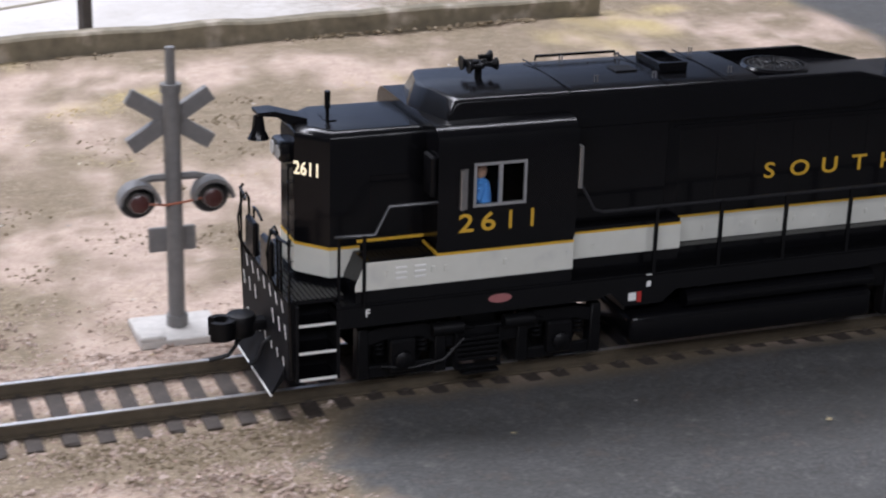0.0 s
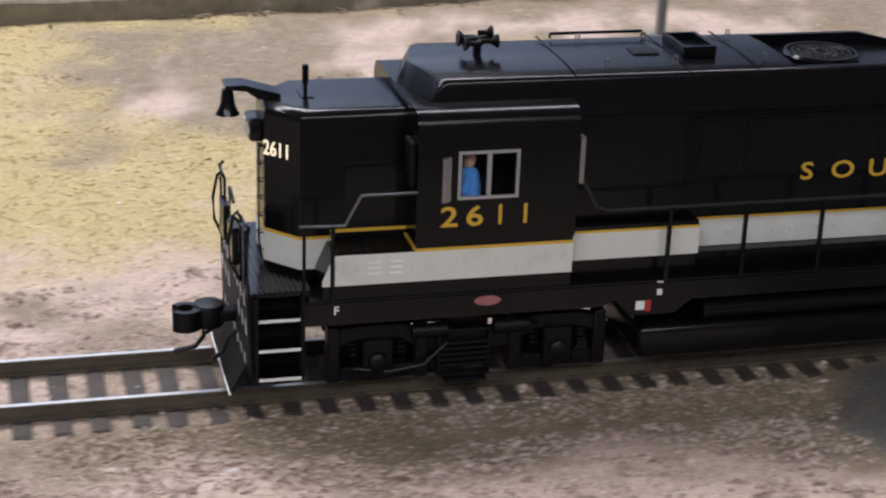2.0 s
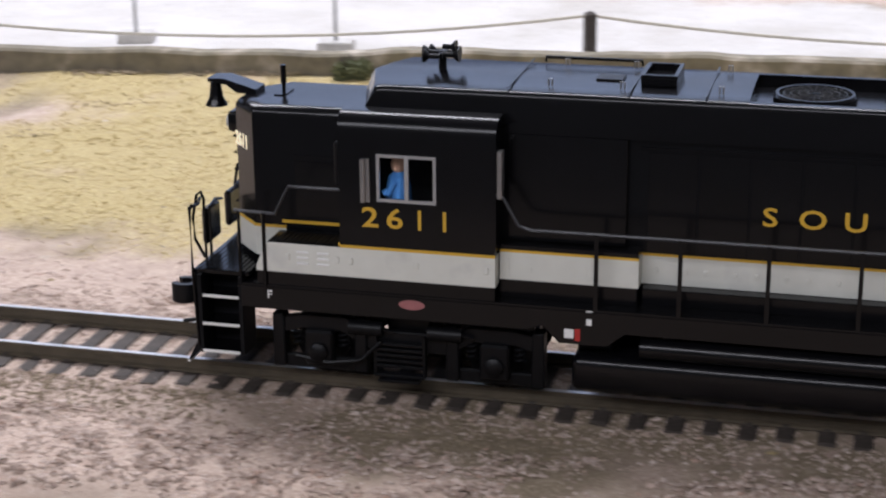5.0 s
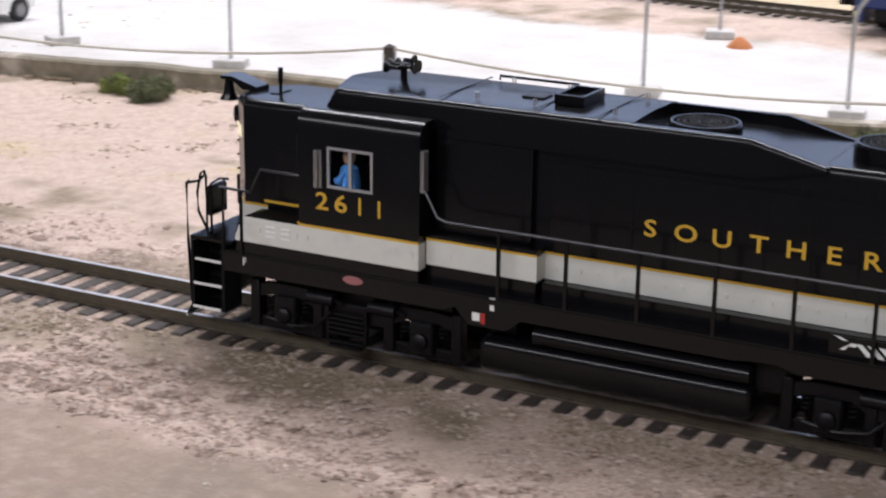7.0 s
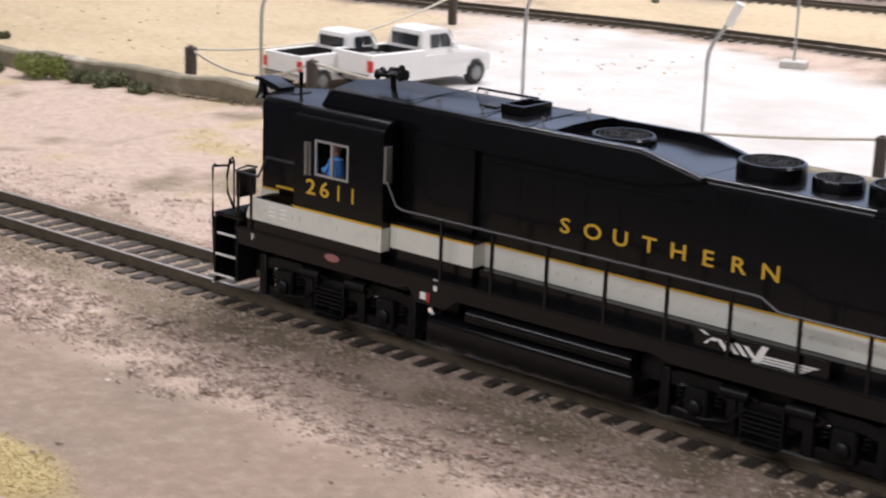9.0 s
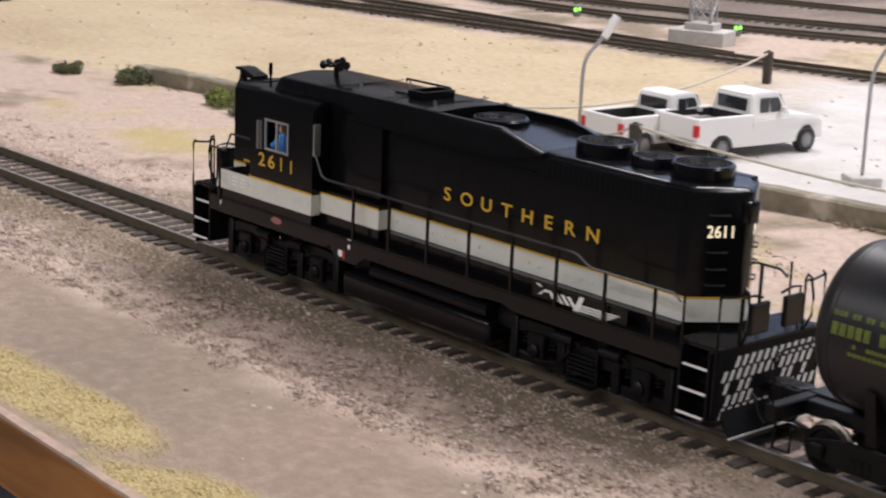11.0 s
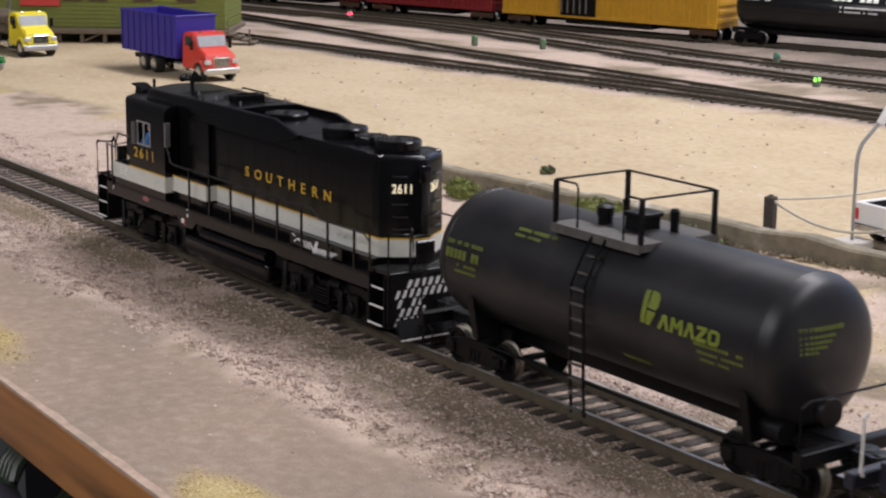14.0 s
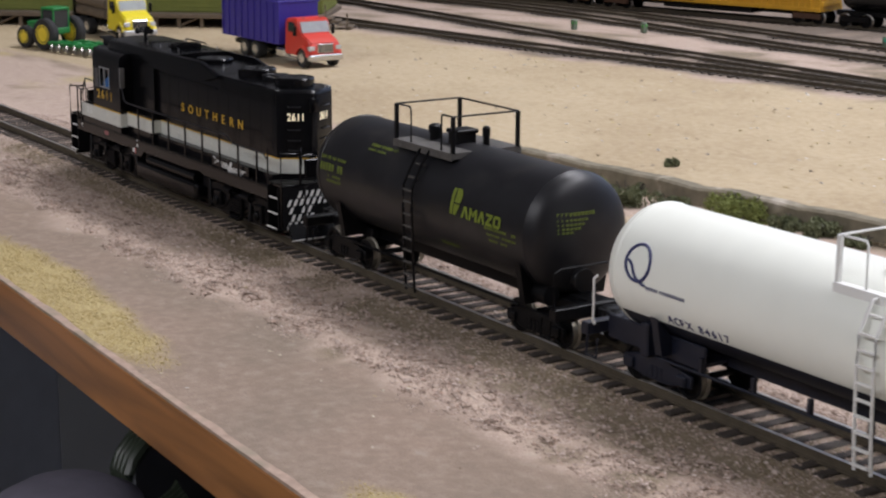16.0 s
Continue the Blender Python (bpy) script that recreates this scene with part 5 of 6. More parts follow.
def crossing_signal():
    s = thing("crossing_signal", "grey unpainted railway crossing signal with two lamps on a white base", "crossing signal", at=mpose(-8, 36, GZ))
    part("base", boxes((-9, 8, -8, 6, 0, 1.6, .2), (-9, -4, -8, -4, 1.4, 2.6, .3)), CONCRETE, s, "white base plate")
    bm = bmesh.new()
    rod(bm, (0, 0, 1), (0, 0, 52), 1.75, 16), rod(bm, (0, 0, 52), (0, 0, 59.5), 1.0, 12), rod(bm, (0, 0, 50.5), (0, 0, 52.2), 2.1, 16), rod(bm, (0, 0, 1.4), (0, 0, 4), 2.2, 16)
    part("mast", bm, GREYPOST, s)
    for a in (32, -32):
        bm = bmesh.new()
        box(bm, -9.6, 9.6, -1.0, 1.0, -1.6, 1.6, .15)
        bmesh.ops.transform(bm, matrix=Matrix.Translation((0, 1.8 + a * .006, 44.6)) @ Matrix.Rotation(radians(a), 4, "Y"), verts=bm.verts)
        part("blade", bm, GREYPOST, s)
    bm = bmesh.new()
    wire(bm, [(-8, 0, 32.2), (-4.5, 0, 33.2), (4.5, 0, 33.2), (8, 0, 32.2)], .8)
    part("lamp_arm", bm, GREYPOST, s)
    for x in (-7.4, 7.4):
        bm = bmesh.new()
        lathe(bm, [(3.9, -1), (3.9, 0), (3.5, .4), (2.2, .6), (2.0, 3.2), (0, 3.4)], 24, Matrix.Translation((x, 0, 29)) @ Matrix.Rotation(radians(90), 4, "X"))
        lamp = part("lamp", bm, GREYPOST, s)
        turned = Matrix.Translation((x, 0, 29)) @ Matrix.Rotation(radians(90), 4, "X")
        part("target_disc", build(lathe, [(2.0, .7), (3.5, .62), (3.55, .45)], 24, turned), TYRE, lamp, "dark inner disc")
        part("lens", build(lathe, [(0, 3.75), (1.2, 3.6), (2.05, 3.1), (2.05, 1.0)], 20, turned), mat("dull_red_lens", (0.07, 0.025, 0.022), .25, vary=.1), lamp, "dull dark red lens")
        bm = bmesh.new()
        prism(bm, arc(x, 29, 4.2, 0, 180, 16) + arc(x, 29, 3.5, 180, 0, 16), -4, 0)
        part("hood", bm, GREYPOST, lamp)
    bm = bmesh.new()
    wire(bm, [(-7, -1.5, 28.6), (-2, -1.9, 28), (2, -1.9, 28.4), (7, -1.5, 29)], .25)
    part("lead_wire", bm, mat("copper_lead", (0.4, 0.12, 0.06), .5), s)
    part("sign_plate", boxes((-5, 4.6, 1.4, 2.2, 17, 22.2, .2)), GREYPOST, s)


def lamp_post(x, y, turn, lean=9, h=49):
    p = thing("street_lamp", "grey street lamp with bent arm and white head", "street lamp", "street lamps of the parking lot", at=mpose(x, y, GZ, 0, 0, turn))
    part("base", boxes((-6, 6, -5, 5, -.5, 3.4, .4)), CONCRETE, p)
    bm = bmesh.new()
    wire(bm, [(0, 0, 1), (0, 0, h * .66), (.5, 0, h * .73), (1.6, 0, h * .79), (lean * .8, 0, h * .97)], .75, 8)
    part("pole", bm, SILVER, p)
    part("lamp_head", build(rod, (lean * .72, 0, h * .93), (lean * 1.15, 0, h * 1.1), 1.5, 12, 1.7), LAMPHEAD, p, "white lamp head")


def rope_post(x, y):
    bm = bmesh.new()
    box(bm, -1.9, 1.9, -1.9, 1.9, -1, 16, .3)
    rod(bm, (-.8, 0, 16), (.8, 0, 16), .7, 6)
    tagged(part("fence_post", bm, WOODPOST, at=mpose(x, y, GZ, 0, 0, random.uniform(0, 30))), "dark square timber post carrying a rope", "fence post", "posts of the rope fence")


def rope(a, b, sag):
    pts = [(a[0] + (b[0] - a[0]) * k / 14, a[1] + (b[1] - a[1]) * k / 14, 10.2 - sag * (1 - (2 * k / 14 - 1) ** 2)) for k in range(15)]
    tagged(part("fence_rope", build(wire, pts, .55), ROPE), "pale sagging rope strung between timber posts", "rope", "ropes of the fence")


def wheel_of(parent, x, y, r, w, hub=HUB):
    bm = bmesh.new()
    lathe(bm, [(0, -w / 2), (r * .55, -w / 2), (r * .9, -w / 2), (r, -w * .3), (r, w * .3), (r * .9, w / 2), (r * .55, w / 2), (0, w / 2)], 20, Matrix.Translation((x, y, r)) @ Matrix.Rotation(radians(90), 4, "X"))
    wh = part("wheel", bm, TYRE, parent)
    for s in (-1, 1):
        part("rim", build(lathe, [(0, w / 2 + .25), (r * .3, w / 2 + .2), (r * .5, w / 2 - .05), (r * .6, w / 2 + .15), (r * .62, w / 2 - .3)], 16, Matrix.Translation((x, y, r)) @ Matrix.Rotation(radians(-90 * s), 4, "X")), hub, wh)


def pickup():
    """A pickup that heads along +x, 58 mm long."""
    p = thing("pickup_truck", "white model pickup truck with an open dark bed on pale concrete", "pickup truck", "parked pickup trucks")
    bm = bmesh.new()
    prism(bm, [(-28, 5), (-28, 8.9), (-3.8, 9.0), (-3.6, 12.6), (14, 13.0), (27, 11.6), (29, 10.4), (29, 4.6), (26.6, 4.2), (25.6, 6.8), (23.1, 9), (19.6, 9), (17.1, 6.8), (16.2, 4.0), (-12, 4.0), (-13, 6.8), (-15.5, 8.4), (-19, 8.4), (-21.5, 6.8), (-22.5, 4.4)], -10.4, 10.4)
    for v in bm.verts:
        if v.co.x > 20:
            v.co.y *= .93
    bmesh.ops.bevel(bm, geom=[e for e in bm.edges if min(v.co.z for v in e.verts) > 9.5 and min(v.co.x for v in e.verts) > -3.7], offset=.7, segments=2, affect="EDGES")
    body = part("body", bm, PICKWHITE, p)
    part("bed", boxes((-26.7, -4.0, -8.85, 8.85, 9.0, 9.5), (-26.7, -4.0, -8.85, -8.6, 9.5, 13.6), (-26.7, -4.0, 8.6, 8.85, 9.5, 13.6), (-4.3, -4.0, -8.6, 8.6, 9.5, 13.6)), mat("bed_liner", (0.012, 0.012, 0.012), .8), body, "dark bed liner")
    part("bed_wall", boxes((-28, -3.5, -10.38, -8.9, 8.6, 14.2, .3), (-28, -3.5, 8.9, 10.38, 8.6, 14.2, .3), (-28.2, -26.8, -10, 10, 6.5, 14.2, .3)), PICKWHITE, body)
    bm = bmesh.new()
    cab = [(-4, 12), (-3, 19.6), (-1.6, 20.6), (8, 20.6), (9.6, 20), (14.5, 12.6), (14.5, 12)]
    prism(bm, cab, -9.4, 9.4)
    for v in bm.verts:
        if v.co.z > 15:
            v.co.y *= .86
    bmesh.ops.bevel(bm, geom=list(bm.edges), offset=.5, segments=2, affect="EDGES")
    c = part("cab", bm, PICKWHITE, p)
    part("rear_window", boxes((-3.75, -3.2, -6.6, 6.6, 14.6, 18.6, .1)), DARKGLASS, c)
    for s in (-1, 1):
        bm = bmesh.new()
        prism(bm, [(.2, 14.2), (.6, 18.9), (4.2, 18.9), (4.2, 14.2)], s * 8.6, s * 9.15), prism(bm, [(5.0, 14.2), (5.0, 18.9), (8, 18.9), (11, 14.2)], s * 8.6, s * 9.15)
        part("side_window", bm, DARKGLASS, c, smooth=0)
        part("tail_light", boxes((-28.4, -27.2, s * 8.4, s * 10.5, 8.4, 12.2, .1)), TAILRED, body)
        part("mirror", boxes((9, 10.4, s * 9.3, s * 11.2, 14, 16, .2)), PICKWHITE, c)
        part("headlight", boxes((28.2, 29.2, s * 6, s * 9, 8, 10, .2)), LAMPGLASS, body)
        for x in (-17.2, 21.3):
            wheel_of(p, x, s * 9.2, 4.2, 3)
    bm = bmesh.new()
    prism(bm, [(10.2, 19.4), (14.2, 13.3), (14.7, 13.3), (10.8, 19.5)], -7.4, 7.4)
    part("windscreen", bm, DARKGLASS, c)
    part("rear_bumper", boxes((-29.2, -27.8, -9.8, 9.8, 5, 7.4, .3)), CHROMEB, p, "bright metal bumper")
    part("front_bumper", boxes((28.4, 29.8, -9, 9, 4.6, 7, .3)), CHROMEB, p, "bright metal bumper")
    return p


def shrub(x, y, r, m, seed, z=GZ):
    """A clump of bent twigs with many small leaf flakes."""
    rnd = random.Random(seed)
    s = thing("shrub", "small dry sage-green shrub of clump foliage beside the kerb", "shrub", "shrubs by the kerb", at=mpose(x, y, z))
    bm = bmesh.new()
    for k in range(9):
        a, l = rnd.uniform(0, 6.3), rnd.uniform(.6, 1) * r
        wire(bm, [(0, 0, -.6), (l * .4 * math.cos(a), l * .4 * math.sin(a), r * .4), (l * .75 * math.cos(a), l * .75 * math.sin(a), r * rnd.uniform(.5, .9))], .22, 4)
    part("stem", bm, WOODPOST, s)
    vs, fs = [], []
    lobes = [(rnd.uniform(-.7, .7) * r, rnd.uniform(-.6, .6) * r, rnd.uniform(.12, .5) * r, rnd.uniform(.26, .48) * r) for _ in range(9)]
    for k in range(int(min(3400, 330 * r))):
        cx, cy, cz, cr = rnd.choice(lobes)
        d = Vector((rnd.gauss(0, 1), rnd.gauss(0, 1), rnd.gauss(0, 1))).normalized() * cr * rnd.uniform(.5, 1.05)
        p = Vector((cx, cy, max(.1, cz + d.z))) + Vector((d.x, d.y, 0))
        q = Euler((rnd.uniform(0, 6), rnd.uniform(0, 6), rnd.uniform(0, 6)))
        l = rnd.uniform(.35, .8)
        i = len(vs)
        for o in ((-l, -l * .4, 0), (l, -l * .4, 0), (0, l * .8, l * .3)):
            v = Vector(o)
            v.rotate(q)
            vs.append(tuple((p + v) * MM))
        fs.append((i, i + 1, i + 2))
    me = bpy.data.meshes.new("foliage")
    me.from_pydata(vs, [], fs)
    me.materials.append(m)
    f = new("foliage", me)
    f.parent = s


def track_along(name, label, pts, ties=True, sleeper_step=7.0):
    """A yard track along a bent line."""
    xs = np.array([p[0] for p in pts]), np.array([p[1] for p in pts])
    n = int((pts[-1][0] - pts[0][0]) / 12)
    cl = [(x, float(np.interp(x, *xs))) for x in np.linspace(pts[0][0], pts[-1][0], n)]
    for _ in range(12):
        cl = [cl[0]] + [(b[0], (a[1] + b[1] * 2 + c[1]) / 4) for a, b, c in zip(cl, cl[1:], cl[2:])] + [cl[-1]]
    t = tagged(thing(name, label, "track"), kind="structure")
    for off in (-8.75, 8.75):
        bm = bmesh.new()
        prev = None
        for i, (x, y) in enumerate(cl):
            a, b = cl[max(0, i - 1)], cl[min(len(cl) - 1, i + 1)]
            d = Vector((b[0] - a[0], b[1] - a[1], 0)).normalized()
            nn = Vector((-d.y, d.x, 0))
            ring = [bm.verts.new(Vector((x, y, 0)) + nn * (off + o) + Vector((0, 0, z))) for o, z in ((-.9, -4.6), (-.5, -4.2), (-.55, -2.6), (.55, -2.6), (.5, -4.2), (.9, -4.6))]
            if prev:
                for k in range(5):
                    bm.faces.new((prev[k], ring[k], ring[k + 1], prev[k + 1]))
            prev = ring
        bmesh.ops.recalc_face_normals(bm, faces=bm.faces)
        part("rail", bm, RAIL, t, smooth=0)
    vs, fs = [], []
    s, i = 0.0, 0
    rnd = random.Random(len(pts))
    for a, b in zip(cl, cl[1:]):
        seg = math.hypot(b[0] - a[0], b[1] - a[1])
        while s < seg:
            k = s / seg
            c = Vector((a[0] + (b[0] - a[0]) * k, a[1] + (b[1] - a[1]) * k, 0))
            d = Vector((b[0] - a[0], b[1] - a[1], 0)).normalized()
            nn = Vector((-d.y, d.x, 0))
            w = 14.5 + rnd.uniform(-.5, .5)
            j = len(vs)
            for z in (-6.2, -4.55):
                for u, v in ((-1.3, -w), (1.3, -w), (1.3, w), (-1.3, w)):
                    vs.append(tuple((c + d * u + nn * v + Vector((0, 0, z))) * MM))
            fs += [(j + 4, j + 5, j + 6, j + 7), (j, j + 1, j + 5, j + 4), (j + 1, j + 2, j + 6, j + 5), (j + 2, j + 3, j + 7, j + 6), (j + 3, j, j + 4, j + 7)]
            s += sleeper_step
        s -= seg
    me = bpy.data.meshes.new("ties")
    me.from_pydata(vs, [], fs)
    me.materials.append(TIE)
    o = new("ties", me)
    o.parent = t
    tagged(o, kind="stuff")


HOUSING = mat("signal_housing", (.13, .17, .12), .6)
UNLIT, TEAL = mat("unlit_green_lens", (.06, .25, .05), .3), mat("teal_lens", (.05, .4, .25), .3)


def dwarf_signal(x, y, m, h=4):
    s = thing("dwarf_signal", "small lit dwarf signal beside the yard tracks", "signal", "dwarf signals of the yard", at=mpose(x, y, GZ))
    part("housing", boxes((-2.2, 2.2, -1.8, 1.8, 0, h + 3.6, .6)), HOUSING, s)
    part("lens", build(lathe, [(0, .5), (1.0, .4), (1.3, 0)], 12, Matrix.Translation((.6, -1.8, h + 1)) @ Matrix.Rotation(radians(90), 4, "X")), m, s, "glowing lens")
    part("side_lens", build(lathe, [(0, .5), (.8, .4), (1.1, 0)], 12, Matrix.Translation((2.2, .2, h + 1.4)) @ Matrix.Rotation(radians(90), 4, "Y")), m, s, "glowing lens")


def lattice_tower(x, y):
    t = thing("lattice_tower", "grey steel lattice tower on a concrete footing in the yard", "tower", at=mpose(x, y, GZ, 0, 0, 20))
    part("footing", boxes((-17, 17, -11, 11, -1, 8, .5)), CONCRETE, t)
    part("plinth", boxes((-9, 9, -7, 7, 7.5, 12, .4)), CONCRETE, t)
    for u in (-6.5, 6.5):
        for v in (-5, 5):
            part("leg", build(rod, (u, v, 11), (u * .7, v * .7, 120), .8, 6), SILVER, t)
    for k in range(8):
        z0, z1 = 12 + k * 13, 25 + k * 13
        bm = bmesh.new()
        for s in (-1, 1):
            rod(bm, (-6.3, s * 5, z0), (6.0, s * 4.8, z1), .45, 5), rod(bm, (6.3, s * 5, z0), (-6.0, s * 4.8, z1), .45, 5), rod(bm, (s * 6.3, -5, z0), (s * 6.1, 4.8, z1), .45, 5)
        part("brace", bm, SILVER, t)


def lorry(name, label, cab_mat, at, kind):
    """A lorry heading along +x, its front bumper at x 0."""
    t = thing(name, label, "truck", at=at)
    part("chassis", boxes((-106, -2, -5, 5, 6, 9, .3)), DARK, t)
    bm = bmesh.new()
    prism(bm, [(-30, 7), (-30, 27), (-28.5, 29), (-17, 29), (-15, 27.6), (-12.4, 20.2), (-3.4, 16.8), (-1.4, 15.0), (-1, 8), (-4, 6.6), (-6, 12), (-13, 12), (-15, 7)], -12, 12)
    for v in bm.verts:
        if v.co.x > -13:
            v.co.y *= .86
        if v.co.z > 22:
            v.co.y *= .93
    bmesh.ops.bevel(bm, geom=list(bm.edges), offset=.9, segments=2, affect="EDGES")
    c = part("cab", bm, cab_mat, t)
    bm = bmesh.new()
    prism(bm, [(-12.9, 20.8), (-15.2, 27.2), (-14.5, 27.2), (-12.0, 20.8)], -9.6, 9.6)
    part("windscreen", bm, mat("sky_glass", (.35, .38, .4), .12), c)
    gr = part("grille", boxes((-1.5, -.6, -5.6, 5.6, 9.2, 15.0, .4)), CHROMEB, c, "bright grille")
    for k in range(7):
        part("grille_bar", boxes((-.7, -.45, -5.0 + k * 1.5, -4.3 + k * 1.5, 9.8, 14.4)), DARK, gr)
    for y in (-6, 6):
        part("cab_light", boxes((-17.6, -16.6, y - .6, y + .6, 28.9, 29.7, .15)), CHROMEB, c)
    part("cab_step", boxes((-29, -16, -12.4, -10.4, 4.6, 6.0, .3), (-29, -16, 10.4, 12.4, 4.6, 6.0, .3)), CHROMEB if kind == "box" else DARK, t)
    part("bumper", boxes((-3, .4, -12, 12, 4.6, 8.4, .7)), CHROMEB if kind == "box" else SILVER, t)
    for s in (-1, 1):
        part("door_window", boxes((-26.5, -18.5, s * 10.9, s * 11.6, 20.6, 26.6, .3)), DARKGLASS, c)
        part("mudguard", build(prism, arc(-9.5, 6, 7.6, 10, 170, 10) + arc(-9.5, 6, 6, 170, 10, 10), s * 8.4, s * 12.4), cab_mat, c)
        part("headlight", boxes((-3.4, -.9, s * 7.2, s * 11.4, 10.8, 13.6, .4)), LAMPGLASS, c)
        part("fuel_tank", boxes((-41, -31, s * 8, s * 12, 4, 9.6, 1)), CHROMEB, t)
        part("mirror", boxes((-15, -14, s * 12.4, s * 14.6, 19, 25, .2)), DARK, c)
        wheel_of(t, -9.5, s * 10, 5.8, 4, CHROMEB)
        for x in (-66, -80):
            wheel_of(t, x, s * 9.4, 5.8, 6.4, CHROMEB)
    if kind == "box":
        b = part("container", boxes((-106, -33, -14, 14, 12, 14), (-106, -33, -14, -13, 14, 38), (-106, -33, 13, 14, 14, 38), (-106, -105, -13, 13, 14, 38), (-34, -33, -13, 13, 14, 38)), BINBLUE, t, "open-topped blue container", smooth=0)
        for k in range(9):
            x = -105.5 + k * 8.2
            part("rib", boxes((x, x + 1, -14.6, -14, 12.4, 37.6, .1)), BINBLUE, b)
            part("rib", boxes((x, x + 1, 14, 14.6, 12.4, 37.6, .1)), BINBLUE, b)
        part("top_rim", boxes((-106.6, -32.4, -14.8, -13.6, 37.2, 38.6, .2), (-106.6, -32.4, 13.6, 14.8, 37.2, 38.6, .2), (-33.6, -32.4, -14, 14, 37.2, 38.6, .2)), BINBLUE, b)
    else:
        part("stack", build(rod, (-33, -9, 8), (-33, -9, 40), 1.1, 10), CHROMEB, t)
        for k in range(6):
            part("log", build(rod, (-92, -8 + (k % 3) * 8, 16 + (k // 3) * 7), (-36, -8 + (k % 3) * 8, 16 + (k // 3) * 7), 3.6, 12), SHEDWOOD, t)
        part("bunk", boxes((-90, -88, -13, 13, 9, 13), (-90, -88, -13, -11.6, 13, 30), (-90, -88, 11.6, 13, 13, 30)), DARK, t)
        part("bunk", boxes((-42, -40, -13, 13, 9, 13, .2)), DARK, t)


def tractor():
    t = thing("farm_tractor", "green model farm tractor with yellow wheel hubs", "tractor", at=mpose(-1452, 132, GZ, 0, 0, 200))
    bm = bmesh.new()
    box(bm, -8, 20, -4.5, 4.5, 9, 17, 1, 2), box(bm, -10, 0, -7, 7, 10, 14, .6)
    part("bonnet", bm, TRACTOR, t)
    part("cab", boxes((-10, 3, -7, 7, 25.4, 27.4, .6), *[(x, x + 1, y, y + 1, 13, 25.6) for x in (-9.5, 1.5) for y in (-6.8, 5.8)]), TRACTOR, t)
    part("cab_glass", boxes((-9.3, 2.3, -6.3, 6.3, 13.5, 25.4)), DARKGLASS, t)
    hub = mat("hub_yellow", (.7, .55, .03), .45)
    for s in (-1, 1):
        wheel_of(t, -7, s * 11.5, 10.5, 6, hub), wheel_of(t, 15, s * 9.5, 7.4, 4.5, hub)
    h = thing("disc_harrow", "green disc harrow with bright steel discs on sand", "harrow", at=mpose(-1412, 137, GZ, 0, 0, 15))
    part("frame", boxes((-24, 24, -1.5, 1.5, 5, 7, .3), (-24, 24, -10, -7, 5, 7, .3), (-1.5, 1.5, -10, 14, 5, 7, .3), (-20, -17, -9, 2, 5, 7), (17, 20, -9, 2, 5, 7), (-10, -8, -9, 8, 5, 7.4), (8, 10, -9, 8, 5, 7.4), (-12, 12, 6, 9, 5, 7.4)), TRACTOR, h)
    for k in range(12):
        x = -22 + k * 4
        part("disc", build(lathe, [(0, .4), (1.6, .2), (3.0, -.4), (3.1, -.2), (1.6, .5), (0, .8)], 14, Matrix.Translation((x, -9 if k % 2 else 1, 3.1)) @ Matrix.Rotation(radians(80), 4, "Y")), STEEL, h)


def depot():
    """An olive clapboard building raised on timber piers, its front towards the track."""
    d = thing("depot_building", "olive green clapboard depot with dark windows on timber piers", "building", at=mpose(-1468, 344, GZ) @ Matrix.Rotation(math.atan2(.78, .62), 4, "Z"))
    w = part("wall", boxes((-330, 0, 0, 70, 10, 78)), OLIVE, d, smooth=0)
    for k in range(22):
        z = 11 + k * 3.05
        part("clapboard", boxes((-330, .5, -.7, 0, z, z + 2.7), (0, .6, 0, 70, z, z + 2.7)), OLIVE, w, smooth=0)
    for x in (-28, -60, -94, -113, -175, -215, -260, -300):
        wn = part("window", boxes((x - 7, x + 7, -1.4, -.2, 30, 54, .2)), mat("brown_sash", (.09, .04, .03), .6), d)
        part("pane", boxes((x - 5.4, x - .6, -1.7, -1.3, 31.5, 41.5), (x + .6, x + 5.4, -1.7, -1.3, 31.5, 41.5), (x - 5.4, x - .6, -1.7, -1.3, 42.8, 52.5), (x + .6, x + 5.4, -1.7, -1.3, 42.8, 52.5)), DARKGLASS, wn)
    sg = part("sign_board", boxes((-152, -122, -2.2, -1, 26, 46, .2)), SIGNRED, d, "red sign board with white writing")
    for k, ch in enumerate("PLACE"):
        letters("letter", ch, 5.5, WHITE, sg, mpose(-141 + k * 3.7, -2.3, 33, 90, 0, 0))
    part("bars", boxes(*[(-150 + k * 2.8, -148 + k * 2.8, -2.5, -2.2, 33, 38.5) for k in range(3)]), WHITE, sg)
    part("notice", boxes((-14, -6, -2, -1, 36, 48)), mat("notice_tan", (.4, .18, .08), .7), d)
    part("floor_beam", boxes((-332, 4, -14, 70, 7, 10, .2)), SHEDWOOD, d)
    for k in range(20):
        x = -326 + k * 17
        part("pier", boxes((x, x + 2.6, -12, -9.4, -.5, 7)), SHEDWOOD, d)
        if k % 2:
            bm = bmesh.new()
            rod(bm, (x, -11, .4), (x + 15, -11, 7), .8, 4)
            part("brace", bm, SHEDWOOD, d)
    st = part("stair", boxes(*[(4 + k * 5, 9 + k * 5, -12, 8, 7 - k * 2, 8.4 - k * 2, .1) for k in range(4)]), SHEDWOOD, d)
    part("stair_rail", boxes((4, 5, -12, -11, 8, 18), (20, 21, -12, -11, 0, 12)), SHEDWOOD, st)
    part("roof", boxes((-336, 8, -12, 80, 78, 82, .4)), SHEDWOOD, d)


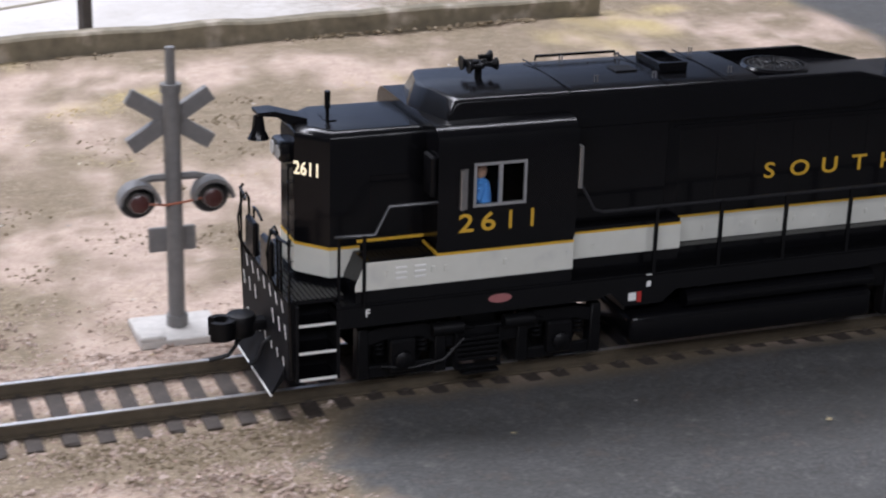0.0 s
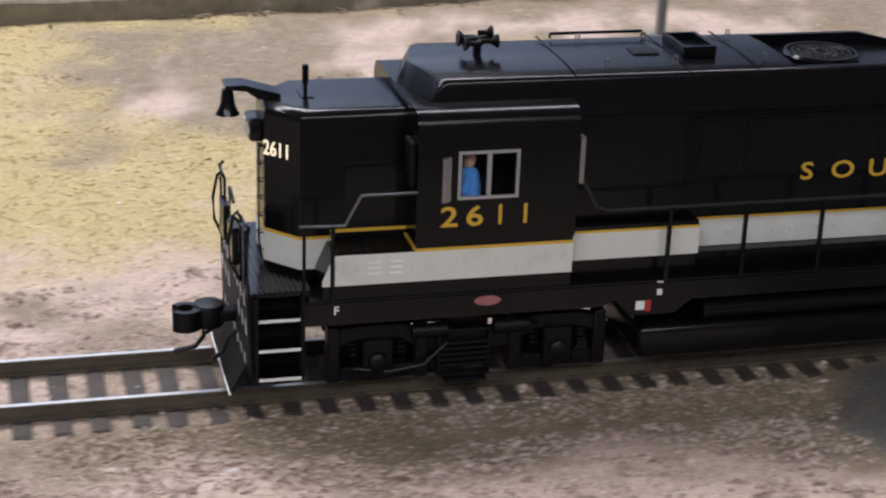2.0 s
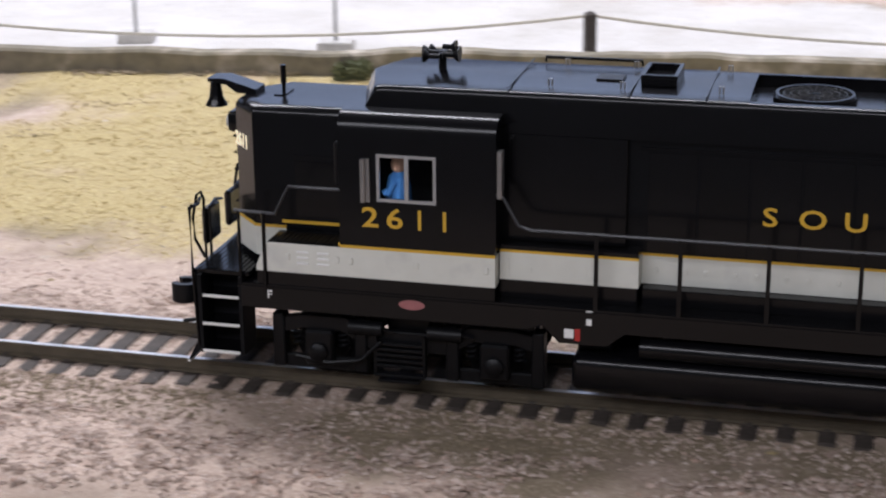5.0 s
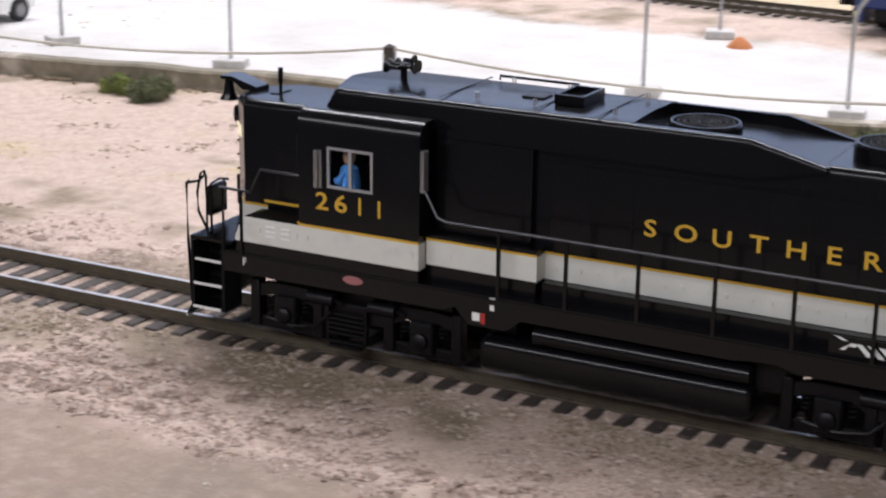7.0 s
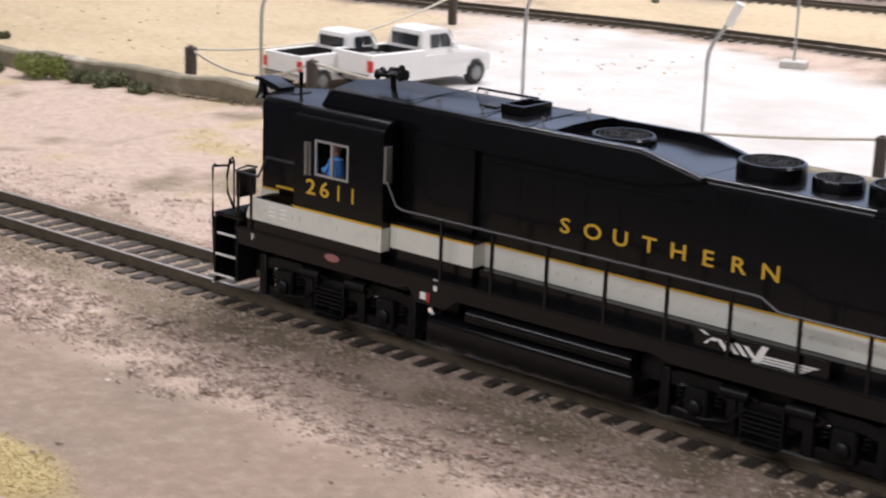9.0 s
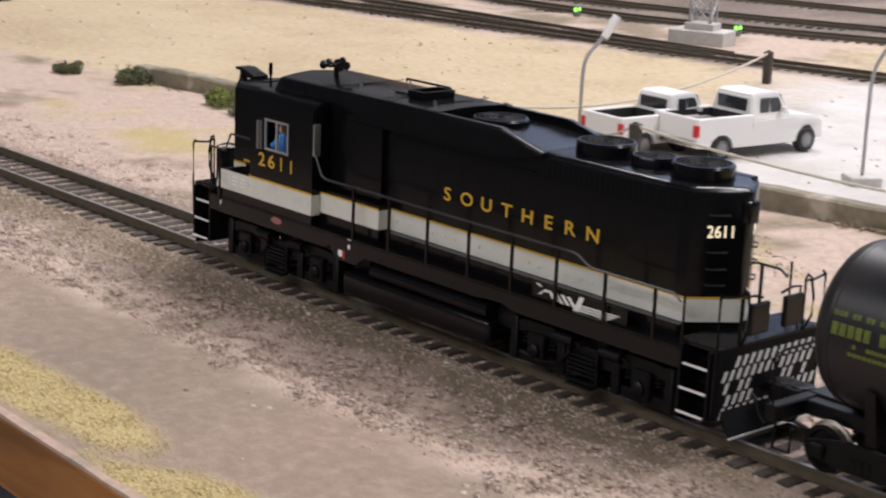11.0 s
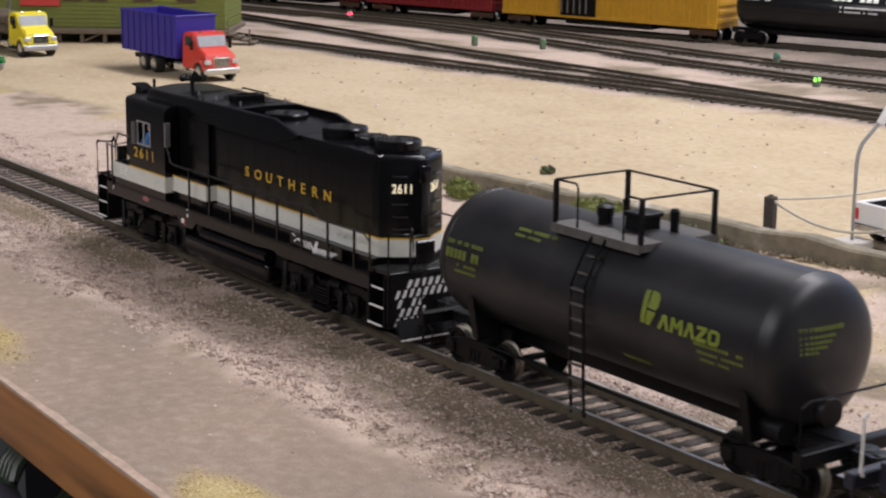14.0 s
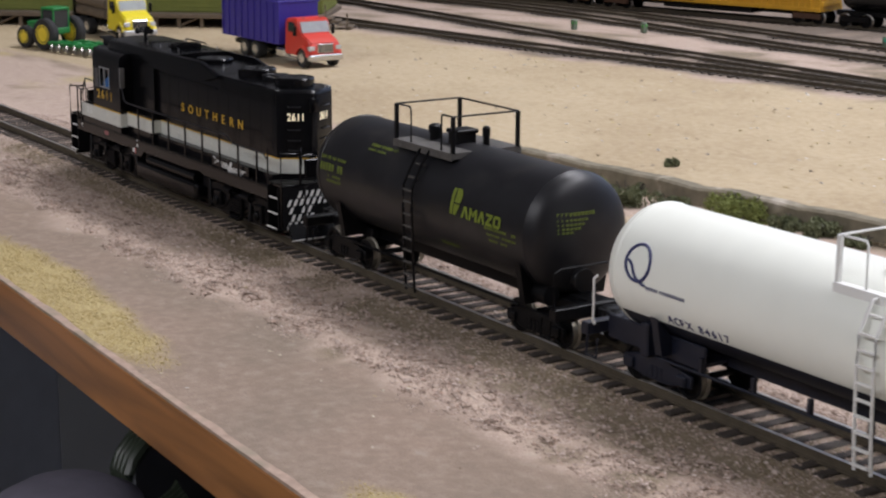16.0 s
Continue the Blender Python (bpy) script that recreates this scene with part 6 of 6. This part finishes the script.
def boxcar(x, length, m, label, door=None):
    b = thing("boxcar", label, "boxcar", "freight cars standing in the yard", at=mpose(*on_yard(x), -3, 0, 0, YARD_TURN))
    body = part("body", boxes((0, length, -16, 16, 9, 54, .4)), m, b, smooth=0)
    for k in range(int(length / 5.4)):
        u = 2 + k * 5.4
        if door and door[0] - 1 < u < door[1]:
            continue
        part("rib", boxes((u, u + 1.1, -16.7, -16, 12, 52)), m, body, smooth=0)
    part("side_sill", boxes((0, length, -16.8, -15.8, 9, 12, .2), (0, length, 15.8, 16.8, 9, 12, .2)), m, body)
    for k in range(6):
        part("end_rib", boxes((length, length + 1.2, -14, 14, 13 + k * 6.5, 16.5 + k * 6.5, .4)), m, body)
    if door:
        dr = part("door", boxes((door[0], door[1], -17.6, -16.2, 11, 53, .3)), DARK, body, "black sliding door")
        for k in range(5):
            part("door_rib", boxes((door[0] + 1 + k * 6, door[0] + 2 + k * 6, -18, -17.4, 13, 50)), STEEL, dr)
    part("underframe", boxes((4, length - 4, -3, 3, 5, 9), (length * .3, length * .7, -12, 12, 4, 8, .5)), DARK, b)
    for u in (14, length - 14):
        tr = part("truck", boxes((u - 12, u + 12, -12, -10.4, 3, 8, .6), (u - 12, u + 12, 10.4, 12, 3, 8, .6), (u - 3, u + 3, -11, 11, 5, 8)), mat("rust_truck", (.1, .05, .03), .8, vary=.3), b)
        for dx in (-9, 9):
            wheel_set(tr, u + dx, 4.8, 4.0)
    return b


YARD_TURN = math.degrees(math.atan2(0.26, 0.965))


def on_yard(x):
    """The line of the far yard track that the freight cars stand on."""
    return x, 610 + (x + 1490) * 0.27 + 16


crossing_signal()
for _x, _y, _t in ((-734, 202, 75), (-638, 252, 60), (-551, 246, 20), (-396, 279, 15), (-322, 279, 10), (-622, 440, 20), (-413, 409, 20)):
    lamp_post(_x, _y, _t, 12 if _x == -734 else 9, 56 if _x == -638 else 48)
_posts = [(18, 305), (-234, 280), (-478, 240), (-706, 203), (-762, 189)]
for _p in _posts:
    rope_post(*_p)
rope_post(-815, 420)
for _a, _b in zip(_posts, _posts[1:]):
    rope(_a, _b, 8)
rope(_posts[-1], (-815, 420), 9)
_p = pickup()
_p.matrix_basis = mpose(-727, 240, GZ, 0, 0, 86) @ Matrix.Scale(1.1, 4)
copy_thing(_p, mpose(-704, 261, GZ, 0, 0, 84) @ Matrix.Scale(1.1, 4))
for _i, (_x, _y, _r, _m) in enumerate(((-860, 139, 9, LEAF), (-842, 146, 7, LEAF), (-815, 113, 4.5, LEAF), (-817, 157, 9.5, LEAF2), (-795, 160, 6, LEAF), (-780, 161, 7, LEAF), (-762, 163, 5, LEAF), (-886, 140, 8, LEAF2), (-820, 166, 7, LEAF), (-783, 176, 5, LEAF), (-912, 205, 3.4, LEAF), (-960, 138, 8, LEAF), (-540, 183, 9, LEAF), (-558, 188, 7, LEAF2), (-1000, 130, 7, LEAF), (-304, 238, 7.5, LEAF), (-150, 250, 3.5, LEAF2))):
    shrub(_x, _y, _r * 1.12, _m, 40 + _i)
_yard = "dark rusty yard track on weathered ties"
track_along("yard_track", _yard, YARD_A)
track_along("yard_track", _yard, YARD_B)
track_along("yard_track", _yard, YARD_C)
track_along("yard_track", _yard, YARD_D)
track_along("yard_track", _yard, [(-2200, on_yard(-2200)[1]), (-1490, on_yard(-1490)[1]), (200, on_yard(200)[1])])
for _x, _y, _m in ((-1321, 527, UNLIT), (-1363, 496, UNLIT), (-1167, 610, TEAL), (-1060, 534, LIT_GREEN), (-948, 559, LIT_GREEN), (-802, 594, LIT_GREEN), (-1590, 530, LIT_RED)):
    dwarf_signal(_x, _y, _m)
lattice_tower(-936, 512)
lorry("container_truck", "red model truck carrying an open blue container on sand", TRUCKRED, mpose(-1269, 236, GZ, 0, 0, 2), "box")
lorry("log_truck", "yellow model truck loaded with dark logs beside the depot", TRUCKYEL, mpose(-1450, 194, GZ, 0, 0, 0), "logs")
tractor()
depot()
boxcar(-1790, 152, CARRED, "dark red ribbed boxcar standing on the far yard track")
boxcar(-1486, 205, CARYEL, "yellow ribbed boxcar with a black door on the far yard track", (60, 94))
boxcar(-1632, 140, CARRED, "dark red boxcar with white markings on the far yard track")


def blue_shunter(x, y, turn):
    """A small blue locomotive end on the nearest yard track; its buffer end at x 0."""
    s = thing("shunting_locomotive", "dark blue model locomotive with pale yellow bands on the yard track", "locomotive", at=mpose(x, y, -2.6, 0, 0, turn))
    blue, band = mat("deep_blue_paint", (.012, .03, .14), .35, vary=.08), mat("pale_yellow_band", (.6, .58, .3), .5, vary=.05)
    body = part("body", boxes((4, 150, -15, 15, 9, 50, 1)), blue, s)
    part("pilot", boxes((0, 4, -15.5, 15.5, 3, 20, .5)), blue, s)
    for z in (6, 13):
        part("band", boxes((-.2, 1, -15.7, 15.7, z, z + 1.6, .1)), band, s)
    part("window", boxes((3.6, 4.4, -11, -2, 36, 45), (3.6, 4.4, 2, 11, 36, 45)), DARKGLASS, body)
    part("deck", boxes((0, 150, -16, 16, 19, 21, .3)), DARK, s)
    for u in (26, 124):
        tr = part("truck", boxes((u - 18, u + 18, -13, -11, 3, 9, .6), (u - 18, u + 18, 11, 13, 3, 9, .6), (u - 3, u + 3, -11, 11, 5, 8)), DARK, s)
        for dx in (-13, 13):
            wheel_set(tr, u + dx, 4.8, 4.8, DARK)
    coupler(s, 0, -1, 10)


blue_shunter(-366, 463, -2)
_cone = thing("clay_heap", "small orange heap of clay on pale concrete", "heap", at=mpose(-398, 391, GZ))
part("lump", build(lathe, [(0, 4.4), (1.6, 4.0), (3.4, 2.4), (5, .8), (5.6, -.4), (0, -.6)], 14), mat("orange_clay", (.42, .15, .05), .85, vary=.3, scale=300, bump=.4), _cone)

# ---- loose stones, straw scatter and litter ----
def island_mat(name, stops, rough=0.9):
    m = bpy.data.materials.new(name)
    m.use_nodes = True
    n, l = nodes_of(m)
    b = n["Principled BSDF"]
    g, r = n.new("ShaderNodeNewGeometry"), n.new("ShaderNodeValToRGB")
    while len(r.color_ramp.elements) < len(stops):
        r.color_ramp.elements.new(0.5)
    for e, (p, c) in zip(r.color_ramp.elements, stops):
        e.position, e.color = p, (*c, 1)
    l.new(g.outputs["Random Per Island"], r.inputs[0]), l.new(r.outputs[0], b.inputs["Base Color"])
    b.inputs["Roughness"].default_value, b.inputs["Specular IOR Level"].default_value = rough, 0.25
    return m


def stones(name, places, sizes, flat, material, label, category, seed):
    """Many small broken stones as one mesh. places: x, y, z in millimetres."""
    rng = np.random.default_rng(seed)
    n = len(places)
    base = np.array([(1, 0, 0), (0, 1, 0), (-1, 0, 0), (0, -1, 0), (0, 0, 1), (0, 0, -1)], float)
    tri = np.array([(0, 1, 4), (1, 2, 4), (2, 3, 4), (3, 0, 4), (1, 0, 5), (2, 1, 5), (3, 2, 5), (0, 3, 5)])
    v = base[None] * (1 + rng.uniform(-.35, .35, (n, 6, 1)))
    v += rng.uniform(-.25, .25, (n, 6, 3))
    a = rng.uniform(0, 6.28, n)
    c, s = np.cos(a)[:, None], np.sin(a)[:, None]
    x, y = v[..., 0] * c - v[..., 1] * s, v[..., 0] * s + v[..., 1] * c
    v = np.stack([x, y * .8, v[..., 2] * flat], 2) * np.asarray(sizes)[:, None, None] + np.asarray(places)[:, None, :]
    f = (tri[None] + 6 * np.arange(n)[:, None, None]).reshape(-1, 3)
    me = bpy.data.meshes.new(name)
    me.from_pydata((v.reshape(-1, 3) * MM).tolist(), [], f.tolist())
    me.materials.append(material)
    return tagged(new(name, me), label, category, kind="stuff")


def make_scatter():
    rng = np.random.default_rng(11)
    grit = island_mat("ballast_grit", [(0.0, (0.25, 0.185, 0.15)), (0.25, (0.34, 0.26, 0.21)), (0.6, (0.44, 0.35, 0.295)), (0.9, (0.57, 0.47, 0.41)), (1.0, (0.45, 0.31, 0.24))])
    straw = island_mat("straw_flock", [(0.0, (0.33, 0.25, 0.11)), (0.5, (0.48, 0.375, 0.165)), (0.85, (0.6, 0.49, 0.25)), (1.0, (0.32, 0.27, 0.12))])
    moss = island_mat("moss_flock", [(0.0, (0.17, 0.135, 0.085)), (0.6, (0.24, 0.192, 0.125)), (1.0, (0.36, 0.29, 0.21))])
    pts, size = [], []
    for _ in range(250000):
        x = rng.uniform(-1180, 40)
        y = rng.normal(0, 19) if rng.random() < .45 else -rng.uniform(26, 66) if rng.random() < .7 else rng.uniform(14, 92)
        if y < edge_y(x) + 6 or (abs(y) < 16 and rng.random() < .35) or abs(abs(y) - 8.75) < 1.3 or (x > 8 and y < -14):
            continue
        lump = field(x, y, 18, 8)
        if abs(y) > 24 and ribbon(x, y) * (.66 + .9 * lump) < rng.uniform(.1, .7) and rng.random() > .02:
            continue
        big = rng.random()
        pts.append((x, y, ground_z(x, y) + .02)), size.append(rng.uniform(.22, .5) if big < .93 else rng.uniform(.5, .8) if big < .993 else rng.uniform(.8, 1.2))
    for _ in range(2600):
        cx = rng.uniform(-1150, 0)
        cy = -rng.uniform(27, 64) if rng.random() < .75 else rng.uniform(18, 80)
        if ribbon(cx, cy) * (.7 + .8 * field(cx, cy, 30, 22)) < rng.uniform(.2, .9) or cy < edge_y(cx) + 12:
            continue
        r = rng.uniform(1.2, 3.6)
        for _ in range(int(5 * r)):
            u, v = rng.normal(0, r * .75), rng.normal(0, r * .45)
            x, y = cx + u, cy + v
            h = max(0.0, 1 - (u / (1.5 * r)) ** 2 - (v / r) ** 2) * .32 * r
            pts.append((x, y, ground_z(x, y) + h)), size.append(rng.uniform(.35, .75))
    stones("ballast_stones", pts, size, .62, grit, "pinkish grey crushed stone ballast along the track", "ballast", 1)
    pts, size = [], []
    for _ in range(90000):
        x, y = rng.uniform(-700, 120), rng.uniform(40, 262)
        if y > kerb_y(x) - 5 or zones(x, y)[0] < rng.uniform(.1, .9):
            continue
        z = -5.0 + .9 * field(x, y, 45, 3) + .5 * field(x, y, 12, 4)
        pts.append((x, y, z + .05 + .4 * zones(x, y)[0] * abs(field(x, y, 9, 5)))), size.append(rng.uniform(.2, .5))
    for _ in range(50000):
        x, y = rng.uniform(-970, -440), rng.uniform(-122, -75)
        if y > edge_y(x) + 1 and zones(x, y)[0] > rng.uniform(.1, .9):
            pts.append((x, y, ground_z(x, y) + .2)), size.append(rng.uniform(.16, .36))
    stones("straw_scatter", pts, size, .6, straw, "straw-coloured foam scatter like dry grass", "grass", 2)
    pts, size = [], []
    for _ in range(40000):
        x, y = rng.uniform(-1100, 30), rng.normal(-20, 5.5)
        if field(x, y, 40, 9) > rng.uniform(-.3, .45) and abs(y) > 15.5:
            pts.append((x, y, ground_z(x, y) + .15)), size.append(rng.uniform(.18, .45))
    for _ in range(5000):
        x = rng.uniform(-960, 200)
        y = kerb_y(x) - 5 + rng.normal(0, 2.5)
        if field(x, y, 30, 10) > rng.uniform(-.2, .4):
            pts.append((x, y, -4.2)), size.append(rng.uniform(.35, 1.0))
    for _ in range(60):
        cx, cy = rng.uniform(-620, 60), rng.uniform(48, 215)
        if cy > kerb_y(cx) - 12:
            continue
        r = rng.uniform(2, 7)
        for _ in range(int(6 * r)):
            x, y = cx + rng.normal(0, r), cy + rng.normal(0, r * .7)
            pts.append((x, y, ground_z(x, y) + rng.uniform(.05, .3))), size.append(rng.uniform(.25, .6))
    stones("moss_scatter", pts, size, .7, moss, "dark olive moss scatter along ties and kerb", "moss", 3)
    litter = island_mat("pale_litter", [(0.0, (0.6, 0.55, 0.48)), (0.5, (0.5, 0.40, 0.2)), (0.8, (0.12, 0.09, 0.07)), (1.0, (0.7, 0.68, 0.64))])
    pts, size = [], []
    for _ in range(700):
        x, y = rng.uniform(-1150, 150), rng.uniform(-105, 250)
        if y < edge_y(x) + 4 or y > kerb_y(x) - 6 or abs(y) < 16:
            continue
        pts.append((x, y, ground_z(x, y) + .15 if x < 10 or y > 0 else -3.2)), size.append(rng.uniform(.35, .9))
    for _ in range(500):
        x, y = rng.uniform(-1350, -640), rng.uniform(150, 430)
        if kerb_y(x) + 8 < y < yard_y(x) - 30:
            pts.append((x, y, -4.85)), size.append(rng.uniform(.5, 1.5))
    stones("ground_litter", pts, size, .35, litter, "pale chips and dry leaf flakes lying on the ground", "litter", 4)


make_scatter()


# ---- below the layout's edge ----
def below_edge():
    grey = mat("grey_steel_sheet", (0.46, 0.46, 0.48), 0.5, 0.0, vary=.08, scale=20)
    c = thing("metal_cabinet", "plain grey steel cabinet standing under the layout", "cabinet", at=mpose(-1185, 10, -950, 0, 0, 33))
    part("body", boxes((-60, 0, -260, 26, 0, 860, 1)), grey, c)
    part("door", boxes((0, 3, -255, 20, 5, 855, .6)), grey, c)
    s = thing("padded_stool", "round purple-grey padded stool under the layout edge", "stool", at=mpose(-968, -52, -950))
    part("cushion", build(lathe, [(0, 836), (18, 834), (29, 828), (36, 816), (38, 802), (35, 790), (0, 788)], 40), mat("purple_grey_vinyl", (.17, .16, .2), .6, vary=.1, scale=40), s)
    part("column", build(rod, (0, 0, 30), (0, 0, 790), 18, 16), DARK, s)
    part("foot", build(lathe, [(0, 0), (140, 0), (140, 12), (30, 32), (0, 34)], 32), DARK, s)
    cab = mat("dark_green_cable", (.03, .04, .025), .35, vary=.2)
    h = thing("coiled_hose", "dark green coiled hose hanging under the layout", "hose", at=mpose(-1060, 25, -150, 0, 0, 35))
    for k in range(4):
        part("coil", build(wire, [(k * 3 + 2 * math.sin(a), 30 * math.cos(a * math.pi / 12) * (1 + .06 * k), 24 * math.sin(a * math.pi / 12)) for a in range(25)], 3.2, 8), cab, h)
    # one thin dark upright panel beside the hose
    tagged(part("dark_panel", boxes((-1120, -1000, 40, 46, -420, -21, 1)), DARK), "thin dark upright panel under the layout top", "bracket")


below_edge()


# ---- far things ----
def far_tank_car():
    t = thing("tank_car", "glossy black tank car standing on the far yard track", "tank car", "freight cars standing in the yard", at=mpose(*on_yard(-1277), -3, 0, 0, YARD_TURN))
    r, zc, x1 = 17, 28, 170
    prof = [(0, 0), (r * .6, 1.3), (r * .9, 5), (r, 9), (r, x1 - 9), (r * .9, x1 - 5), (r * .6, x1 - 1.3), (0, x1)]
    tk = part("tank", build(lathe, prof, 40, Matrix(((0, 0, 1, 0), (0, 1, 0, 0), (-1, 0, 0, zc), (0, 0, 0, 1)))), mat("gloss_black", (.008, .008, .009), .25, vary=.1), t)
    bm = bmesh.new()
    rnd = random.Random(3)
    writing_bars(bm, r, zc, 12, 34, 33, 2.4, 9, rnd), writing_bars(bm, r, zc, 84, 130, 36, 4.6, 9, rnd), writing_bars(bm, r, zc, 90, 126, 31, 1.2, 20, rnd), writing_bars(bm, r, zc, 90, 120, 28, 1.2, 16, rnd)
    part("writing", bm, WHITE, tk, "white writing bars", smooth=0)
    part("underframe", boxes((-5, x1 + 5, -4, 4, 7, 11, .4)), DARK, t)
    for u in (14, x1 - 14):
        tr = part("truck", boxes((u - 12, u + 12, -12, -10.4, 3, 8, .6), (u - 12, u + 12, 10.4, 12, 3, 8, .6), (u - 3, u + 3, -11, 11, 5, 8)), DARK, t)
        for dx in (-9, 9):
            wheel_set(tr, u + dx, 4.8, 4.0)


far_tank_car()


def gone(t):
    return float(np.interp(t, [a for a, b in GONE], [b for a, b in GONE]))


def motions():
    for train_car in (locomotive, black_tank, white_tank):
        walk(train_car, [(t, mpose(-d, 0, 0)) for t, d in GONE])
    # the wheels roll: seen from the near side they turn against the clock
    for wheel, r in WHEELS:
        spot = wheel.matrix_basis.translation.copy()
        rows = []
        for k in range(241):
            t = k / 15
            rows.append((t, Matrix.Translation(spot) @ Matrix.Rotation(-gone(t) / r, 4, "Y")))
        walk(wheel, rows)


motions()
